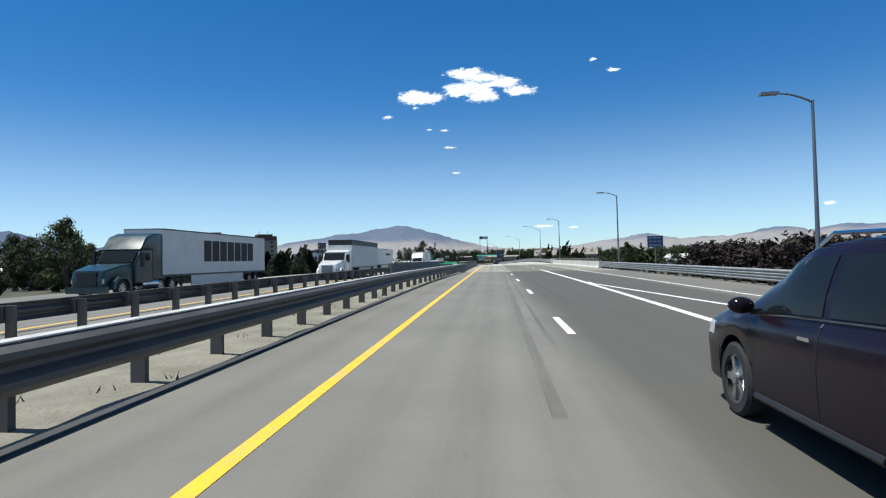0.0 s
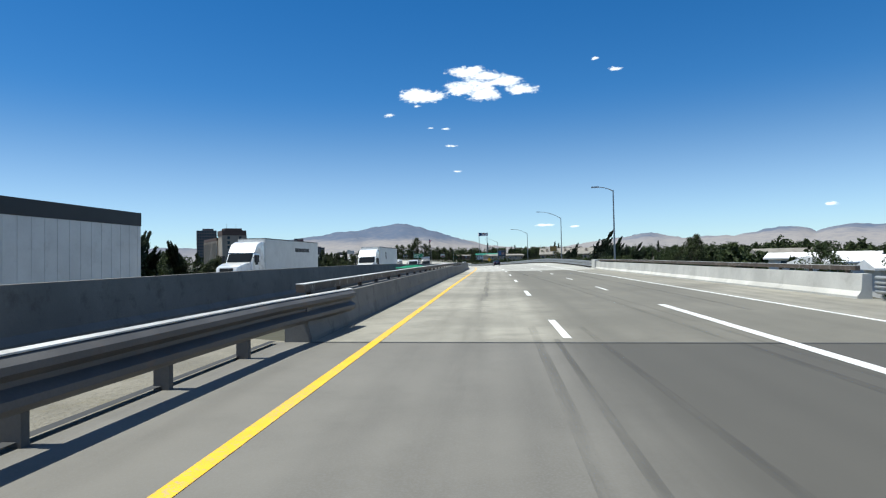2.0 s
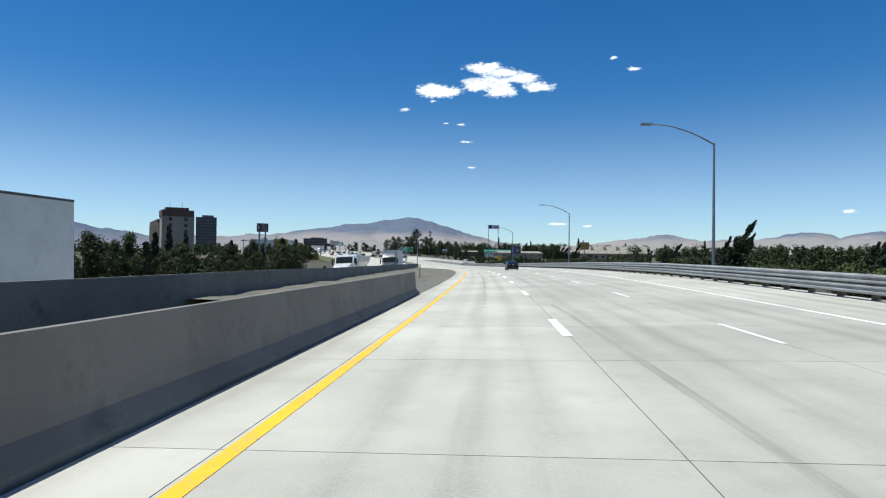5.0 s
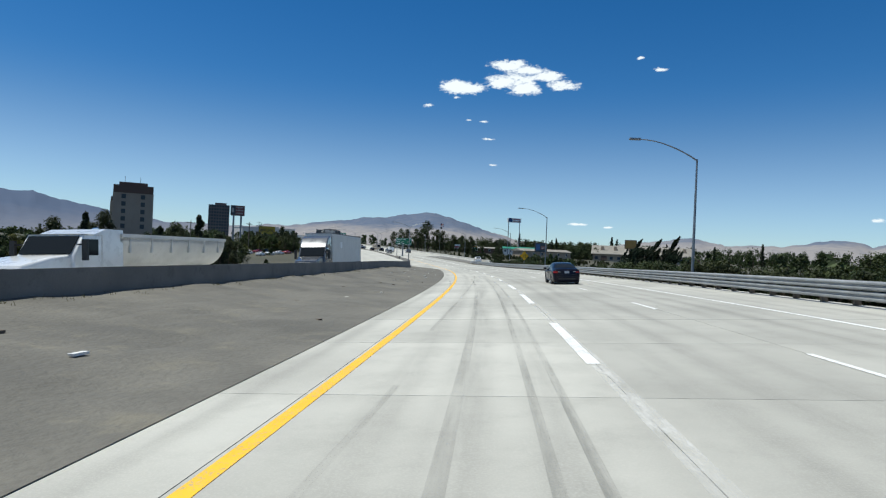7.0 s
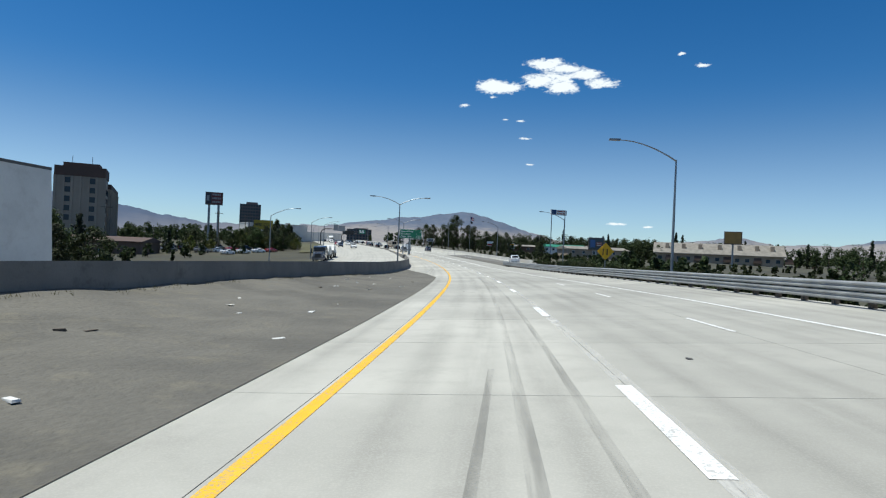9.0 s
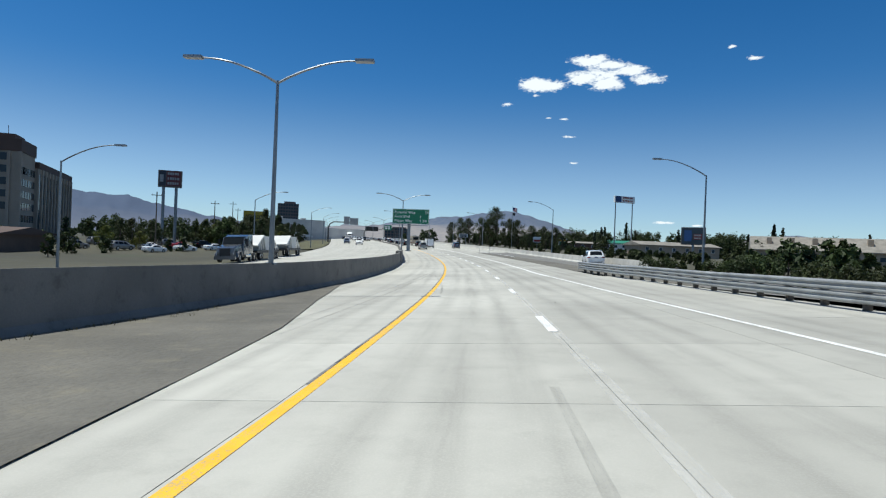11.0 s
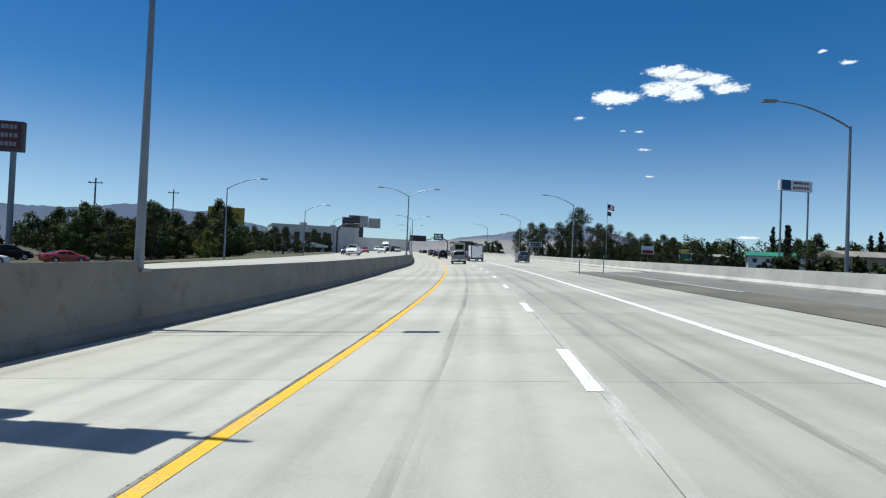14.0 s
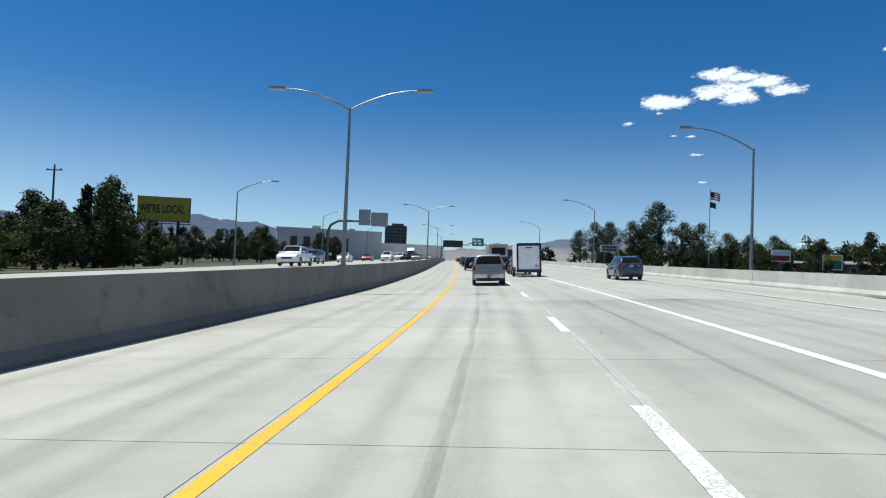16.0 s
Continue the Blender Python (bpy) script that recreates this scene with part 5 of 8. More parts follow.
class Shape:
    """The outer skin of a car: sections from tail to nose under a side outline."""

    def __init__(self, spec):
        self.s = spec
        top = spec["top"]
        self.x0, self.x1 = top[0][0], top[-1][0]
        xs = np.arange(self.x0, self.x1 + 0.001, 0.01)
        zs = np.interp(xs, [p[0] for p in top], [p[1] for p in top])
        k = np.ones(11) / 11
        for _ in range(2):
            zs = np.convolve(np.pad(zs, 5, mode="edge"), k, mode="valid")
        self.xs, self.zs = xs, zs

    def section(self, x):
        """Half section at x as (y, z) points: 3 below, 4 on the flank, 3 on the glass, 4 over the top."""
        s = self.s
        w, zb, r = s["w"], s["ground"], s["wheel_r"]
        t = float(np.interp(x, self.xs, self.zs))
        e = min(x - self.x0, self.x1 - x)
        b = zb + 0.16 * max(0.0, 1 - e / 0.35) ** 2
        arch = r + 0.05
        for ax in s["axles"]:
            d = abs(x - ax)
            if d < arch:
                b = max(b, r + math.sqrt(arch * arch - d * d))
        square = s["tail"] == "tall" and x < 0
        end = max(0.0, 1 - e / (0.12 if square else 0.24))
        least = 0.93 if square else 0.80
        ww = w * (1 - (0.02 if square else 0.07) * max(0.0, 1 - e / 0.9) ** 2) * (least + (1 - least) * math.sqrt(max(0.0, 1 - end * end)))
        belt = min(float(np.interp(x, [p[0] for p in s["belt"]], [p[1] for p in s["belt"]])), t - 0.03)
        f = min(1.0, max(0.0, (t - belt - 0.03) / 0.42))
        wr = ww * (0.90 - s["tumble"] * f ** 0.7)
        drop = 0.02 + 0.045 * f
        hip = max(b + 0.015, min(belt - 0.12, zb + 0.36))
        hi = (wr, t - drop)
        lo = (ww * 0.925, belt + 0.004)
        def glass(u):
            return (lo[0] + (hi[0] - lo[0]) * u + 0.03 * f * math.sin(u * math.pi), lo[1] + (hi[1] - lo[1]) * u)
        return [(0.0, b), (ww * 0.90, b), (ww * 0.975, min(b + 0.05, hip)), (ww * 0.995, hip), (ww, hip + (belt - hip) * 0.35), (ww * 0.985, hip + (belt - hip) * 0.72), (ww * 0.955, belt - 0.025),
                glass(0.0), glass(0.33), glass(0.67), glass(1.0), (wr - 0.045, t - drop * 0.45), (wr * 0.7, t - 0.004), (wr * 0.35, t + 0.008), (0.0, t + 0.012)]

    def side(self, x, u):
        q = self.section(x)[7:11]
        k = [0.0, 0.33, 0.67, 1.0]
        return float(np.interp(u, k, [p[0] for p in q])), float(np.interp(u, k, [p[1] for p in q]))

    def flank(self, x, z):
        q = self.section(x)[2:8]
        return float(np.interp(z, [p[1] for p in q], [p[0] for p in q]))

    def over(self, x, u):
        """A point over the roof or the screens, u from -1 to 1 across."""
        q = self.section(x)[10:][::-1]
        y = u * q[-1][0]
        return y, float(np.interp(abs(y), [p[0] for p in q], [p[1] for p in q]))

    def skin(self):
        s = self.s
        xs = [self.x0 + d for d in (0, 0.01, 0.03, 0.06, 0.1, 0.15, 0.2, 0.26, 0.33)] + [self.x1 - d for d in (0, 0.01, 0.03, 0.06, 0.1, 0.15, 0.2, 0.26, 0.33)]
        xs += list(np.linspace(self.x0 + 0.4, self.x1 - 0.4, 48))
        for ax in s["axles"]:
            xs += [ax + (s["wheel_r"] + 0.05) * k for k in (-1.002, -0.995, -0.95, -0.85, -0.65, -0.35, 0, 0.35, 0.65, 0.85, 0.95, 0.995, 1.002)]
        bm = bmesh.new()
        rings = []
        for x in sorted(set(round(float(q), 4) for q in xs)):
            sec = self.section(x)
            rings.append([bm.verts.new((x, y, z)) for y, z in sec] + [bm.verts.new((x, -y, z)) for y, z in sec[-2:0:-1]])
        n = len(rings[0])
        for p, q in zip(rings, rings[1:]):
            for i in range(n):
                j = (i + 1) % n
                bm.faces.new((p[i], p[j], q[j], q[i]))
        bm.faces.new(rings[0][::-1])
        bm.faces.new(rings[-1])
        bmesh.ops.recalc_face_normals(bm, faces=bm.faces[:])
        return bm


def patch(rows, lift):
    """A thin sheet over a grid of points, raised by lift and with a rim down to the skin."""
    bm = bmesh.new()
    lift = Vector(lift)
    hi = [[bm.verts.new(Vector(p) + lift) for p in r] for r in rows]
    n, k = len(rows), len(rows[0])
    for i in range(n - 1):
        for j in range(k - 1):
            bm.faces.new((hi[i][j], hi[i + 1][j], hi[i + 1][j + 1], hi[i][j + 1]))
    loop = [(i, 0) for i in range(n)] + [(n - 1, j) for j in range(1, k)] + [(i, k - 1) for i in range(n - 2, -1, -1)] + [(0, j) for j in range(k - 2, 0, -1)]
    low = [bm.verts.new(Vector(rows[i][j]) - lift) for i, j in loop]
    for q in range(len(loop)):
        p = (q + 1) % len(loop)
        bm.faces.new((hi[loop[q][0]][loop[q][1]], hi[loop[p][0]][loop[p][1]], low[p], low[q]))
    bmesh.ops.recalc_face_normals(bm, faces=bm.faces[:])
    return bm


def car(label, category, spec, paint_mat, group="cars on the road", spokes=6, name="car"):
    """A passenger car, nose to +x."""
    root = thing(name, label, category, group=group)
    sh = Shape(spec)
    w, zb, r = spec["w"], spec["ground"], spec["wheel_r"]
    x0, x1 = sh.x0, sh.x1
    tall = spec["tail"] == "tall"
    body = part("body", sh.skin(), paint_mat, root, smooth=True)
    part("underbody", bx(x0 + 0.25, x1 - 0.25, -w + 0.26, w - 0.26, zb - 0.03, zb + 0.45), BLACK, root, "dark underbody")
    for sgn in (-1, 1):
        for a, b, c, d in spec["panes"]:
            rows = []
            for i in range(9):
                row = []
                for j in range(6):
                    u = 0.08 + 0.80 * j / 5
                    lo, hi = a + (c - a) * j / 5, b + (d - b) * j / 5
                    x = lo + (hi - lo) * i / 8
                    y, z = sh.side(x, u)
                    row.append((x, sgn * y, z))
                rows.append(row)
            part("side_window", patch(rows, (0, sgn * 0.006, 0.002)), GLASS, body, "dark tinted window", smooth=True)
        a, d = spec["panes"][0][0], spec["panes"][-1][1]
        trim = [(x, sgn * (sh.side(x, 0.045)[0] + 0.004), sh.side(x, 0.045)[1]) for x in np.linspace(a - 0.04, d + 0.04, 14)]
        part("window_trim", tube(bmesh.new(), trim, [0.011] * 14, 5), CHROME if spec["bright"] else BLACK, body)
    for nm, a, b, sx in (("rear_window", *spec["rear"], -1), ("windscreen", *spec["wind"], 1)):
        rows = [[(x, *sh.over(x, u)) for u in np.linspace(-1, 1, 9) * (0.92 if tall else 0.86)] for x in np.linspace(a, b, 8)]
        part(nm, patch(rows, (sx * 0.005, 0, 0.005)), GLASS, body, "dark tinted rear window" if sx < 0 else "dark windscreen", smooth=True)
    belt_end = float(np.interp(x0, [p[0] for p in spec["belt"]], [p[1] for p in spec["belt"]]))
    lz0, lz1 = (belt_end - 0.30, belt_end - 0.02) if tall else (belt_end - 0.20, belt_end - 0.08)
    yr = sh.flank(x0 + 0.001, (lz0 + lz1) / 2)
    for sgn in (-1, 1):
        zs = np.linspace(lz0, lz1, 4)
        rows = [[(x0 - 0.004, sgn * (yr - k), z) for z in zs] for k in ((0.07, 0.0) if tall else (0.10, 0.05, 0.0))]
        rows += [[(x, sgn * sh.flank(x, z), z) for z in zs] for x in np.linspace(x0 + 0.01, x0 + (0.12 if tall else 0.22), 7)]
        part("tail_light", patch(rows, (-0.005, sgn * 0.006, 0)), TAIL_RED, root, "red tail light", smooth=True)
        if not tall:
            part("reversing_light", bx(x0 - 0.014, x0 + 0.02, min(sgn * (yr - 0.27), sgn * (yr - 0.11)), max(sgn * (yr - 0.27), sgn * (yr - 0.11)), lz0 + 0.06, lz1 - 0.03, 0.012, 2), HEAD_CLEAR, root, "clear reversing light")
        nose = float(np.interp(x1 - 0.3, sh.xs, sh.zs))
        zs = np.linspace(nose - 0.22, nose - 0.08, 4)
        rows = [[(x, sgn * sh.flank(x, min(z, sh.section(x)[6][1])), min(z, sh.section(x)[6][1])) for z in zs] for x in np.linspace(x1 - 0.42, x1 - 0.03, 8)]
        part("headlight", patch(rows, (0.004, sgn * 0.006, 0)), HEAD_CLEAR, root, "clear headlight", smooth=True)
        mx = spec["wind"][1] - 0.30
        my, mz = sh.side(mx, 0.12)
        mir = bmesh.new()
        bmesh.ops.create_uvsphere(mir, u_segments=14, v_segments=9, radius=1.0, matrix=Matrix.Translation((mx, sgn * (my + 0.17), mz + 0.06)) @ Matrix.Diagonal((0.09, 0.12, 0.08, 1)))
        part("mirror", mir, paint_mat, root, smooth=True)
        part("mirror_foot", bx(mx - 0.03, mx + 0.04, min(sgn * (my - 0.01), sgn * (my + 0.1)), max(sgn * (my - 0.01), sgn * (my + 0.1)), mz - 0.02, mz + 0.03, 0.01, 1), BLACK, root)
        for a, b, c, d in spec["panes"][-2:]:
            hz = sh.section(a + 0.1)[6][1] - 0.10
            part("door_handle", bx(a + 0.04, a + 0.22, sgn * sh.flank(a + 0.1, hz) - 0.02, sgn * sh.flank(a + 0.1, hz) + 0.02, hz - 0.015, hz + 0.015, 0.01, 2), CHROME, root, "bright door handle")
        for hx in [p[0] - 0.04 for p in spec["panes"][-2:]] + [spec["panes"][-1][1] + 0.06]:
            if min(abs(hx - ax) for ax in spec["axles"]) > r + 0.06:
                q = sh.section(hx)
                part("door_seam", tube(bmesh.new(), [(hx, sgn * (y + 0.001), z) for y, z in q[2:8]], [0.005] * 6, 4), BLACK, root)
        sill = [(x, sgn * (sh.section(x)[2][0] + 0.004), zb + 0.07) for x in np.linspace(spec["axles"][0] + r + 0.12, spec["axles"][1] - r - 0.12, 6)]
        part("sill", tube(bmesh.new(), sill, [0.035] * 6, 6), BLACK if spec["dark_sill"] else paint_mat, root, smooth=True)
        for ax in spec["axles"]:
            add_wheel(root, ax, sgn * (w - 0.115), r, 0.22, spokes)
    if tall:
        part("rear_bumper", bx(x0 - 0.05, x0 + 0.25, -w * 0.86, w * 0.86, zb + 0.10, zb + 0.32, 0.05, 4), CHROME, root, "bright steel bumper", smooth=True)
    else:
        part("bumper_seam", bx(x0 - 0.006, x0 + 0.02, -w * 0.72, w * 0.72, zb + 0.345, zb + 0.355), BLACK, root)
        part("bumper_insert", bx(x0 - 0.012, x0 + 0.12, -w * 0.60, w * 0.60, zb + 0.17, zb + 0.25, 0.012, 2), BLACK, root)
    part("front_bumper", bx(x1 - 0.3, x1 + 0.03, -w * 0.80, w * 0.80, zb + 0.05, zb + 0.28, 0.07, 4), paint_mat, root, smooth=True)
    part("grille", bx(x1 - 0.05, x1 + 0.012, -w * 0.45, w * 0.45, zb + 0.3, zb + 0.46, 0.015, 2), BLACK, root, "dark grille")
    part("boot_seam", bx(x0 - 0.008, x0 + 0.03, -w * 0.62, w * 0.62, lz0 - 0.09, lz0 - 0.08), BLACK, root)
    pz = zb + 0.16 if tall else lz0 - 0.02
    part("number_plate", bx(x0 - (0.062 if tall else 0.014), x0 - 0.002, -0.155, 0.155, pz, pz + 0.15), PLATE, root, "pale plate bar")
    return root


SEDAN = dict(top=[(-2.4, 0.88), (-2.37, 1.02), (-2.25, 1.07), (-1.75, 1.10), (-1.0, 1.37), (-0.5, 1.45), (0.1, 1.47), (0.5, 1.41), (1.35, 1.01), (1.8, 0.94), (2.2, 0.82), (2.38, 0.68), (2.4, 0.6)],
             belt=[(-2.4, 1.0), (-1.5, 1.0), (1.0, 0.94), (2.4, 0.8)], w=0.915, wheel_r=0.335, axles=(-1.40, 1.38), ground=0.2, tumble=0.22, tail="low", bright=True, dark_sill=False,
             panes=[(-1.30, -0.25, -0.88, -0.25), (-0.17, 1.02, -0.17, 0.40)], rear=(-1.70, -0.80), wind=(0.42, 1.28))
SUV = dict(top=[(-2.42, 1.0), (-2.40, 1.15), (-2.28, 1.36), (-2.12, 1.58), (-1.95, 1.66), (-1.2, 1.73), (-0.2, 1.74), (0.35, 1.70), (0.6, 1.61), (1.35, 1.14), (1.9, 1.06), (2.25, 0.92), (2.4, 0.74), (2.42, 0.6)],
           belt=[(-2.4, 1.16), (-1.4, 1.12), (0.0, 1.07), (1.3, 1.03), (2.4, 0.9)], w=0.95, wheel_r=0.37, axles=(-1.42, 1.42), ground=0.24, tumble=0.17, tail="low", bright=True, dark_sill=True,
           panes=[(-2.0, -1.32, -1.85, -1.27), (-1.22, -0.2, -1.17, -0.2), (-0.1, 1.08, -0.1, 0.52)], rear=(-2.34, -2.0), wind=(0.52, 1.28))
BIG = dict(top=[(-2.54, 0.9), (-2.53, 1.2), (-2.44, 1.5), (-2.34, 1.74), (-2.2, 1.84), (-1.2, 1.89), (0.3, 1.88), (0.55, 1.82), (1.2, 1.25), (1.4, 1.19), (2.3, 1.11), (2.5, 0.95), (2.54, 0.7)],
           belt=[(-2.5, 1.2), (0.0, 1.19), (1.3, 1.15), (2.5, 1.0)], w=1.0, wheel_r=0.39, axles=(-1.5, 1.55), ground=0.34, tumble=0.15, tail="tall", bright=False, dark_sill=True,
           panes=[(-2.2, -1.25, -2.1, -1.25), (-1.14, -0.2, -1.14, -0.2), (-0.08, 0.98, -0.08, 0.48)], rear=(-2.50, -2.32), wind=(0.52, 1.14))
PICKUP = dict(top=[(-2.8, 1.0), (-2.78, 1.12), (-0.9, 1.14), (-0.74, 1.2), (-0.64, 1.72), (-0.5, 1.79), (0.6, 1.82), (0.85, 1.74), (1.45, 1.21), (2.4, 1.08), (2.7, 0.9), (2.76, 0.7)],
              belt=[(-2.8, 1.16), (1.3, 1.12), (2.7, 1.0)], w=0.99, wheel_r=0.38, axles=(-1.75, 1.75), ground=0.32, tumble=0.15, tail="tall", bright=False, dark_sill=True,
              panes=[(-0.5, 0.25, -0.45, 0.25), (0.33, 1.16, 0.33, 0.76)], rear=(-0.76, -0.62), wind=(0.80, 1.36))


def sedan(label, mat, m):
    o = car(label, "car", SEDAN, mat, spokes=10)
    o.matrix_basis = m
    return o


def suv(label, mat, m, name="car"):
    o = car(label, "suv", SUV, mat, spokes=5)
    for sgn in (-1, 1):
        part("roof_rail", tube(bmesh.new(), [(-1.75, sgn * 0.655, 1.66), (-1.6, sgn * 0.655, 1.745), (0.1, sgn * 0.655, 1.77), (0.3, sgn * 0.655, 1.68)], [0.02] * 4, 6), CHROME, o, "bright roof rail")
    o.matrix_basis = m
    return o


def big_suv(label, mat, m):
    o = car(label, "suv", BIG, mat, spokes=6)
    part("tow_hitch", bx(-2.85, -2.5, -0.05, 0.05, 0.40, 0.50, 0.01, 1), BLACK, o)
    part("lower_valance", bx(-2.52, -2.42, -0.75, 0.75, 0.24, 0.42, 0.02, 1), BLACK, o)
    for sgn in (-1, 1):
        part("roof_rail", tube(bmesh.new(), [(-2.0, sgn * 0.70, 1.80), (-1.9, sgn * 0.70, 1.88), (0.1, sgn * 0.70, 1.90), (0.2, sgn * 0.70, 1.82)], [0.02] * 4, 6), BLACK, o, "dark roof rail")
    o.matrix_basis = m
    return o


def pickup(label, mat, m):
    o = car(label, "pickup truck", PICKUP, mat, spokes=6)
    part("bed_floor", bx(-2.62, -0.86, -0.72, 0.72, 1.13, 1.165), BLACK, o, "dark open load bed")
    part("bed_rail", bx(-2.66, -0.86, 0.78, 0.90, 1.12, 1.2, 0.015, 1), mat, o)
    part("bed_rail", bx(-2.66, -0.86, -0.90, -0.78, 1.12, 1.2, 0.015, 1), mat, o)
    o.matrix_basis = m
    return o


def truck_wheels(root, xs, y, r=0.5):
    for x in xs:
        for sgn in (-1, 1):
            add_wheel(root, x, sgn * y, r, 0.3, 8)


def tractor(label, mat, m, chrome=False, high_roof=True):
    """A long-nosed road tractor, nose to +x, origin on the road under the fifth wheel."""
    root = thing("truck_tractor", label, "truck", m, "trucks on the road")
    part("chassis", bx(-1.2, 5.4, -0.5, 0.5, 0.55, 0.85, 0.03, 1), BLACK, root)
    hood = prism([(3.2, 0.7), (5.75, 0.55), (5.85, 1.1), (5.7, 1.55), (4.4, 1.85), (3.2, 1.95)], -1.05, 1.05, 0.14, 3)
    for v in hood.verts:
        if v.co.x > 4.2:
            v.co.y *= 1 - 0.14 * (v.co.x - 4.2) / 1.6
    part("hood", hood, mat, root, smooth=True)
    part("cab", prism([(1.6, 0.75), (3.3, 0.75), (3.35, 1.9), (2.75, 2.75), (1.6, 2.75)], -1.2, 1.2, 0.1, 3), mat, root, smooth=True)
    top = 3.75 if high_roof else 3.0
    part("sleeper", prism([(0.2, 0.9), (1.65, 0.9), (1.65, 2.72), (2.85, 2.76), (2.2, top - 0.25), (1.4, top), (0.2, top)], -1.22, 1.22, 0.12, 3), mat, root, smooth=True)
    part("windscreen", prism([(3.38, 1.95), (3.42, 1.98), (2.87, 2.68), (2.82, 2.66)], -1.05, 1.05), GLASS, root, "dark windscreen")
    for sgn in (-1, 1):
        part("side_window", bx(1.9, 2.9, sgn * 1.205 - 0.012, sgn * 1.205 + 0.012, 1.9, 2.55, 0.008, 1), GLASS, root, "dark side window")
        part("mirror", bx(3.05, 3.2, sgn * 1.5 - 0.1, sgn * 1.5 + 0.1, 1.7, 2.5, 0.03, 2), BLACK, root)
        part("mirror_arm", bx(3.08, 3.14, min(sgn * 1.15, sgn * 1.45), max(sgn * 1.15, sgn * 1.45), 2.3, 2.36), BLACK, root)
        part("headlight", bx(5.45, 5.8, sgn * 0.76 - 0.15, sgn * 0.76 + 0.15, 0.85, 1.1, 0.04, 2), HEAD_CLEAR, root, "clear headlight")
        part("fender", prism([(3.7, 0.5), (3.75, 0.9), (4.1, 1.2), (4.9, 1.2), (5.3, 0.95), (5.4, 0.5), (5.2, 0.5), (5.05, 0.85), (4.8, 1.05), (4.2, 1.05), (3.95, 0.85), (3.9, 0.5)], min(sgn * 0.95, sgn * 1.24), max(sgn * 0.95, sgn * 1.24), 0.02, 1), mat, root)
        part("fuel_tank", cyl(bmesh.new(), (0.9, sgn * 0.9, 0.7), (2.6, sgn * 0.9, 0.7), 0.3, n=16), CHROME, root, "bright round fuel tank", True)
        part("step", bx(2.6, 3.4, min(sgn * 0.8, sgn * 1.2), max(sgn * 0.8, sgn * 1.2), 0.35, 0.42), BLACK, root)
    part("grille", bx(5.72, 5.88, -0.55, 0.55, 0.72, 1.45, 0.03, 2), CHROME if chrome else BLACK, root, "slatted radiator grille")
    part("bumper", bx(5.6, 5.98, -1.1, 1.1, 0.32, 0.66, 0.07, 3), CHROME if chrome else mat, root)
    truck_wheels(root, (4.5,), 1.02)
    truck_wheels(root, (-0.75, 0.55), 0.98)
    part("mud_flap", bx(-1.32, -1.29, -1.15, -0.6, 0.15, 0.75), BLACK, root)
    part("mud_flap", bx(-1.32, -1.29, 0.6, 1.15, 0.15, 0.75), BLACK, root)
    return root


def box_trailer(label, m, length=16.0, words=None, ribs=0, mat=None):
    """A dry-van trailer, nose at x = +0.6, tail behind. words: bars (x0, x1, z0, z1, count, material) on both sides."""
    mat = mat or TRAILER_WHITE
    root = thing("semi_trailer", label, "trailer", m, "trucks on the road")
    x1, x0 = 0.6, 0.6 - length
    b = part("box", bx(x0, x1, -1.28, 1.28, 1.15, 4.08, 0.03, 2), mat, root)
    part("floor_rail", bx(x0, x1, -1.292, 1.292, 1.08, 1.2, 0.01, 1), OLD_STEEL, root)
    part("roof_rail", bx(x0, x1, -1.292, 1.292, 4.0, 4.09, 0.01, 1), OLD_STEEL, root)
    for sgn in (-1, 1):
        if ribs:
            bm = bmesh.new()
            for i in range(ribs):
                x = x0 + 0.2 + (length - 0.4) * i / (ribs - 1)
                box(bm, x - 0.03, x + 0.03, sgn * 1.282 - 0.012, sgn * 1.282 + 0.012, 1.2, 4.0)
            part("side_rib", bm, mat, b)
        if words:
            for wx0, wx1, z0, z1, n, wm in words:
                step = (wx1 - wx0) / n
                for i in range(n):
                    k = i if sgn < 0 else n - 1 - i
                    part("lettering_bar", bx(wx0 + step * i, wx0 + step * (i + 0.9), sgn * 1.284 - 0.004, sgn * 1.284 + 0.004, z0, z1), wm, b)
        part("side_skirt", bx(x0 + 4.6, x1 - 3.6, sgn * 1.22 - 0.02, sgn * 1.22 + 0.02, 0.42, 1.08, 0.01, 1), mat, root)
    part("rear_door", bx(x0 - 0.03, x0 - 0.004, -1.2, -0.01, 1.25, 4.0, 0.01, 1), mat, b)
    part("rear_door", bx(x0 - 0.03, x0 - 0.004, 0.01, 1.2, 1.25, 4.0, 0.01, 1), mat, b)
    for y in (-0.8, -0.35, 0.35, 0.8):
        part("lock_rod", cyl(bmesh.new(), (x0 - 0.045, y, 1.2), (x0 - 0.045, y, 4.02), 0.018, n=6), STEEL, b)
    part("rear_guard", bx(x0 + 0.02, x0 + 0.12, -1.15, 1.15, 0.5, 0.62, 0.01, 1), OLD_STEEL, root)
    part("guard_upright", bx(x0 + 0.03, x0 + 0.11, -0.6, -0.5, 0.6, 1.1), OLD_STEEL, root)
    part("guard_upright", bx(x0 + 0.03, x0 + 0.11, 0.5, 0.6, 0.6, 1.1), OLD_STEEL, root)
    part("bogie", bx(x0 + 1.0, x0 + 4.2, -0.55, 0.55, 0.6, 1.1, 0.03, 1), BLACK, root)
    for y in (-0.7, 0.7):
        part("landing_leg", bx(x1 - 3.3, x1 - 3.15, y - 0.07, y + 0.07, 0.35, 1.1, 0.01, 1), OLD_STEEL, root)
    truck_wheels(root, (x0 + 1.7, x0 + 3.0), 0.98)
    return root


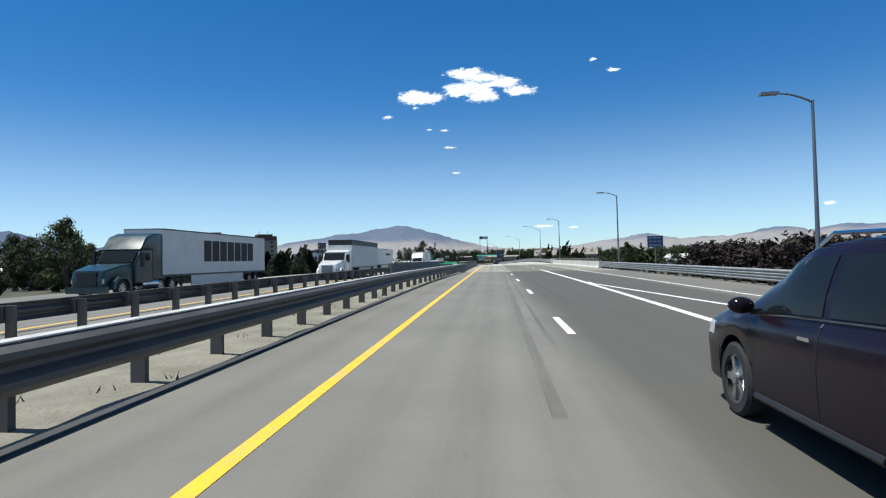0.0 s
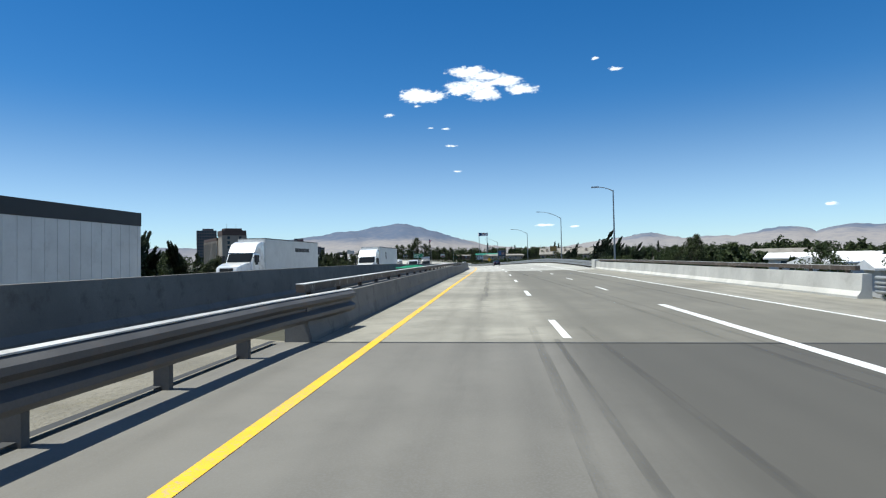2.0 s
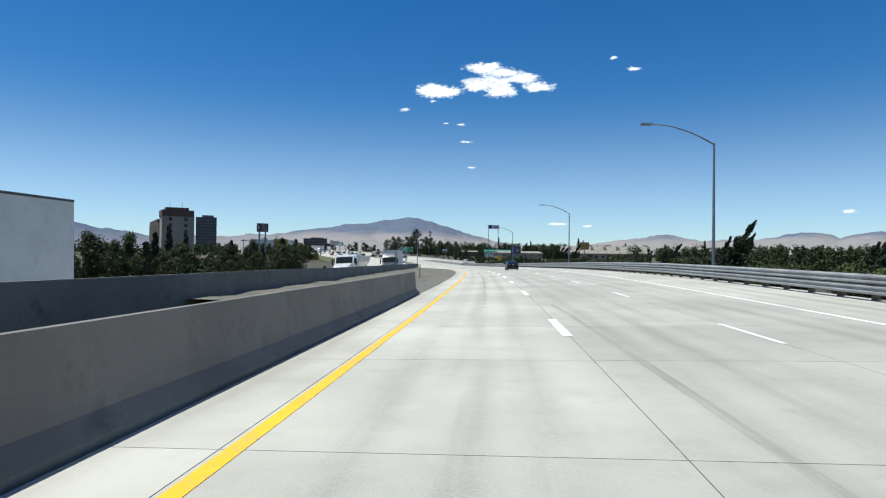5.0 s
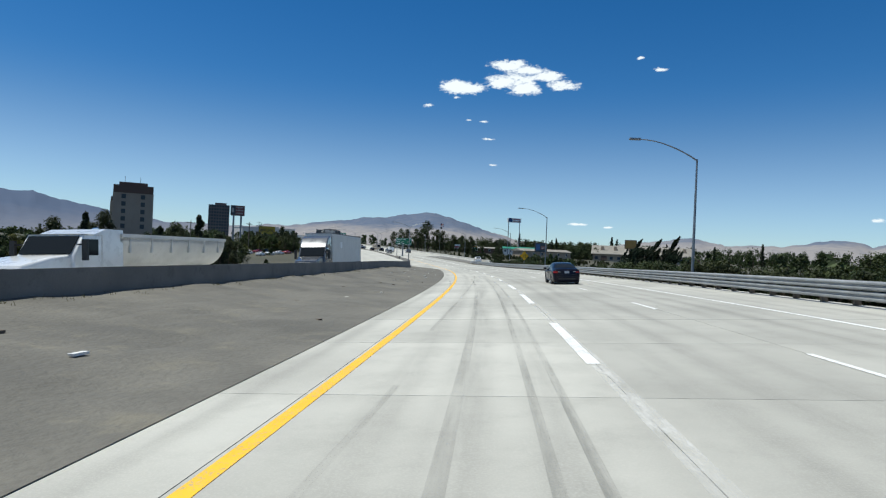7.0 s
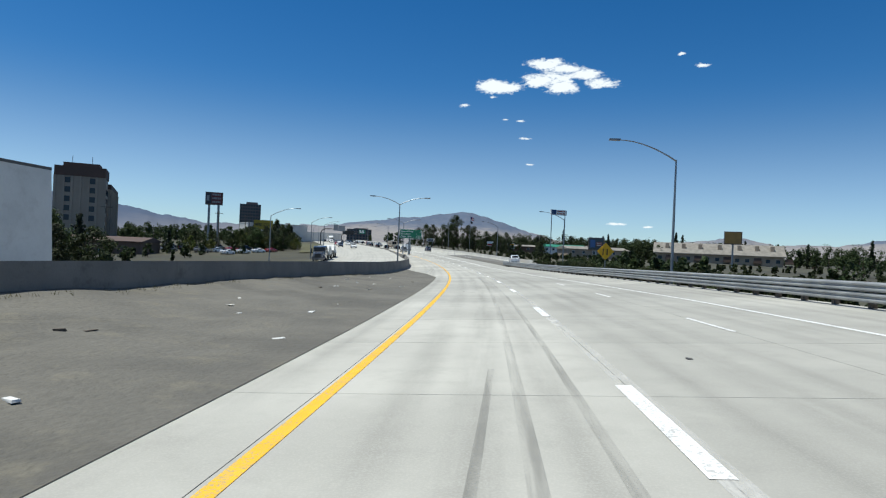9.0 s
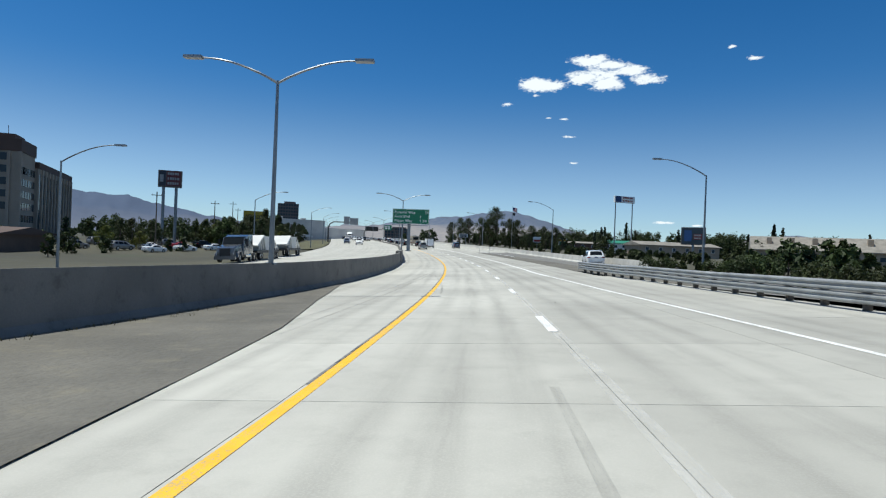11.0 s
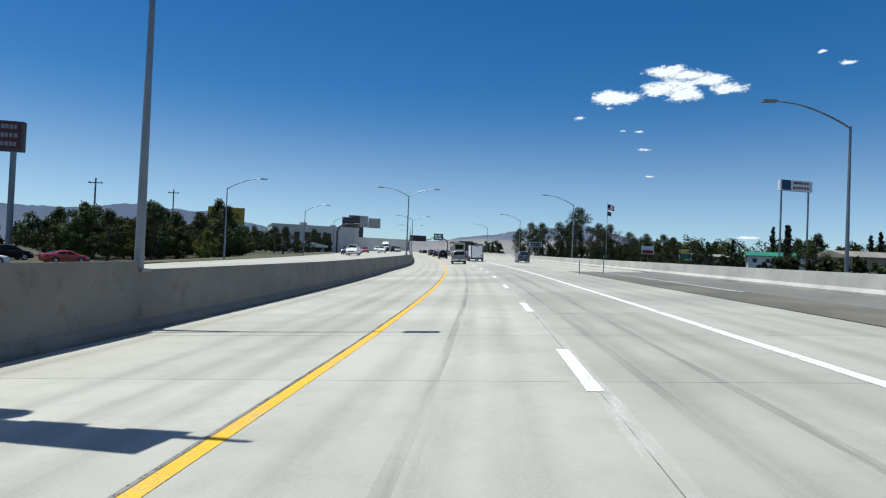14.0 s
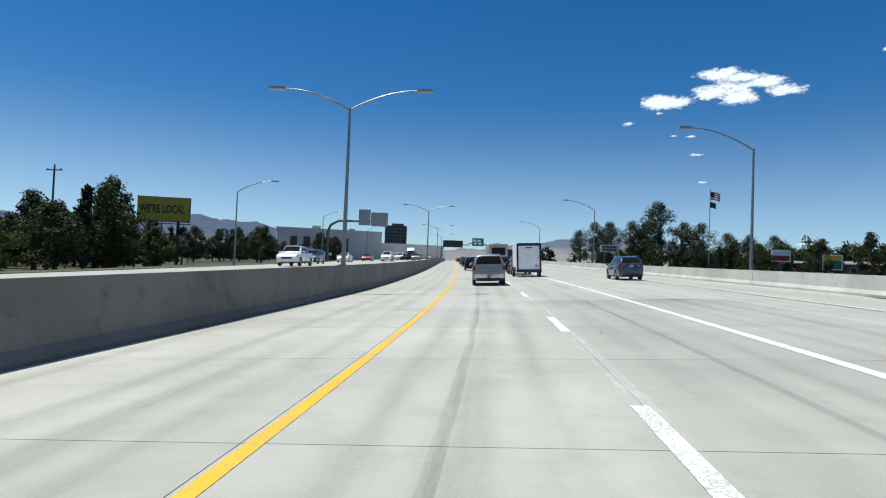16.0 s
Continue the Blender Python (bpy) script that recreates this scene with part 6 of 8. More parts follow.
def oncoming(s, lat, extra=0.0):
    return stand(s, lat, far_side(s) + extra, 180)


# on the opposite carriageway
tractor("dark teal truck tractor with a sloped nose", CAR_TEAL, oncoming(36.3, -19.7))
box_trailer("long white dry-van trailer with large dark lettering bars", oncoming(36.3, -19.7, 0.0), 16.6, words=[(-13.4, -4.6, 2.0, 3.5, 7, INK)])
tractor("white long-nosed truck tractor with a high roof", CAR_WHITE, oncoming(134.2, -14.3), True)
box_trailer("long plain white dry-van trailer with a small dark emblem", oncoming(134.2, -14.3), 16.6, words=[(-5.2, -4.4, 2.4, 3.4, 2, INK)])
box_trailer("long white trailer with a row of small dark lettering bars", oncoming(105.6, -19.6), 16.4, words=[(-12.4, -7.6, 2.9, 3.3, 9, INK)])
tractor("white truck tractor pulling a long trailer", CAR_WHITE, oncoming(105.6, -19.6))
tractor("dark grey truck tractor with a polished roof fairing", CAR_GREY, oncoming(238.6, -12.8, 0.02), True)
box_trailer("clean white dry-van trailer with a faint emblem", oncoming(238.6, -12.8, 0.02), 16.4, words=[(-4.2, -3.2, 2.7, 3.3, 1, TRAILER_DOOR)])
tractor("white truck tractor far along the road", CAR_WHITE, oncoming(612.0, -14.0))
box_trailer("white ribbed trailer far along the road", oncoming(612.0, -14.0), 16.0, ribs=18)


tractor("white day-cab truck tractor pulling a ribbed trailer", CAR_WHITE, oncoming(63.5, -14.2), True, False)
ribbed = box_trailer("ribbed grey-white bulk trailer with a dark rolled cover", oncoming(63.5, -14.2), 14.0, ribs=24)
part("cover_band", bx(-13.42, 0.62, -1.3, 1.3, 3.55, 4.12, 0.04, 2), BLACK, ribbed, "dark rolled cover along the top")


def tub_trailer(label, m):
    """A half-round white tipping tub on a low frame."""
    root = thing("dump_trailer", label, "trailer", m, "trucks on the road")
    bm = bmesh.new()
    rings = []
    for x, k in ((0.4, 0.80), (0.2, 1.0), (-8.8, 1.0), (-10.2, 1.06)):
        rings.append([bm.verts.new((x, math.cos(a) * 1.25, 2.75 + math.sin(a) * 1.55 * k * (0.92 if x < -9 else 1.0))) for a in [math.pi * (1 + i / 14) for i in range(15)]])
    for p, q in zip(rings, rings[1:]):
        for i in range(14):
            bm.faces.new((p[i], p[i + 1], q[i + 1], q[i]))
    bm.faces.new(rings[0][::-1])
    bm.faces.new(rings[-1])
    bmesh.ops.solidify(bm, geom=bm.faces[:], thickness=0.04)
    bmesh.ops.recalc_face_normals(bm, faces=bm.faces[:])
    tub = part("tub", bm, TRAILER_WHITE, root, "white half-round steel tub", smooth=True)
    for sgn in (-1, 1):
        part("top_rail", bx(-10.2, 0.4, sgn * 1.25 - 0.07, sgn * 1.25 + 0.07, 2.68, 2.84, 0.02, 1), TRAILER_WHITE, tub)
        for i in range(6):
            x = -9.3 + i * 1.8
            part("side_rib", bx(x - 0.05, x + 0.05, sgn * 1.22 - 0.06, sgn * 1.22 + 0.06, 2.0, 2.7, 0.01, 1), TRAILER_WHITE, tub)
    part("frame_rail", bx(-10.0, -0.6, -0.5, 0.5, 0.85, 1.15, 0.03, 1), BLACK, root)
    part("hoist", cyl(bmesh.new(), (-0.1, 0, 1.0), (0.3, 0, 3.1), 0.14, n=10), CHROME, root, "bright hoist ram")
    truck_wheels(root, (-9.0, -7.8), 0.98)
    part("mud_flap", bx(-9.75, -9.72, -1.15, -0.6, 0.15, 0.75), BLACK, root)
    part("mud_flap", bx(-9.75, -9.72, 0.6, 1.15, 0.15, 0.75), BLACK, root)
    return root


tractor("white bonneted truck tractor hauling a tipper", CAR_WHITE, oncoming(208.0, -15.2), True, False)
tub_trailer("white half-round tipper trailer with side ribs", oncoming(208.0, -15.2))


def hopper_trailer(label, m):
    """A low trailer with two sloped white covers on open triangular trusses."""
    root = thing("dump_trailer", label, "trailer", m, "trucks on the road")
    part("deck", bx(-5.2, 5.2, -1.2, 1.2, 0.85, 1.15, 0.04, 1), BLACK, root)
    part("tub", prism([(-1.5, 1.15), (1.5, 1.15), (2.2, 2.85), (-2.0, 2.85)], -1.2, 1.2, 0.04, 1), TRAILER_WHITE, root, "white steel tub")
    part("slope_panel", prism([(1.9, 2.9), (2.1, 3.0), (5.1, 1.75), (5.0, 1.6)], -1.2, 1.2, 0.02, 1), TRAILER_WHITE, root)
    for sgn in (-1, 1):
        for p, q in (((2.2, 2.8), (4.9, 1.6)), ((2.4, 1.2), (2.9, 2.5)), ((2.9, 2.5), (3.4, 1.2)), ((3.4, 1.2), (3.9, 2.05)), ((3.9, 2.05), (4.4, 1.2)), ((-2.0, 2.8), (-5.0, 1.25)), ((-2.2, 1.2), (-2.8, 2.35)), ((-2.8, 2.35), (-3.4, 1.2)), ((-3.4, 1.2), (-3.9, 1.8)), ((-3.9, 1.8), (-4.4, 1.2))):
            part("truss_strut", cyl(bmesh.new(), (p[0], sgn * 1.15, p[1]), (q[0], sgn * 1.15, q[1]), 0.06, n=6), TRAILER_WHITE, root)
        part("fender", bx(-4.9, -2.4, min(sgn * 0.8, sgn * 1.25), max(sgn * 0.8, sgn * 1.25), 1.16, 1.2), BLACK, root)
    truck_wheels(root, (-4.4, -3.1, 3.6), 1.0)
    return root


hopper_trailer("white bottom-dump trailer with sloped covers and trusses", oncoming(368.0, -23.0))
tractor("dark truck tractor with an open frame", CAR_GREY, oncoming(361.0, -23.0), False, False)
hopper_trailer("second white bottom-dump trailer with trusses", oncoming(383.5, -23.0))

# on the near side
suv("dark plum family car in the next lane, clean and glossy", CAR_PLUM, stand(4.85, 5.45))
sedan("black four-door saloon in the outer lane", CAR_NAVY, stand(224.3, 7.5))
big_suv("silver-beige large estate truck with a dark rear window", CAR_SILVER, stand(455.6, 2.3))
suv("white crossover on the slip road", CAR_WHITE, stand(356.5, 15.9, 0.0, -7))
suv("blue-grey compact crossover on the outer lane", CAR_BLUE, stand(463.5, 12.9, 0.0, -2))
suv("black crossover further along the inner lane", CAR_BLACK, stand(497.0, 1.9))
sedan("dark saloon far along the inner lane", CAR_NAVY, stand(525.0, 1.9))
suv("dark crossover behind the touring coach", CAR_BLACK, stand(489.0, 5.2))
far_protos = [sedan("dark saloon in the far traffic", CAR_BLACK, stand(548, 1.9)), suv("white crossover in the far traffic", CAR_WHITE, stand(556, 5.4)), sedan("silver saloon in the far traffic", CAR_SILVER, stand(540, 5.5))]
traffic = random.Random(61)
for i in range(9):
    copy_thing(far_protos[i % 3], stand(566 + i * 15 + traffic.uniform(0, 6), (1.9, 5.4, 9.0)[traffic.randrange(3)]))
for i in range(11):
    s_ = 520 + i * 17 + traffic.uniform(0, 8)
    copy_thing(far_protos[(i + 1) % 3], oncoming(s_, (-8.4, -12.2, -16.0)[traffic.randrange(3)]))
pickup("white pickup truck on the opposite lanes", CAR_WHITE, oncoming(471, -14.6))


def cargo_trailer(m):
    """An enclosed cargo trailer seen from behind: white box in a black frame with a ramp door."""
    root = thing("cargo_trailer", "white enclosed cargo trailer with a black rear frame", "trailer", m)
    part("box", bx(-2.3, 2.3, -1.0, 1.0, 0.55, 2.75, 0.06, 3), TRAILER_DOOR, root)
    part("nose", prism([(2.25, 0.55), (2.9, 0.7), (2.9, 2.4), (2.25, 2.74)], -0.85, 0.85, 0.08, 2), TRAILER_DOOR, root)
    f = bmesh.new()
    for x0, x1, z0, z1 in ((-1.04, -0.9, 0.5, 2.82), (0.9, 1.04, 0.5, 2.82)):
        box(f, -2.42, -2.28, x0, x1, z0, z1)
    part("rear_frame", f, BLACK, root, "black corner posts")
    part("rear_header", bx(-2.42, -2.28, -0.9, 0.9, 2.64, 2.86, 0.03, 2), BLACK, root)
    part("rear_sill", bx(-2.44, -2.26, -1.06, 1.06, 0.36, 0.6, 0.03, 2), BLACK, root)
    d = part("ramp_door", bx(-2.37, -2.305, -0.885, 0.885, 0.63, 2.62, 0.015, 1), TRAILER_DOOR, root, "pale ramp door")
    part("door_badge", bx(-2.378, -2.371, -0.28, 0.28, 2.42, 2.5), INK, d)
    for y in (-0.82, 0.7):
        part("latch", bx(-2.40, -2.371, y, y + 0.12, 1.55, 1.62, 0.006, 1), STEEL, d)
    part("plate", bx(-2.38, -2.371, -0.78, -0.5, 0.85, 1.0), PLATE, d, "pale plate bar")
    part("roof_vent", bx(-0.4, 0.1, -0.25, 0.25, 2.75, 2.93, 0.05, 2), PLASTIC_WHITE, root)
    for sgn in (-1, 1):
        part("tail_light", bx(-2.46, -2.43, sgn * 0.97 - 0.05, sgn * 0.97 + 0.05, 0.75, 0.9), TAIL_RED, root, "red tail light")
        part("fender", prism([(-0.9, 0.45), (-0.7, 0.85), (0.7, 0.85), (0.9, 0.45), (0.84, 0.45), (0.65, 0.79), (-0.65, 0.79), (-0.84, 0.45)], min(sgn * 1.0, sgn * 1.24), max(sgn * 1.0, sgn * 1.24), 0.01, 1), BLACK, root)
        for x in (-0.4, 0.4):
            add_wheel(root, x, sgn * 1.12, 0.34, 0.2, 6)
    part("drawbar", prism([(2.8, 0.5), (4.1, 0.42), (4.1, 0.52), (2.8, 0.62)], -0.08, 0.08), BLACK, root)
    return root


cargo_trailer(stand(470.6, 6.2))
pickup("dark grey pickup towing the cargo trailer", CAR_GREY, stand(477.6, 6.2))


def motorhome(m):
    root = thing("motorhome", "tan and brown touring motorhome coach", "motorhome", m)
    b = part("body", bx(-5.2, 5.2, -1.25, 1.25, 0.5, 3.35, 0.16, 3), paint("motorhome_tan", (0.42, 0.36, 0.28), 0.4, var=0.08), root, smooth=True)
    part("skirt_stripe", bx(-5.0, 5.0, -1.262, 1.262, 0.75, 1.25, 0.01, 1), WALL_BROWN, b)
    part("rear_window", bx(-5.215, -5.19, -0.9, 0.9, 1.9, 2.9, 0.01, 1), GLASS, b, "dark rear window")
    part("windscreen", bx(5.19, 5.215, -1.1, 1.1, 1.6, 2.9, 0.01, 1), GLASS, b, "wide dark windscreen")
    for sgn in (-1, 1):
        for x in (-4.0, -2.0, 0.2, 2.6):
            part("side_window", bx(x, x + 1.3, sgn * 1.255 - 0.01, sgn * 1.255 + 0.01, 1.9, 2.7, 0.008, 1), GLASS, b, "dark side window")
        part("tail_light", bx(-5.23, -5.19, sgn * 1.05 - 0.08, sgn * 1.05 + 0.08, 0.95, 1.3), TAIL_RED, b, "red tail light")
    part("roof_unit", bx(-2.2, -1.1, -0.4, 0.4, 3.34, 3.62, 0.08, 2), PLASTIC_WHITE, root)
    part("roof_unit", bx(1.4, 2.5, -0.4, 0.4, 3.34, 3.62, 0.08, 2), PLASTIC_WHITE, root)
    truck_wheels(root, (-2.8, 3.4), 1.05, 0.48)


motorhome(stand(503.5, 5.6))

# scattered traffic further along both sides
rng = random.Random(5)
far_cars = [("red saloon on the opposite lanes", sedan, CAR_RED, oncoming(532.0, -17.0)),
            ("white saloon on the opposite lanes", sedan, CAR_WHITE, oncoming(510.0, -17.4)), ("dark blue crossover on the opposite lanes", suv, CAR_BLUE, oncoming(492.0, -18.0)),
            ("dark crossover on the opposite lanes", suv, CAR_BLACK, oncoming(545.0, -9.6)), ("white crossover on the opposite lanes", suv, CAR_WHITE, oncoming(560.0, -13.2)),
            ("grey saloon on the opposite lanes", sedan, CAR_GREY, oncoming(582.0, -9.8)), ("silver saloon on the opposite lanes", sedan, CAR_SILVER, oncoming(600.0, -13.0)),
            ("dark saloon on the opposite lanes", sedan, CAR_BLACK, oncoming(625.0, -17.0)), ("white saloon far down the opposite lanes", sedan, CAR_WHITE, oncoming(650.0, -9.8)),
            ("dark crossover far along the main lanes", suv, CAR_GREY, stand(560.0, 1.9)), ("red crossover far along the main lanes", suv, CAR_RED, stand(590.0, 5.5)),
            ("dark saloon far along the main lanes", sedan, CAR_BLACK, stand(620.0, 2.0)), ("silver saloon far along the main lanes", sedan, CAR_SILVER, stand(640.0, 5.5))]
for label, kind_of, mat, m in far_cars:
    kind_of(label, mat, m)

# ---- trees ----
def leaf_cloud(rng, blobs, per, size, squash=1.0, droop=0.0):
    """Small leaf quads gathered round clump centres (x, y, z, radius)."""
    verts, faces = [], []
    for x, y, z, r in blobs:
        for _ in range(per):
            while True:
                d = Vector((rng.uniform(-1, 1), rng.uniform(-1, 1), rng.uniform(-1, 1)))
                if 0.15 < d.length < 1:
                    break
            c = Vector((x, y, z)) + Vector((d.x, d.y, d.z * squash)) * r * (0.75 + 0.45 * rng.random())
            n = (d.normalized() + Vector((rng.uniform(-1, 1), rng.uniform(-1, 1), rng.uniform(-0.4, 1))) * 0.9).normalized()
            a = n.orthogonal().normalized()
            b = n.cross(a)
            t = rng.uniform(0, 6.28)
            a, b = a * math.cos(t) + b * math.sin(t), b * math.cos(t) - a * math.sin(t)
            s = size * rng.uniform(0.6, 1.4)
            o = len(verts)
            verts += [c - a * s, c - b * s * 0.55 + n * s * 0.15, c + a * s, c + b * s * 0.55 + n * s * 0.15]
            faces.append((o, o + 1, o + 2, o + 3))
    return verts, faces


def crown_mesh(verts, faces, mat):
    me = bpy.data.meshes.new("crown")
    me.from_pydata(verts, [], faces)
    me.materials.append(mat)
    return me


def broad_tree(label, h, spread, mat, seed, per=120, n=34, lean=0.0, low=0.13):
    rng = random.Random(seed)
    root = thing("tree", label, "tree", group="trees")
    bm = tube(bmesh.new(), [(0, 0, -0.6), (0, 0, h * 0.12), (lean * 0.3, 0.1, h * 0.4), (lean * 0.7, 0, h * 0.8)], [h * 0.035, h * 0.028, h * 0.02, h * 0.006], 8)
    blobs = []
    for i in range(n):
        t = low + (1 - low) * (i + rng.random()) / n
        w = spread * math.sin(min(1, (t - low) / (1 - low) * 0.88 + 0.16) * math.pi) ** 0.7
        a = rng.uniform(0, 6.28)
        q = math.sqrt(rng.random()) * w
        x, y, z = math.cos(a) * q + lean * t, math.sin(a) * q, h * t
        blobs.append((x, y, z, spread * rng.uniform(0.2, 0.42)))
        if i % 2 == 0:
            z0 = max(h * 0.12, z - q * 0.9)
            tube(bm, [(lean * z0 / h * 0.7, 0, z0 * 0.9), (x * 0.55, y * 0.55, (z0 + z) / 2), (x, y, z)], [h * 0.010, h * 0.006, h * 0.002], 5)
    part("trunk", bm, BARK, root, smooth=True)
    v, f = leaf_cloud(rng, blobs, per, 0.034 * h ** 0.5 + 0.075, 0.85)
    part("crown", crown_mesh(v, f, mat), None, root)
    return root


def conifer(label, h, spread, mat, seed, wind=0.0, per=30, tiers=26):
    """A pointed tree whose boughs may all stream to one side, each bough a plume of its own."""
    rng = random.Random(seed)
    root = thing("conifer_tree", label, "tree", group="trees")
    bm = tube(bmesh.new(), [(0, 0, -0.6), (wind * 0.2, 0, h * 0.5), (wind * 0.5, 0, h * 0.98)], [h * 0.028, h * 0.016, h * 0.003], 8)
    blobs = []
    for i in range(tiers):
        t = 0.08 + 0.88 * i / tiers
        w = spread * (1 - t) ** 0.7 * rng.uniform(0.6, 1.2) + 0.1
        for k in range(3):
            a = rng.uniform(0, 6.28)
            q = w * rng.uniform(0.5, 1.0)
            base = Vector((wind * 0.4 * t, 0, h * t))
            tip = Vector((math.cos(a) * q + wind * (0.6 * t + q * 0.45), math.sin(a) * q, h * t + q * (0.25 + abs(wind) * 0.55)))
            for u in (0.35, 0.65, 0.9, 1.05):
                p = base.lerp(tip, u)
                blobs.append((p.x, p.y, p.z, (0.05 * h) * (1.15 - 0.6 * u) * (1.2 - 0.6 * t)))
            tube(bm, [base, tip], [h * 0.005, h * 0.002], 4)
    part("trunk", bm, BARK, root, smooth=True)
    v, f = leaf_cloud(rng, blobs, max(4, per // 4), 0.1 + 0.008 * h, 1.2)
    part("crown", crown_mesh(v, f, mat), None, root)
    return root


def blown_tree(label, h, seed, plumes=9):
    """A dark juniper bent by the wind: a low dense body from which pointed plumes stream up and to one side."""
    rng = random.Random(seed)
    root = thing("conifer_tree", label, "tree", group="trees")
    bm = tube(bmesh.new(), [(0, 0, -0.6), (0.1, 0, h * 0.25), (0.5, 0, h * 0.55)], [h * 0.035, h * 0.026, h * 0.012], 8)
    body = [(rng.uniform(-1.3, 1.5), rng.uniform(-1.3, 1.3), h * rng.uniform(0.04, 0.42), h * rng.uniform(0.08, 0.14)) for _ in range(34)]
    verts, faces = leaf_cloud(rng, body, 42, 0.14, 1.0)
    for i in range(plumes):
        u = i / (plumes - 1)
        base = Vector((rng.uniform(-0.8, 0.7), rng.uniform(-0.9, 0.9), h * rng.uniform(0.18, 0.42)))
        size = h * (0.60 if i == 0 else 0.48 if i < 3 else rng.uniform(0.24, 0.42))
        aim = Vector((rng.uniform(0.6, 1.25), rng.uniform(-0.3, 0.3), rng.uniform(0.65, 1.0))).normalized()
        if i == 0:
            aim = Vector((0.95, 0.0, 0.85)).normalized()
        bend = Vector((-0.05, 0, 0.2)) * size
        tip = base + aim * size + bend
        mid = base + aim * size * 0.5
        tube(bm, [Vector((0.1, 0, h * 0.12)), base, mid, tip], [h * 0.012, h * 0.010, h * 0.006, 0.006], 5)
        side = aim.orthogonal().normalized()
        other = aim.cross(side)
        for _ in range(int(280 * size)):
            k = rng.random() ** 0.85
            c = base + aim * size * k + bend * k * k
            wide = size * 0.23 * (1 - k) ** 0.65 * (0.55 + 0.45 * math.sin(k * 17 + i * 2)) * math.sqrt(rng.random()) + 0.015
            a = rng.uniform(0, 6.28)
            c = c + (side * math.cos(a) + other * math.sin(a)) * wide
            n = (aim * 1.0 + (side * math.cos(a) + other * math.sin(a)) * rng.uniform(0.1, 0.7)).normalized()
            q = n.orthogonal().normalized()
            r = rng.uniform(0, 6.28)
            q = q * math.cos(r) + n.cross(q) * math.sin(r)
            ln, wd = rng.uniform(0.12, 0.26), rng.uniform(0.04, 0.075)
            o = len(verts)
            verts += [c - n * ln, c - q * wd, c + n * ln * 1.3, c + q * wd]
            faces.append((o, o + 1, o + 2, o + 3))
    part("trunk", bm, BARK, root, smooth=True)
    part("crown", crown_mesh(verts, faces, LEAF_PINE), None, root)
    return root


def bush(label, h, spread, mat, seed):
    rng = random.Random(seed)
    root = thing("bush", label, "bush", group="bushes")
    bm = bmesh.new()
    blobs = []
    for i in range(22):
        a, q = rng.uniform(0, 6.28), math.sqrt(rng.random()) * spread
        x, y, z = math.cos(a) * q, math.sin(a) * q, h * rng.uniform(0.15, 0.9) * (1 - 0.4 * q / spread)
        blobs.append((x, y, z, spread * 0.28))
        tube(bm, [(0.05 * x, 0.05 * y, -0.3), (x * 0.6, y * 0.6, z * 0.7), (x, y, z)], [0.05, 0.03, 0.01], 5)
    part("stem", bm, BARK, root)
    v, f = leaf_cloud(rng, blobs, 95, 0.105, 0.9)
    part("crown", crown_mesh(v, f, mat), None, root)
    return root


KINDS = {
    "oak": broad_tree("dark green broadleaf tree with a rounded crown", 8.0, 3.4, LEAF_DARK, 1),
    "elm": broad_tree("dark green tree with a loose uneven crown", 9.0, 3.0, LEAF_DARK, 2, lean=0.6),
    "ash": broad_tree("mid-green tree with an open crown", 7.0, 2.8, LEAF_MID, 3),
    "locust": broad_tree("yellow-green tree with a soft crown", 7.0, 3.0, LEAF_YELLOW, 4),
    "cottonwood": broad_tree("tall dark cottonwood with a broad heavy crown", 16.0, 6.0, LEAF_DARK, 5, per=150, n=46, lean=1.2),
    "poplar": broad_tree("tall narrow dark green tree", 11.0, 1.5, LEAF_DARK, 6, low=0.12),
    "blown": blown_tree("wind-swept dark juniper with upturned pointed boughs", 7.5, 7, 12),
    "blown2": blown_tree("ragged wind-swept dark juniper tree", 6.6, 8, 15),
    "pine": conifer("dark green pointed pine tree", 9.0, 2.0, LEAF_PINE, 9),
    "spruce": conifer("slim dark green cypress tree", 10.0, 1.0, LEAF_PINE, 10),
    "sparse": broad_tree("thin-leaved shrubby tree with bare twigs showing", 7.5, 3.0, LEAF_MID, 12, per=40, n=30),
    "shrub": bush("dense dark green roadside shrub", 2.6, 2.0, LEAF_DARK, 13),
    "sage": bush("dull green scrub bush", 1.8, 1.6, LEAF_MID, 14),
}
used = set()


def open_ground(x, y):
    """Lawns and car parks kept clear: before the flats, and before the shops beyond the slip road."""
    u = (y - 236) / 285
    if 0.05 < u < 1.0 and 22 + 50 * u < x < 22 + 118 * u:
        return True
    return 430 < y < 556 and -6 < x - (590 - y) * 0.33 < 48


def plant(kind, x, y, scale=1.0, turn=None, rng=random.Random(21), z=None):
    if open_ground(x, y):
        return
    zz = ground_z(x, y) - 0.05 if z is None else z
    a = rng.uniform(0, 360) if turn is None else turn
    k = scale * rng.uniform(0.88, 1.12)
    m = pose(x, y, zz, 0, 0, a)
    if kind not in used:
        used.add(kind)
        KINDS[kind].matrix_basis = m @ Matrix.Diagonal((k, k, k, 1))
        return
    ob = copy_thing(KINDS[kind], m)
    ob.scale = (k * rng.uniform(0.92, 1.08), k, k * rng.uniform(0.9, 1.12))


def plant_road(kind, s, lat, scale=1.0, turn=None):
    p = R(s, lat)
    plant(kind, p.x, p.y, scale, turn)


prg = random.Random(31)
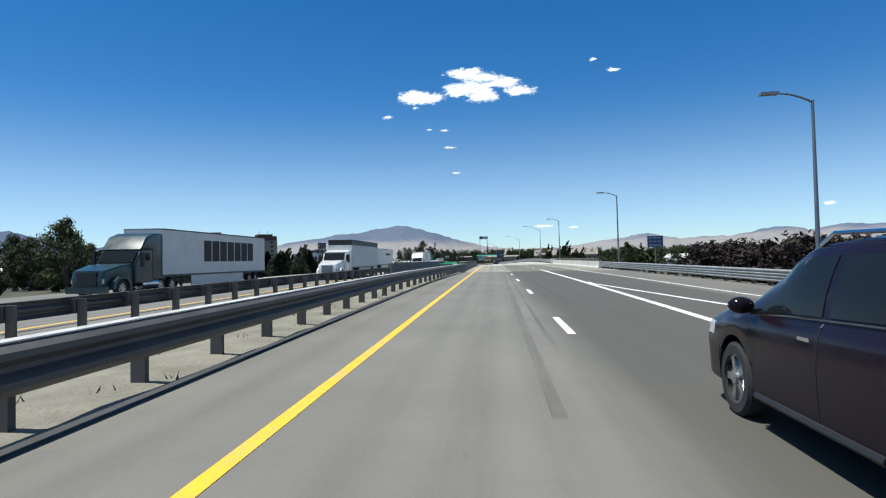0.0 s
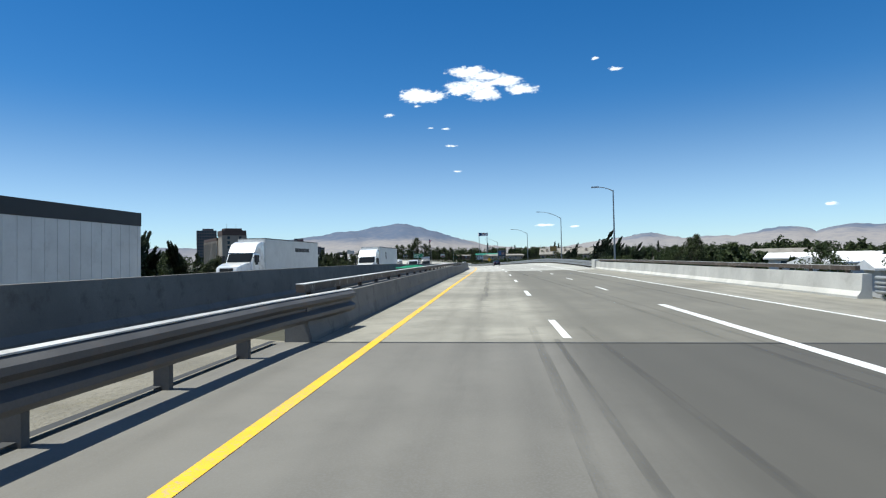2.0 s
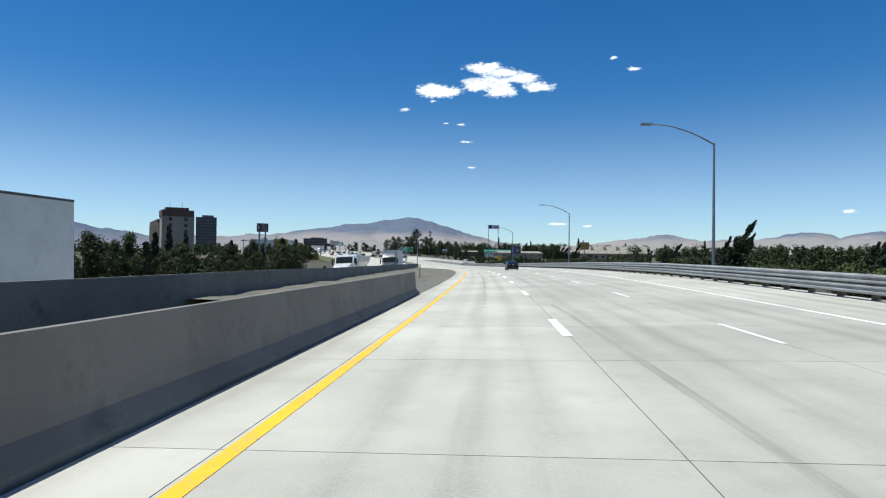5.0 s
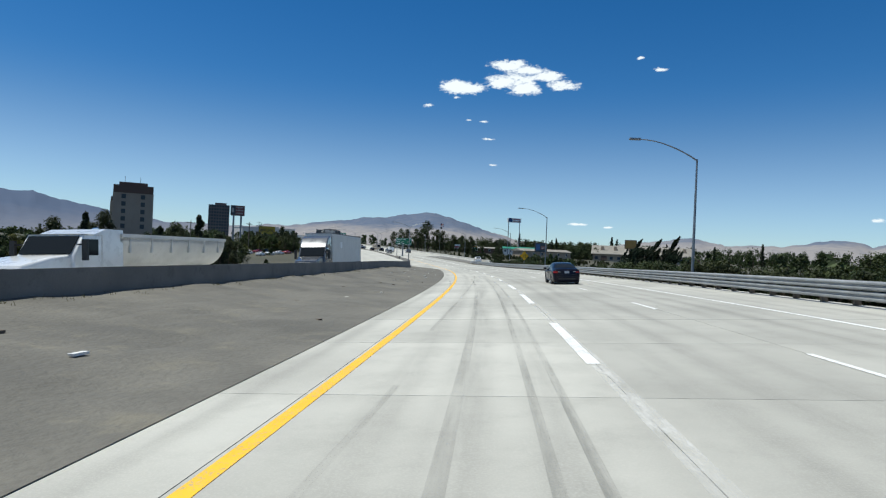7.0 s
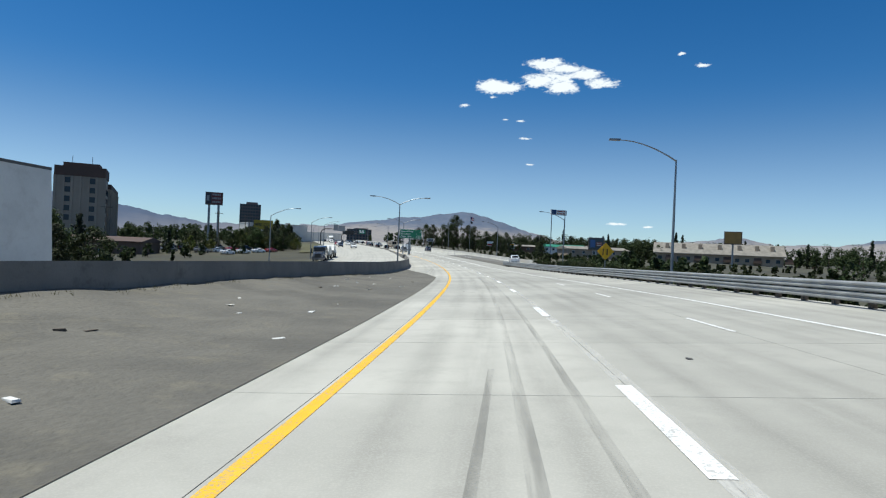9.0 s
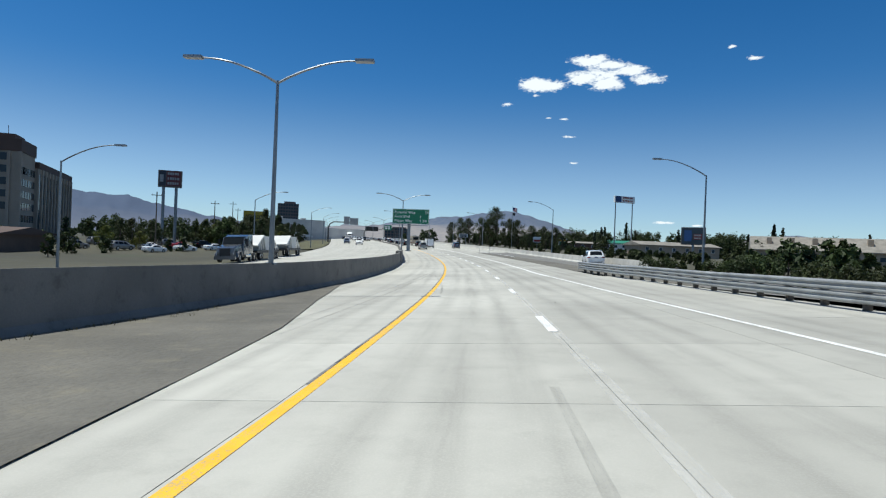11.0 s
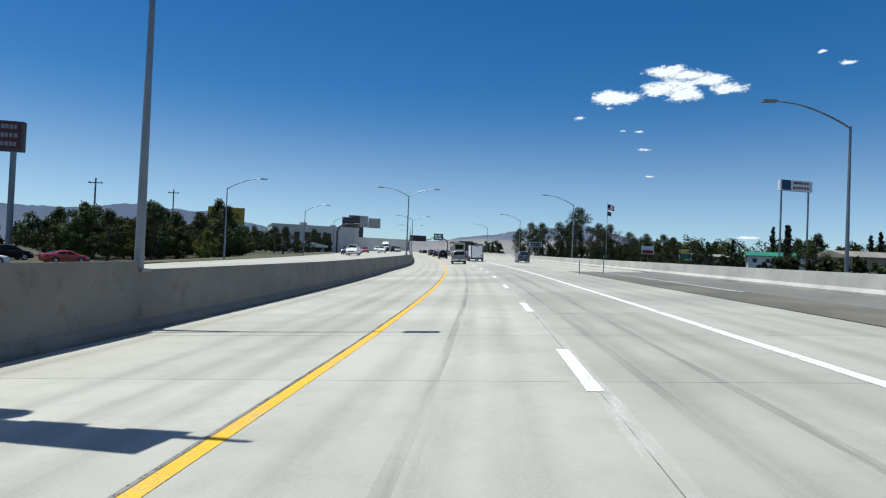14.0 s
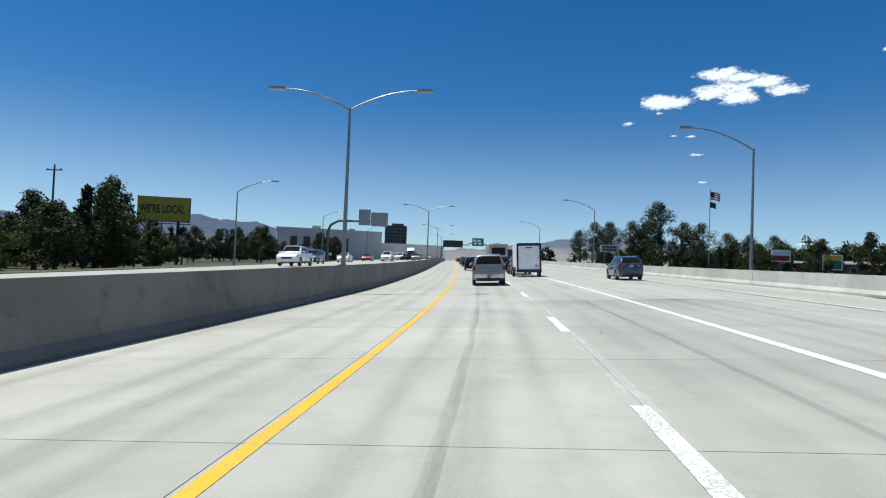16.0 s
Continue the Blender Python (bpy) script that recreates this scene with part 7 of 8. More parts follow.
# wind-swept trees right behind the rail
for s, lat, k, kind in ((132.0, 17.6, 0.84, "blown"), (135.5, 18.0, 0.8, "blown2"), (138.5, 19.0, 0.7, "blown2"), (142.5, 18.2, 0.92, "blown"), (147.5, 18.6, 0.76, "blown2"), (152, 19.4, 0.66, "blown2"), (172, 18.6, 0.8, "blown"), (176, 19.4, 0.7, "blown2"), (190, 20.0, 0.6, "blown"),
                        (243, 18.6, 0.72, "blown"), (247, 19.0, 0.7, "blown2"), (251, 19.6, 0.6, "blown2"), (257, 19.8, 0.62, "blown"), (263, 20.6, 0.6, "blown2"), (268, 21.0, 0.58, "blown"), (205, 21, 0.85, "sparse"), (209, 22.5, 0.9, "sparse"), (214, 21.5, 0.75, "sparse"), (200, 23, 0.7, "ash")):
    plant_road(kind, s, lat, k * (0.76 if s < 200 else 0.98) if "blown" in kind else k * 0.6, turn=heading(s) - 12 if "blown" in kind else None)
for i in range(46):
    s = prg.uniform(122, 275)
    plant_road(prg.choice(["shrub", "shrub", "sage", "shrub"]), s, prg.uniform(18.8, 26), prg.uniform(0.75, 1.05))
# the thick dark hedge of trees beyond the first guard rail
for i in range(12):
    plant_road(prg.choice(["oak", "elm", "shrub", "shrub"]), prg.uniform(40, 125), prg.uniform(34, 60), prg.uniform(0.4, 0.55))
for i in range(22):
    plant_road("blown2", prg.uniform(58, 128), prg.uniform(-45, -33), prg.uniform(0.8, 0.98))
for s, lat, k, kind in ((242, 20.6, 0.7, "blown2"), (245, 21.0, 0.74, "blown"), (249, 21.4, 0.66, "blown2"), (254, 20.4, 0.66, "blown"), (260, 20.2, 0.6, "blown2"), (272, 20.4, 0.6, "blown2"), (130, 20.0, 0.6, "blown2"), (134, 20.6, 0.6, "blown"), (140, 20.4, 0.62, "blown2"), (145, 21.0, 0.6, "blown"), (156, 19.8, 0.5, "blown2"), (160, 20.8, 0.5, "blown")):
    plant_road(kind, s, lat, k, turn=heading(s) - 8)
for i in range(18):
    plant_road("shrub", prg.uniform(224, 266), prg.uniform(17.0, 19.6), prg.uniform(0.85, 1.05))
for i in range(10):
    plant_road("shrub", prg.uniform(126, 170), prg.uniform(17.6, 19.6), prg.uniform(0.7, 0.9))
# right-hand trees
for i in range(26):
    s = prg.uniform(60, 330)
    plant_road(prg.choice(["oak", "elm", "ash", "pine", "oak", "shrub"]), s, prg.uniform(30, 52), prg.uniform(0.6, 0.75) if s < 170 else prg.uniform(0.36, 0.5))
for i in range(60):
    plant_road(prg.choice(["shrub", "sage", "shrub"]), prg.uniform(165, 345), prg.uniform(18, 28), prg.uniform(0.7, 0.95))
for i in range(20):
    plant_road(prg.choice(["oak", "elm", "ash", "pine", "oak"]), prg.uniform(455, 640), prg.uniform(46, 74), prg.uniform(0.5, 0.7))
for x, y, k in ((-19, 606, 0.92), (-14, 611, 0.78), (-33, 599, 0.66), (-28, 603, 0.7), (-39, 604, 0.6), (-8, 600, 0.6), (-24, 612, 0.7), (-2, 604, 0.6), (4, 610, 0.62), (-44, 612, 0.5), (11, 606, 0.55)):
    plant("cottonwood", x, y, k * 1.2)
for s, lat in ((470, 60), (474, 63), (505, 78), (509, 80), (512, 77), (540, 90)):
    plant_road("spruce", s, lat, 0.95)
# left side, early: low trees beyond the opposite lanes
for s, lat, k, kind in ((52, -37, 0.75, "oak"), (58, -40, 0.6, "elm"), (98, -44, 0.62, "oak"), (104, -47, 0.7, "elm"), (110, -43, 0.6, "ash"), (118, -48, 0.6, "pine"), (38, -46, 0.55, "shrub"), (150, -52, 0.6, "pine"), (160, -48, 0.6, "elm"), (168, -55, 0.7, "poplar"), (176, -50, 0.65, "oak"), (185, -53, 0.7, "oak")):
    plant_road(kind, s, lat, k)
for i in range(48):
    plant_road(prg.choice(["oak", "elm", "pine", "oak", "shrub", "blown2"]), prg.uniform(58, 190), prg.uniform(-58, -36), prg.uniform(0.52, 0.72))
for s, lat, k, kind in ((284, -42, 0.95, "spruce"), (287, -43, 0.9, "poplar"), (290, -40, 0.85, "pine"), (281, -41, 0.8, "oak"), (294, -44, 0.8, "oak"), (299, -41, 0.75, "elm"), (304, -45, 0.9, "oak"), (308, -42, 0.8, "oak"), (312, -46, 0.85, "pine"), (276, -42, 0.75, "elm"), (278, -46, 0.85, "pine")):
    plant_road(kind, s, lat, k)
for i in range(30):
    plant_road(prg.choice(["oak", "elm", "pine", "shrub"]), prg.uniform(196, 268), prg.uniform(-58, -38), prg.uniform(0.65, 0.9))
for s, lat in ((226, -50), (231, -47), (236, -52), (262, -49)):
    plant_road("spruce", s, lat, 0.95)
for i in range(18):
    plant_road(prg.choice(["oak", "elm", "ash", "locust", "pine"]), prg.uniform(280, 352), prg.uniform(-85, -52), prg.uniform(0.6, 0.85))
# left side, late: the clump before the billboard and those beyond
for s, lat, k, kind in ((462, -36, 0.9, "locust"), (466, -42, 1.1, "elm"), (470, -37, 1.1, "oak"), (474, -41, 1.15, "elm"), (477, -38, 1.05, "pine"), (480, -43, 1.15, "oak"), (483, -38, 1.0, "ash"), (487, -43, 1.1, "elm"), (491, -47, 1.1, "oak"), (472, -47, 1.1, "oak"), (458, -44, 1.0, "oak"), (452, -40, 0.9, "elm"), (484, -39, 0.55, "oak"), (490, -41, 0.6, "oak"), (496, -43, 0.55, "elm"),
                        (545, -37, 0.7, "oak"), (551, -39, 0.75, "elm"), (556, -36, 0.65, "oak"), (412, -62, 0.75, "locust"), (418, -58, 0.8, "locust"), (424, -64, 0.9, "elm"), (405, -66, 0.85, "pine"), (431, -60, 0.9, "oak"), (437, -66, 0.9, "oak")):
    plant_road(kind, s, lat, k * 0.78)
for i in range(34):
    plant_road(prg.choice(["oak", "elm", "ash", "locust", "ash"]), prg.uniform(446, 500), prg.uniform(-58, -38), prg.uniform(0.68, 0.9))
for i in range(16):
    plant_road(prg.choice(["oak", "elm", "oak"]), prg.uniform(515, 620), prg.uniform(-60, -36), prg.uniform(0.7, 0.95))
for x, y, k in ((-76.7, 466, 0.95), (-80.5, 470, 1.0), (-84, 469, 0.95), (-73, 462, 0.85)):
    plant("elm", x, y, k)
tagged(strip("verge_grass", 425, 560, const(-34.0), const(-24.0), 0.0, paint("verge_turf", (0.095, 0.092, 0.045), 0.95, var=0.35, scale=0.4, fine=12.0, bump=0.9, depth=0.04, obj=False), cols=np.linspace(0, 1, 6), lift=lambda s, a: opp(s) - 0.03 + 0.05 * math.sin(a)), "green and yellow mown verge beside the lanes", "verge", kind="structure")


def woods(label, spots, seed, leaf=0.42, per=26, mat=LEAF_DARK):
    """Many trees in one mesh: short trunks under crowns of uneven clumps."""
    rng = random.Random(seed)
    blobs, stems = [], bmesh.new()
    for x, y, h in spots:
        z = ground_z(x, y) - 0.1
        w = h * rng.uniform(0.26, 0.42)
        tall = rng.random() < 0.16
        for k in range(14):
            a, u = rng.uniform(0, 6.28), (k + rng.random()) / 14
            q = w * (0.35 if tall else 1.0) * math.sqrt(rng.random()) * (1 - 0.5 * u)
            r = w * rng.uniform(0.28, 0.5) * (0.55 if tall else 1.0)
            blobs.append((x + math.cos(a) * q, y + math.sin(a) * q, z + h * (0.1 + 0.8 * u), r))
        tube(stems, [(x, y, z - 0.4), (x, y, z + h * 0.55)], [h * 0.03, h * 0.012], 5)
    v, f = leaf_cloud(rng, blobs, per, leaf, 0.95)
    ob = new("woods", crown_mesh(v, f, mat))
    tagged(ob, label, "woods", kind="stuff")
    tagged(new("woods_trunks", finish(stems, "woods_trunks", BARK)), "dark trunks under the " + label, "trunks", kind="stuff")


def spots(seed, n, s0, s1, l0, l1, h0, h1, anywhere=False):
    rng = random.Random(seed)
    out = []
    for i in range(n):
        q = R(rng.uniform(s0, s1), rng.uniform(l0, l1))
        h = rng.uniform(h0, h1)
        if anywhere or not open_ground(q.x, q.y):
            out.append((q.x, q.y, h))
    return out


def belt(seed):
    rng = random.Random(seed)
    out = []
    for i in range(230):
        x, y = rng.uniform(-460, 440), rng.uniform(690, 980)
        if abs((x + 95) + (y - 640) * 0.38) > 48:
            out.append((x, y, rng.uniform(8, 14)))
    return out


woods("dense dark trees among the homes beyond the rail", spots(41, 190, 30, 330, 84, 145, 6.0, 9.0) + spots(46, 26, 60, 200, 40, 82, 3.0, 5.0), 51)
woods("dark row of trees beyond the slip road", spots(42, 170, 430, 680, 66, 150, 5.0, 9.0), 52)
woods("dark trees beyond the opposite lanes", spots(43, 90, 40, 330, -150, -62, 5.0, 8.0) + spots(44, 60, 500, 690, -120, -58, 6.0, 10.0), 53)
woods("low dark scrub and hedges beyond the right rail", spots(61, 170, 215, 350, 21, 62, 1.8, 3.4) + spots(62, 60, 215, 350, 62, 120, 3.0, 5.0), 55, 0.3, 14)
woods("low dark scrub along the opposite verge", spots(63, 120, 30, 300, -62, -30, 1.6, 3.2) + spots(64, 60, 300, 440, -90, -48, 2.0, 3.6), 56, 0.3, 14)
woods("low dark scrub below the first rail", spots(65, 50, 20, 125, 26, 70, 1.4, 2.4), 57, 0.3, 14)
def hedge_spots(seed, n, s0, s1, l0, l1, top0, top1):
    """Shrubs whose tops end near one height over the road."""
    rng = random.Random(seed)
    out = []
    for i in range(n):
        s_, lat_ = rng.uniform(s0, s1), rng.uniform(l0, l1)
        q = R(s_, lat_)
        out.append((q.x, q.y, max(0.8, R(s_, 12.0).z + rng.uniform(top0, top1) - ground_z(q.x, q.y))))
    return out


woods("dense dark plum-leaved thicket close behind the first guard rail", hedge_spots(72, 180, -14, 51, 17.5, 21.5, 1.9, 2.7), 64, 0.16, 34, LEAF_PLUM)
woods("dense dark hedge behind the guard rail", hedge_spots(71, 230, 212, 345, 18.5, 30, 0.5, 1.2), 61, 0.2, 26)
woods("low dark shrubs on the slope before the flats", spots(67, 260, 225, 420, 20, 92, 0.9, 1.7, True), 59, 0.22, 14)
woods("low clipped shrubs before the shops", spots(68, 80, 445, 560, 24, 70, 0.6, 1.1, True), 60, 0.2, 12)
woods("low dark hedges beyond the slip road", spots(66, 90, 345, 450, 24, 62, 1.0, 1.8), 58, 0.3, 14)
woods("belt of dark trees across the valley floor", belt(45), 54, 0.7, 24)


def row_spots(seed, n, x0, y0, x1, y1, wide, h0, h1):
    """Trees scattered along a line."""
    rng = random.Random(seed)
    out = []
    for i in range(n):
        u = rng.random()
        out.append((x0 + (x1 - x0) * u + rng.uniform(-wide, wide), y0 + (y1 - y0) * u + rng.uniform(-wide, wide), rng.uniform(h0, h1)))
    return out


woods("tall dark trees behind the shops", row_spots(81, 120, -2, 640, 110, 560, 14, 8.5, 12.5), 62, 0.34, 40)
woods("tall dark trees behind the flats", row_spots(82, 130, 60, 585, 260, 470, 14, 8.5, 12.0), 63, 0.34, 40)
for x_, y_, k_ in ((62, 560, 1.15), (65, 562, 1.2), (86, 548, 1.1), (98, 556, 1.2), (101, 555, 1.15), (128, 545, 1.2), (150, 530, 1.1), (172, 520, 1.2), (44, 590, 1.2), (48, 588, 1.1)):
    plant("spruce", x_, y_, k_ * 1.15, z=ground_z(x_, y_))


def far_woods():
    """Treetops out to the foot of the hills."""
    rng = random.Random(77)
    blobs = []
    for i in range(1500):
        a, d = rng.uniform(-75, 75), rng.uniform(1000, 2500)
        x, y = -math.sin(radians(a)) * d, 200 + math.cos(radians(a)) * d
        h = rng.uniform(5, 13)
        blobs.append((x, y, h * 0.4, h * 0.75))
    v, f = leaf_cloud(rng, blobs, 24, 2.6, 0.8)
    ob = new("far_woods", crown_mesh(v, f, LEAF_DARK))
    tagged(ob, "dark belts of distant trees on the valley floor", "woods", kind="stuff")


far_woods()


# ---- buildings ----
def gable_house(label, w, d, wall_h, roof_h, m, wall=None, roof=None, windows=4, storeys=1):
    root = thing("house", label, "house", m, "houses beside the road")
    wall, roof = wall or WALL_TAN, roof or ROOF_TAN
    part("wall", bx(-w / 2, w / 2, -d / 2, d / 2, -5.0, wall_h), wall, root)
    e = 0.6
    bm = prism([(-d / 2 - e, wall_h - 0.25), (d / 2 + e, wall_h - 0.25), (d / 2 + e, wall_h - 0.05), (0, wall_h + roof_h), (-d / 2 - e, wall_h - 0.05)], -w / 2 - e, w / 2 + e)
    bmesh.ops.rotate(bm, verts=bm.verts[:], matrix=Matrix.Rotation(radians(90), 3, "Z"))
    part("roof", bm, roof, root)
    for st_ in range(storeys):
        for i in range(windows):
            x = -w / 2 + w * (i + 0.5) / windows
            z = 0.9 + st_ * 2.8
            for sgn in (-1, 1):
                f = part("window", bx(x - 0.65, x + 0.65, sgn * (d / 2 + 0.02) - 0.03, sgn * (d / 2 + 0.02) + 0.03, z, z + 1.3, 0.0), SIGN_WHITE, root)
                part("pane", bx(x - 0.57, x + 0.57, sgn * (d / 2 + 0.055) - 0.006, sgn * (d / 2 + 0.055) + 0.006, z + 0.08, z + 1.22), HOUSE_GLASS, f, "dark window pane")
    return root


def apartments(m):
    root = thing("apartment_building", "two-storey tan apartment building with a long pitched roof", "apartment building", m)
    w, d, h = 52.0, 14.0, 6.4
    part("wall", bx(-w / 2, w / 2, -d / 2, d / 2, -5.0, h), WALL_TAN, root)
    bm = prism([(-d / 2 - 1, h - 0.3), (d / 2 + 1, h - 0.3), (d / 2 + 1, h), (0, h + 4.8), (-d / 2 - 1, h)], -w / 2 - 1, w / 2 + 1)
    bmesh.ops.rotate(bm, verts=bm.verts[:], matrix=Matrix.Rotation(radians(90), 3, "Z"))
    roof = part("roof", bm, ROOF_TAN, root)
    for x in (-21, -14, -7, 1, 9, 16, 22):
        part("chimney", bx(x - 0.8, x + 0.8, -4.6, -3.2, h + 1.0, h + 4.3, 0.04, 1), WALL_TAN, roof)
    for i in range(14):
        x = -w / 2 + 4.0 * (i + 0.5)
        for z in (0.6, 3.4):
            if i % 3 == 1:
                b = part("balcony", bx(x - 1.7, x + 1.7, -d / 2 - 1.3, -d / 2 + 0.02, z - 0.3, z - 0.1), WALL_BROWN, root)
                part("railing", bx(x - 1.7, x + 1.7, -d / 2 - 1.32, -d / 2 - 1.24, z - 0.1, z + 0.8), WALL_BROWN, b)
                # flat dark panel on the wall paints the shaded hollow behind the balcony
                part("recess", bx(x - 1.5, x + 1.5, -d / 2 - 0.02, -d / 2 + 0.01, z, z + 2.0), STUCCO_DARK, root)
            else:
                part("window", bx(x - 0.8, x + 0.8, -d / 2 - 0.03, -d / 2 + 0.02, z, z + 1.5), HOUSE_GLASS, root, "dark window")
    return root


apartments(pose(107, 522, -2.6, 0, 0, -14))
gable_house("brown house among the trees", 18, 9, 2.8, 2.4, pose(96, 210, -2.4, 0, 0, -8), wall=WALL_BROWN)
gable_house("long low tan building with a flat-pitched roof", 30, 10, 3.0, 1.2, pose(50, 508, 0.6, 0, 0, 24), windows=6)
gable_house("brown low shop beside the slip road", 18, 10, 3.0, 0.8, pose(22, 585, 1.6, 0, 0, -6), wall=WALL_BROWN, roof=ROOF_TAN)
gable_house("green-roofed service station shop", 20, 10, 3.0, 1.2, pose(42, 562, 1.8, 0, 0, -8), wall=ROOF_WHITE, roof=ROOF_GREEN, windows=6)
gable_house("white-walled shed with a pale roof", 26, 12, 4.0, 1.4, pose(-118, 150, -2.2, 0, 0, 20), wall=WALL_WHITE, roof=ROOF_WHITE)
gable_house("long low pale warehouse", 60, 18, 5.0, 1.0, pose(-170, 260, -4.6, 0, 0, 10), wall=WALL_WHITE, roof=ROOF_WHITE, windows=8)
gable_house("long dark low shop with a flat roof", 46, 14, 4.2, 1.0, pose(-98, 372, -4.6, 0, 0, 14), wall=WALL_BROWN, roof=STUCCO_DARK, windows=8)


for s_, l_, a_ in ((92, 58, 20), (104, 64, -30), (116, 55, 10), (124, 70, 60), (134, 60, -10), (148, 72, 25), (86, 74, 0), (160, 62, 40), (78, 60, -15), (96, 46, 35), (110, 44, -20), (128, 46, 15), (142, 50, -40), (70, 70, 10), (154, 76, -25)):
    gable_house("white mobile home with a pale low roof", 13, 5, 2.6, 0.7, pose(R(s_, l_).x, R(s_, l_).y, ground_z(R(s_, l_).x, R(s_, l_).y) + 0.4, 0, 0, a_), wall=WALL_WHITE, roof=ROOF_WHITE, windows=3)


def hotel(m):
    """A tall stucco hotel block with a dark crown, strips of windows between piers, and lower wings."""
    root = thing("hotel_tower", "tall brown stucco hotel tower with a dark top storey", "tower block", m)
    w, d, h = 13.5, 13.0, 27.0
    part("wall", bx(-w / 2, w / 2, -d / 2, d / 2, 0, h), STUCCO, root)
    part("wing", bx(-w / 2 - 0.8, w / 2 + 0.8, d / 2, d / 2 + 40, 0, h - 2.6), STUCCO, root)
    part("wing_band", bx(-w / 2 - 0.95, w / 2 + 0.95, d / 2 + 0.3, d / 2 + 40.2, h - 2.6, h - 0.9), STUCCO_DARK, root)
    part("crown_band", bx(-w / 2 - 0.25, w / 2 + 0.25, -d / 2 - 0.25, d / 2 + 0.25, h, h + 3.0, 0.1, 1), STUCCO_DARK, root)
    part("plant_room", bx(-5, 5, -4, 4, h + 3.0, h + 4.4), STUCCO_DARK, root)
    for x in (-3, 2.5):
        part("antenna", cyl(bmesh.new(), (x, 0, h + 4.3), (x, 0, h + 7.0), 0.08, n=6), POLE, root)
    pane_x = finish(bx(-0.75, 0.75, -0.05, 0.05, 0, 1.7), "window", HOUSE_GLASS)
    pane_y = finish(bx(-0.05, 0.05, -0.75, 0.75, 0, 1.7), "window", HOUSE_GLASS)
    for r in range(9):
        for c in range(6):
            q = -w / 2 + w * (c + 0.5) / 6
            if c in (1, 4) and r > 3:
                part("window", pane_x, None, root, m=Matrix.Translation((q, -d / 2 - 0.03, 1.6 + r * 2.9)))
            part("window", pane_y, None, root, m=Matrix.Translation((w / 2 + 0.03, q, 1.6 + min(r, 7) * 2.9)))
    for c in range(7):
        q = -w / 2 + w * c / 6
        part("pier", bx(q - 0.35, q + 0.35, -d / 2 - 0.35, -d / 2 + 0.02, 0, h - 0.01), STUCCO, root)
    for c in range(11):
        y = d / 2 + 1.8 + c * 3.6
        for sgn in (-1, 1):
            part("window_strip", bx(sgn * (w / 2 + 0.82) - 0.04, sgn * (w / 2 + 0.82) + 0.04, y - 0.9, y + 0.9, 1.5, h - 4.0), HOUSE_GLASS, root, "dark strip of windows")
            part("pier", bx(sgn * (w / 2 + 0.95) - 0.2, sgn * (w / 2 + 0.95) + 0.2, y + 1.3, y + 2.1, 0, h - 2.62), STUCCO, root)


hotel(pose(-124.0, 415.5, -8.2, 0, 0, 32))


def slab_tower(label, w, d, h, m, mat, rows, cols):
    root = thing("tower_block", label, "tower block", m)
    part("wall", bx(-w / 2, w / 2, -d / 2, d / 2, -3, h), mat, root)
    part("roof_block", bx(-w * 0.2, w * 0.35, -d * 0.3, d * 0.3, h, h * 1.05), mat, root)
    hw, hh = w / cols * 0.32, h / rows * 0.3
    pane = finish(bx(-hw, hw, -0.1, 0.1, -hh, hh), "window", HOUSE_GLASS)
    for r in range(rows):
        for c in range(cols):
            part("window", pane, None, root, m=Matrix.Translation((-w / 2 + w * (c + 0.5) / cols, -d / 2 - 0.05, h * (r + 0.55) / rows)))


slab_tower("dark brown hotel tower far across the city", 50, 40, 110, pose(-642, 1684, -17, 0, 0, 24), TOWER_BROWN, 14, 8)
slab_tower("brown mid-rise block far along the road", 52, 30, 46, pose(-309, 1490, -10, 0, 0, 14), TOWER_BROWN, 8, 8)


def warehouse(m):
    root = thing("warehouse", "white warehouse with tall dark door openings", "warehouse", m)
    part("wall", bx(-19, 19, -11, 11, -2, 13.0, 0.05, 1), WALL_WHITE, root)
    part("parapet", bx(-19.2, 19.2, -11.2, 11.2, 13.0, 13.5, 0.05, 1), WALL_WHITE, root)
    for i in range(5):
        x = -13 + i * 4.6
        f = part("door_opening", bx(x - 1.2, x + 1.2, -11.06, -10.98, 0.2, 10.4), STUCCO_DARK, root, "tall dark door opening")
        part("door_frame", bx(x - 1.3, x + 1.3, -11.2, -11.065, 10.4, 10.7), WALL_WHITE, f)
    part("annex", bx(19.0, 44, -9, 9, -2, 9.5, 0.05, 1), WALL_WHITE, root)
    part("roof_unit", bx(-6, -3, -3, 1, 13.5, 15.0, 0.05, 1), SIGN_BACK, root)
    part("roof_unit", bx(8, 10, -3, 1, 13.5, 14.6, 0.05, 1), SIGN_BACK, root)


warehouse(pose(-140, 612, -0.9, 0, 0, 38))


def canopy(m):
    root = thing("fuel_canopy", "white fuel station canopy on posts", "canopy", m)
    part("roof", prism([(-7, 4.6), (7, 4.6), (7, 5.2), (0, 6.6), (-7, 5.2)], -5, 5), ROOF_WHITE, root)
    for x in (-5.5, 5.5):
        for y in (-3.6, 3.6):
            part("post", bx(x - 0.2, x + 0.2, y - 0.2, y + 0.2, -0.6, 4.6), ROOF_WHITE, root)


canopy(pose(-104, 545, -2.4, 0, 0, 30))


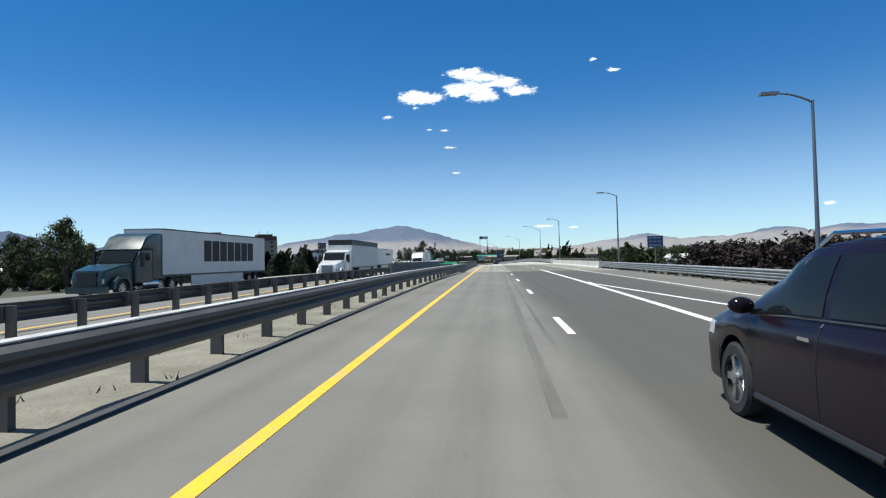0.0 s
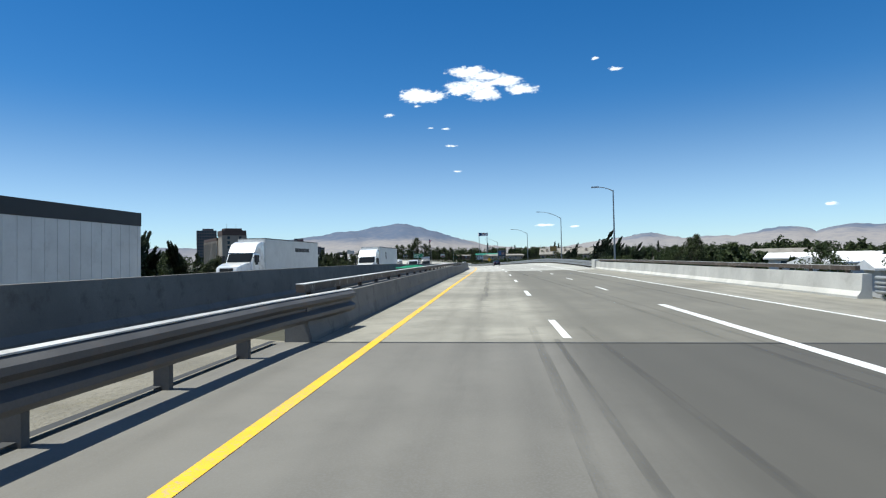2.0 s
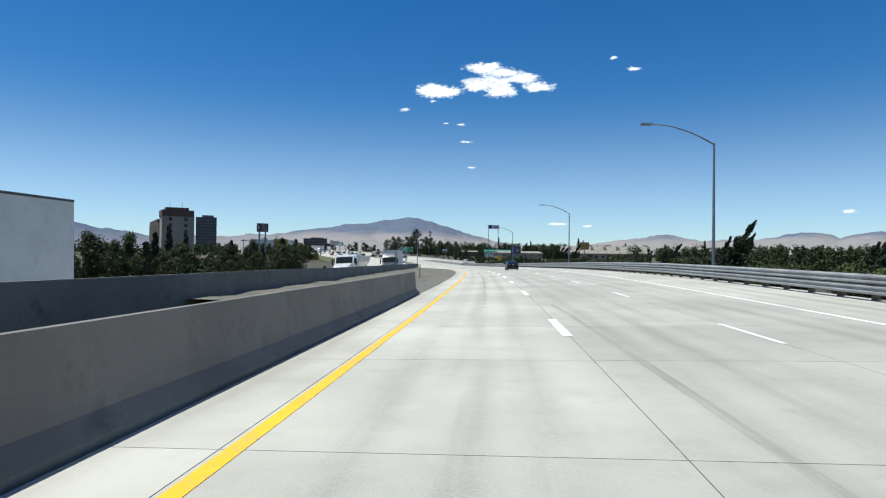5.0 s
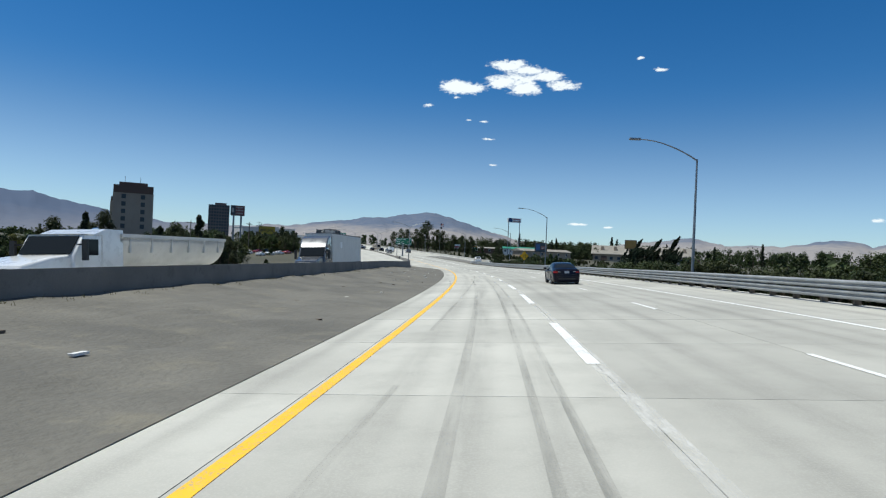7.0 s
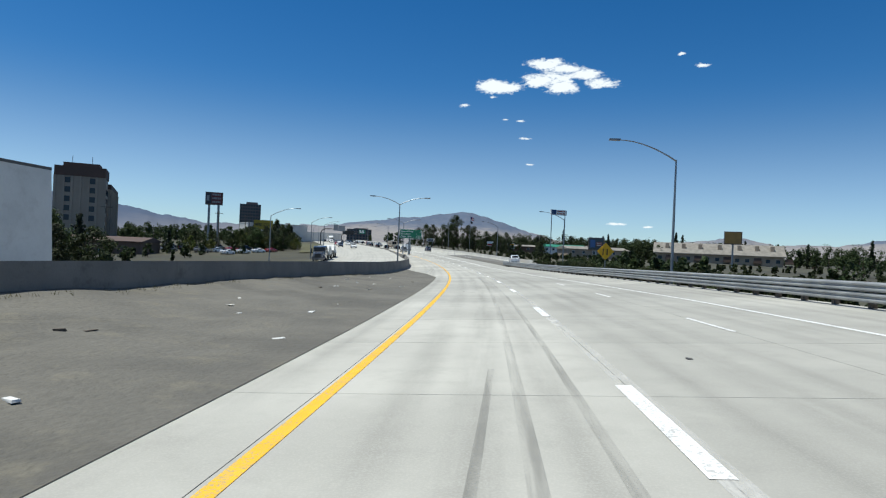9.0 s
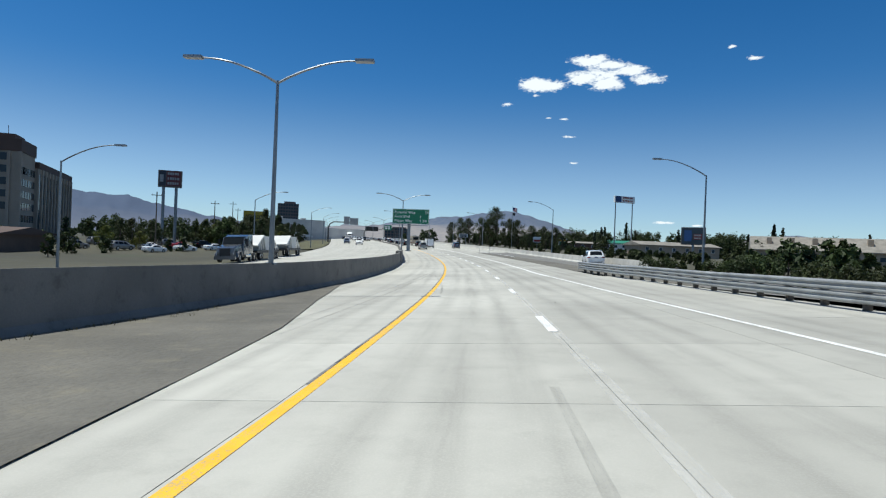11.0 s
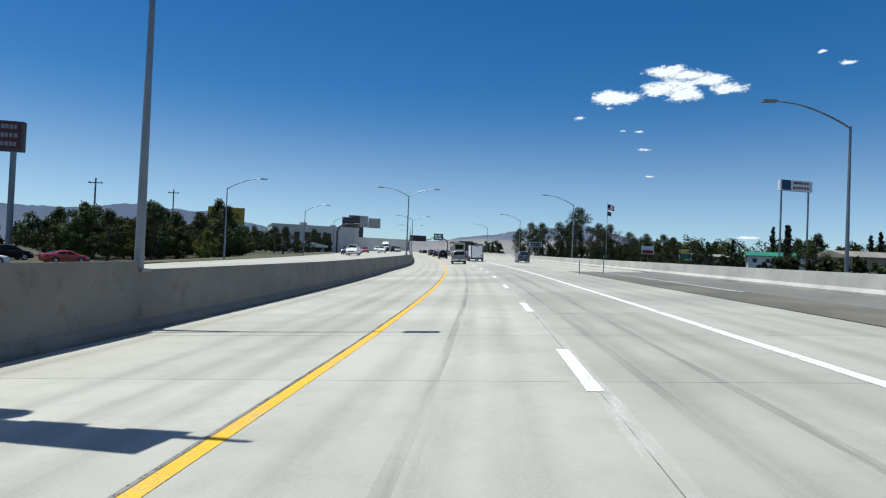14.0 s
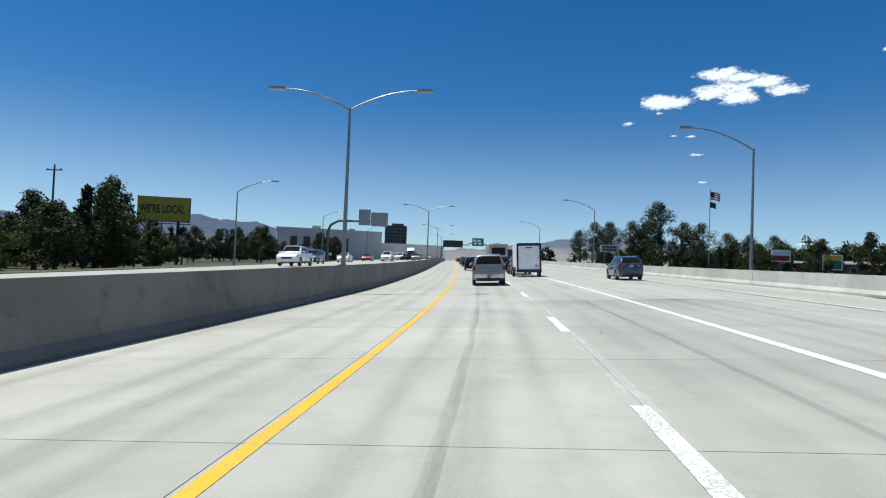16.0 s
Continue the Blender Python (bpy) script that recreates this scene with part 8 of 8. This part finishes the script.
def utility_pole(x, y, h):
    root = thing("utility_pole", "dark wooden utility pole with a crossarm", "utility pole", pose(x, y, ground_z(x, y), 0, 0, 20), "utility poles")
    part("pole", tube(bmesh.new(), [(0, 0, -0.5), (0, 0, h)], [0.17, 0.11], 8), WOOD_POST, root, smooth=True)
    part("crossarm", bx(-1.1, 1.1, -0.06, 0.06, h - 0.8, h - 0.66), WOOD_POST, root)
    for x_ in (-0.9, 0.0, 0.9):
        part("insulator", bx(x_ - 0.05, x_ + 0.05, -0.05, 0.05, h - 0.66, h - 0.5), SIGN_BACK, root)


for x, y, h in ((-72, 405, 12.0), (-80, 440, 12.0), (-92, 470, 13.5), (-68, 350, 11.0), (-110, 505, 13.0)):
    utility_pole(x, y, h)

# parked cars in the lots below the road
lot = random.Random(8)
protos = [sedan("white saloon in the car park", CAR_WHITE, pose(64, 128, ground_z(64, 128), 0, 0, 80)), suv("silver crossover in the car park", CAR_SILVER, pose(70, 133, ground_z(70, 133), 0, 0, 80)), sedan("red saloon in the car park", CAR_RED, pose(75, 140, ground_z(75, 140), 0, 0, 80)), suv("dark crossover in the car park", CAR_BLACK, pose(82, 150, ground_z(82, 150), 0, 0, 80))]
for i in range(30):
    if i < 14:
        x, y = 60 + (i % 5) * 8 + lot.uniform(-1, 1), 100 + (i // 5) * 22 + lot.uniform(-2, 2)
    else:
        x, y = -62 - ((i - 14) % 4) * 9 + lot.uniform(-1, 1), 392 + ((i - 14) // 4) * 9.5 + lot.uniform(-1, 1)
    copy_thing(lot.choice(protos), pose(x, y, ground_z(x, y), 0, 0, 80 + lot.uniform(-6, 6)))

# ---- concrete slabs of the main lanes ----
def slab_bands(s):
    left = max(dirt_lat(s) - 0.03, wall_lat(s) + 0.02)
    right = right_lat(s) + 0.3 if s < 335 else 11.15
    return [left, -0.14, 3.72, 7.4, right]


def slab(s0, s1, j):
    g = 0.006
    verts, uvs = [], []
    n = 3
    for i in range(n):
        s = s0 + g + (s1 - s0 - 2 * g) * i / (n - 1)
        b = slab_bands(s)
        for a in (b[j] + g, b[j + 1] - g):
            verts.append(R(s, a, 0.0))
            uvs.append((a, s))
    top = [(0, 1, 3, 2), (2, 3, 5, 4)]
    k = len(verts)
    low = [v - Vector((0, 0, 0.05)) for v in verts]
    sides = [(0, 2, k + 2, k + 0), (2, 4, k + 4, k + 2), (1, k + 1, k + 3, 3), (3, k + 3, k + 5, 5), (0, k, k + 1, 1), (4, 5, k + 5, k + 4)]
    me = bpy.data.meshes.new("slab")
    me.from_pydata(verts + low, [], top + sides)
    lay = me.uv_layers.new(name="road")
    both = uvs + uvs
    for lp in me.loops:
        lay.data[lp.index].uv = both[lp.vertex_index]
    me.materials.append(CONCRETE)
    ob = new("slab", me)
    ob.parent = road_c
    return ob


s = 120.9
while s < 440:
    step = 4.57
    for j in range(4):
        slab(s, s + step, j)
    s += step
tagged(strip("road_concrete_beyond", s, 760, lambda q: wall_lat(q) + 0.1, const(11.15), 0.0, FAR_CONCRETE, cols=np.linspace(0, 1, 9)), "pale concrete motorway climbing away", "road", kind="structure")
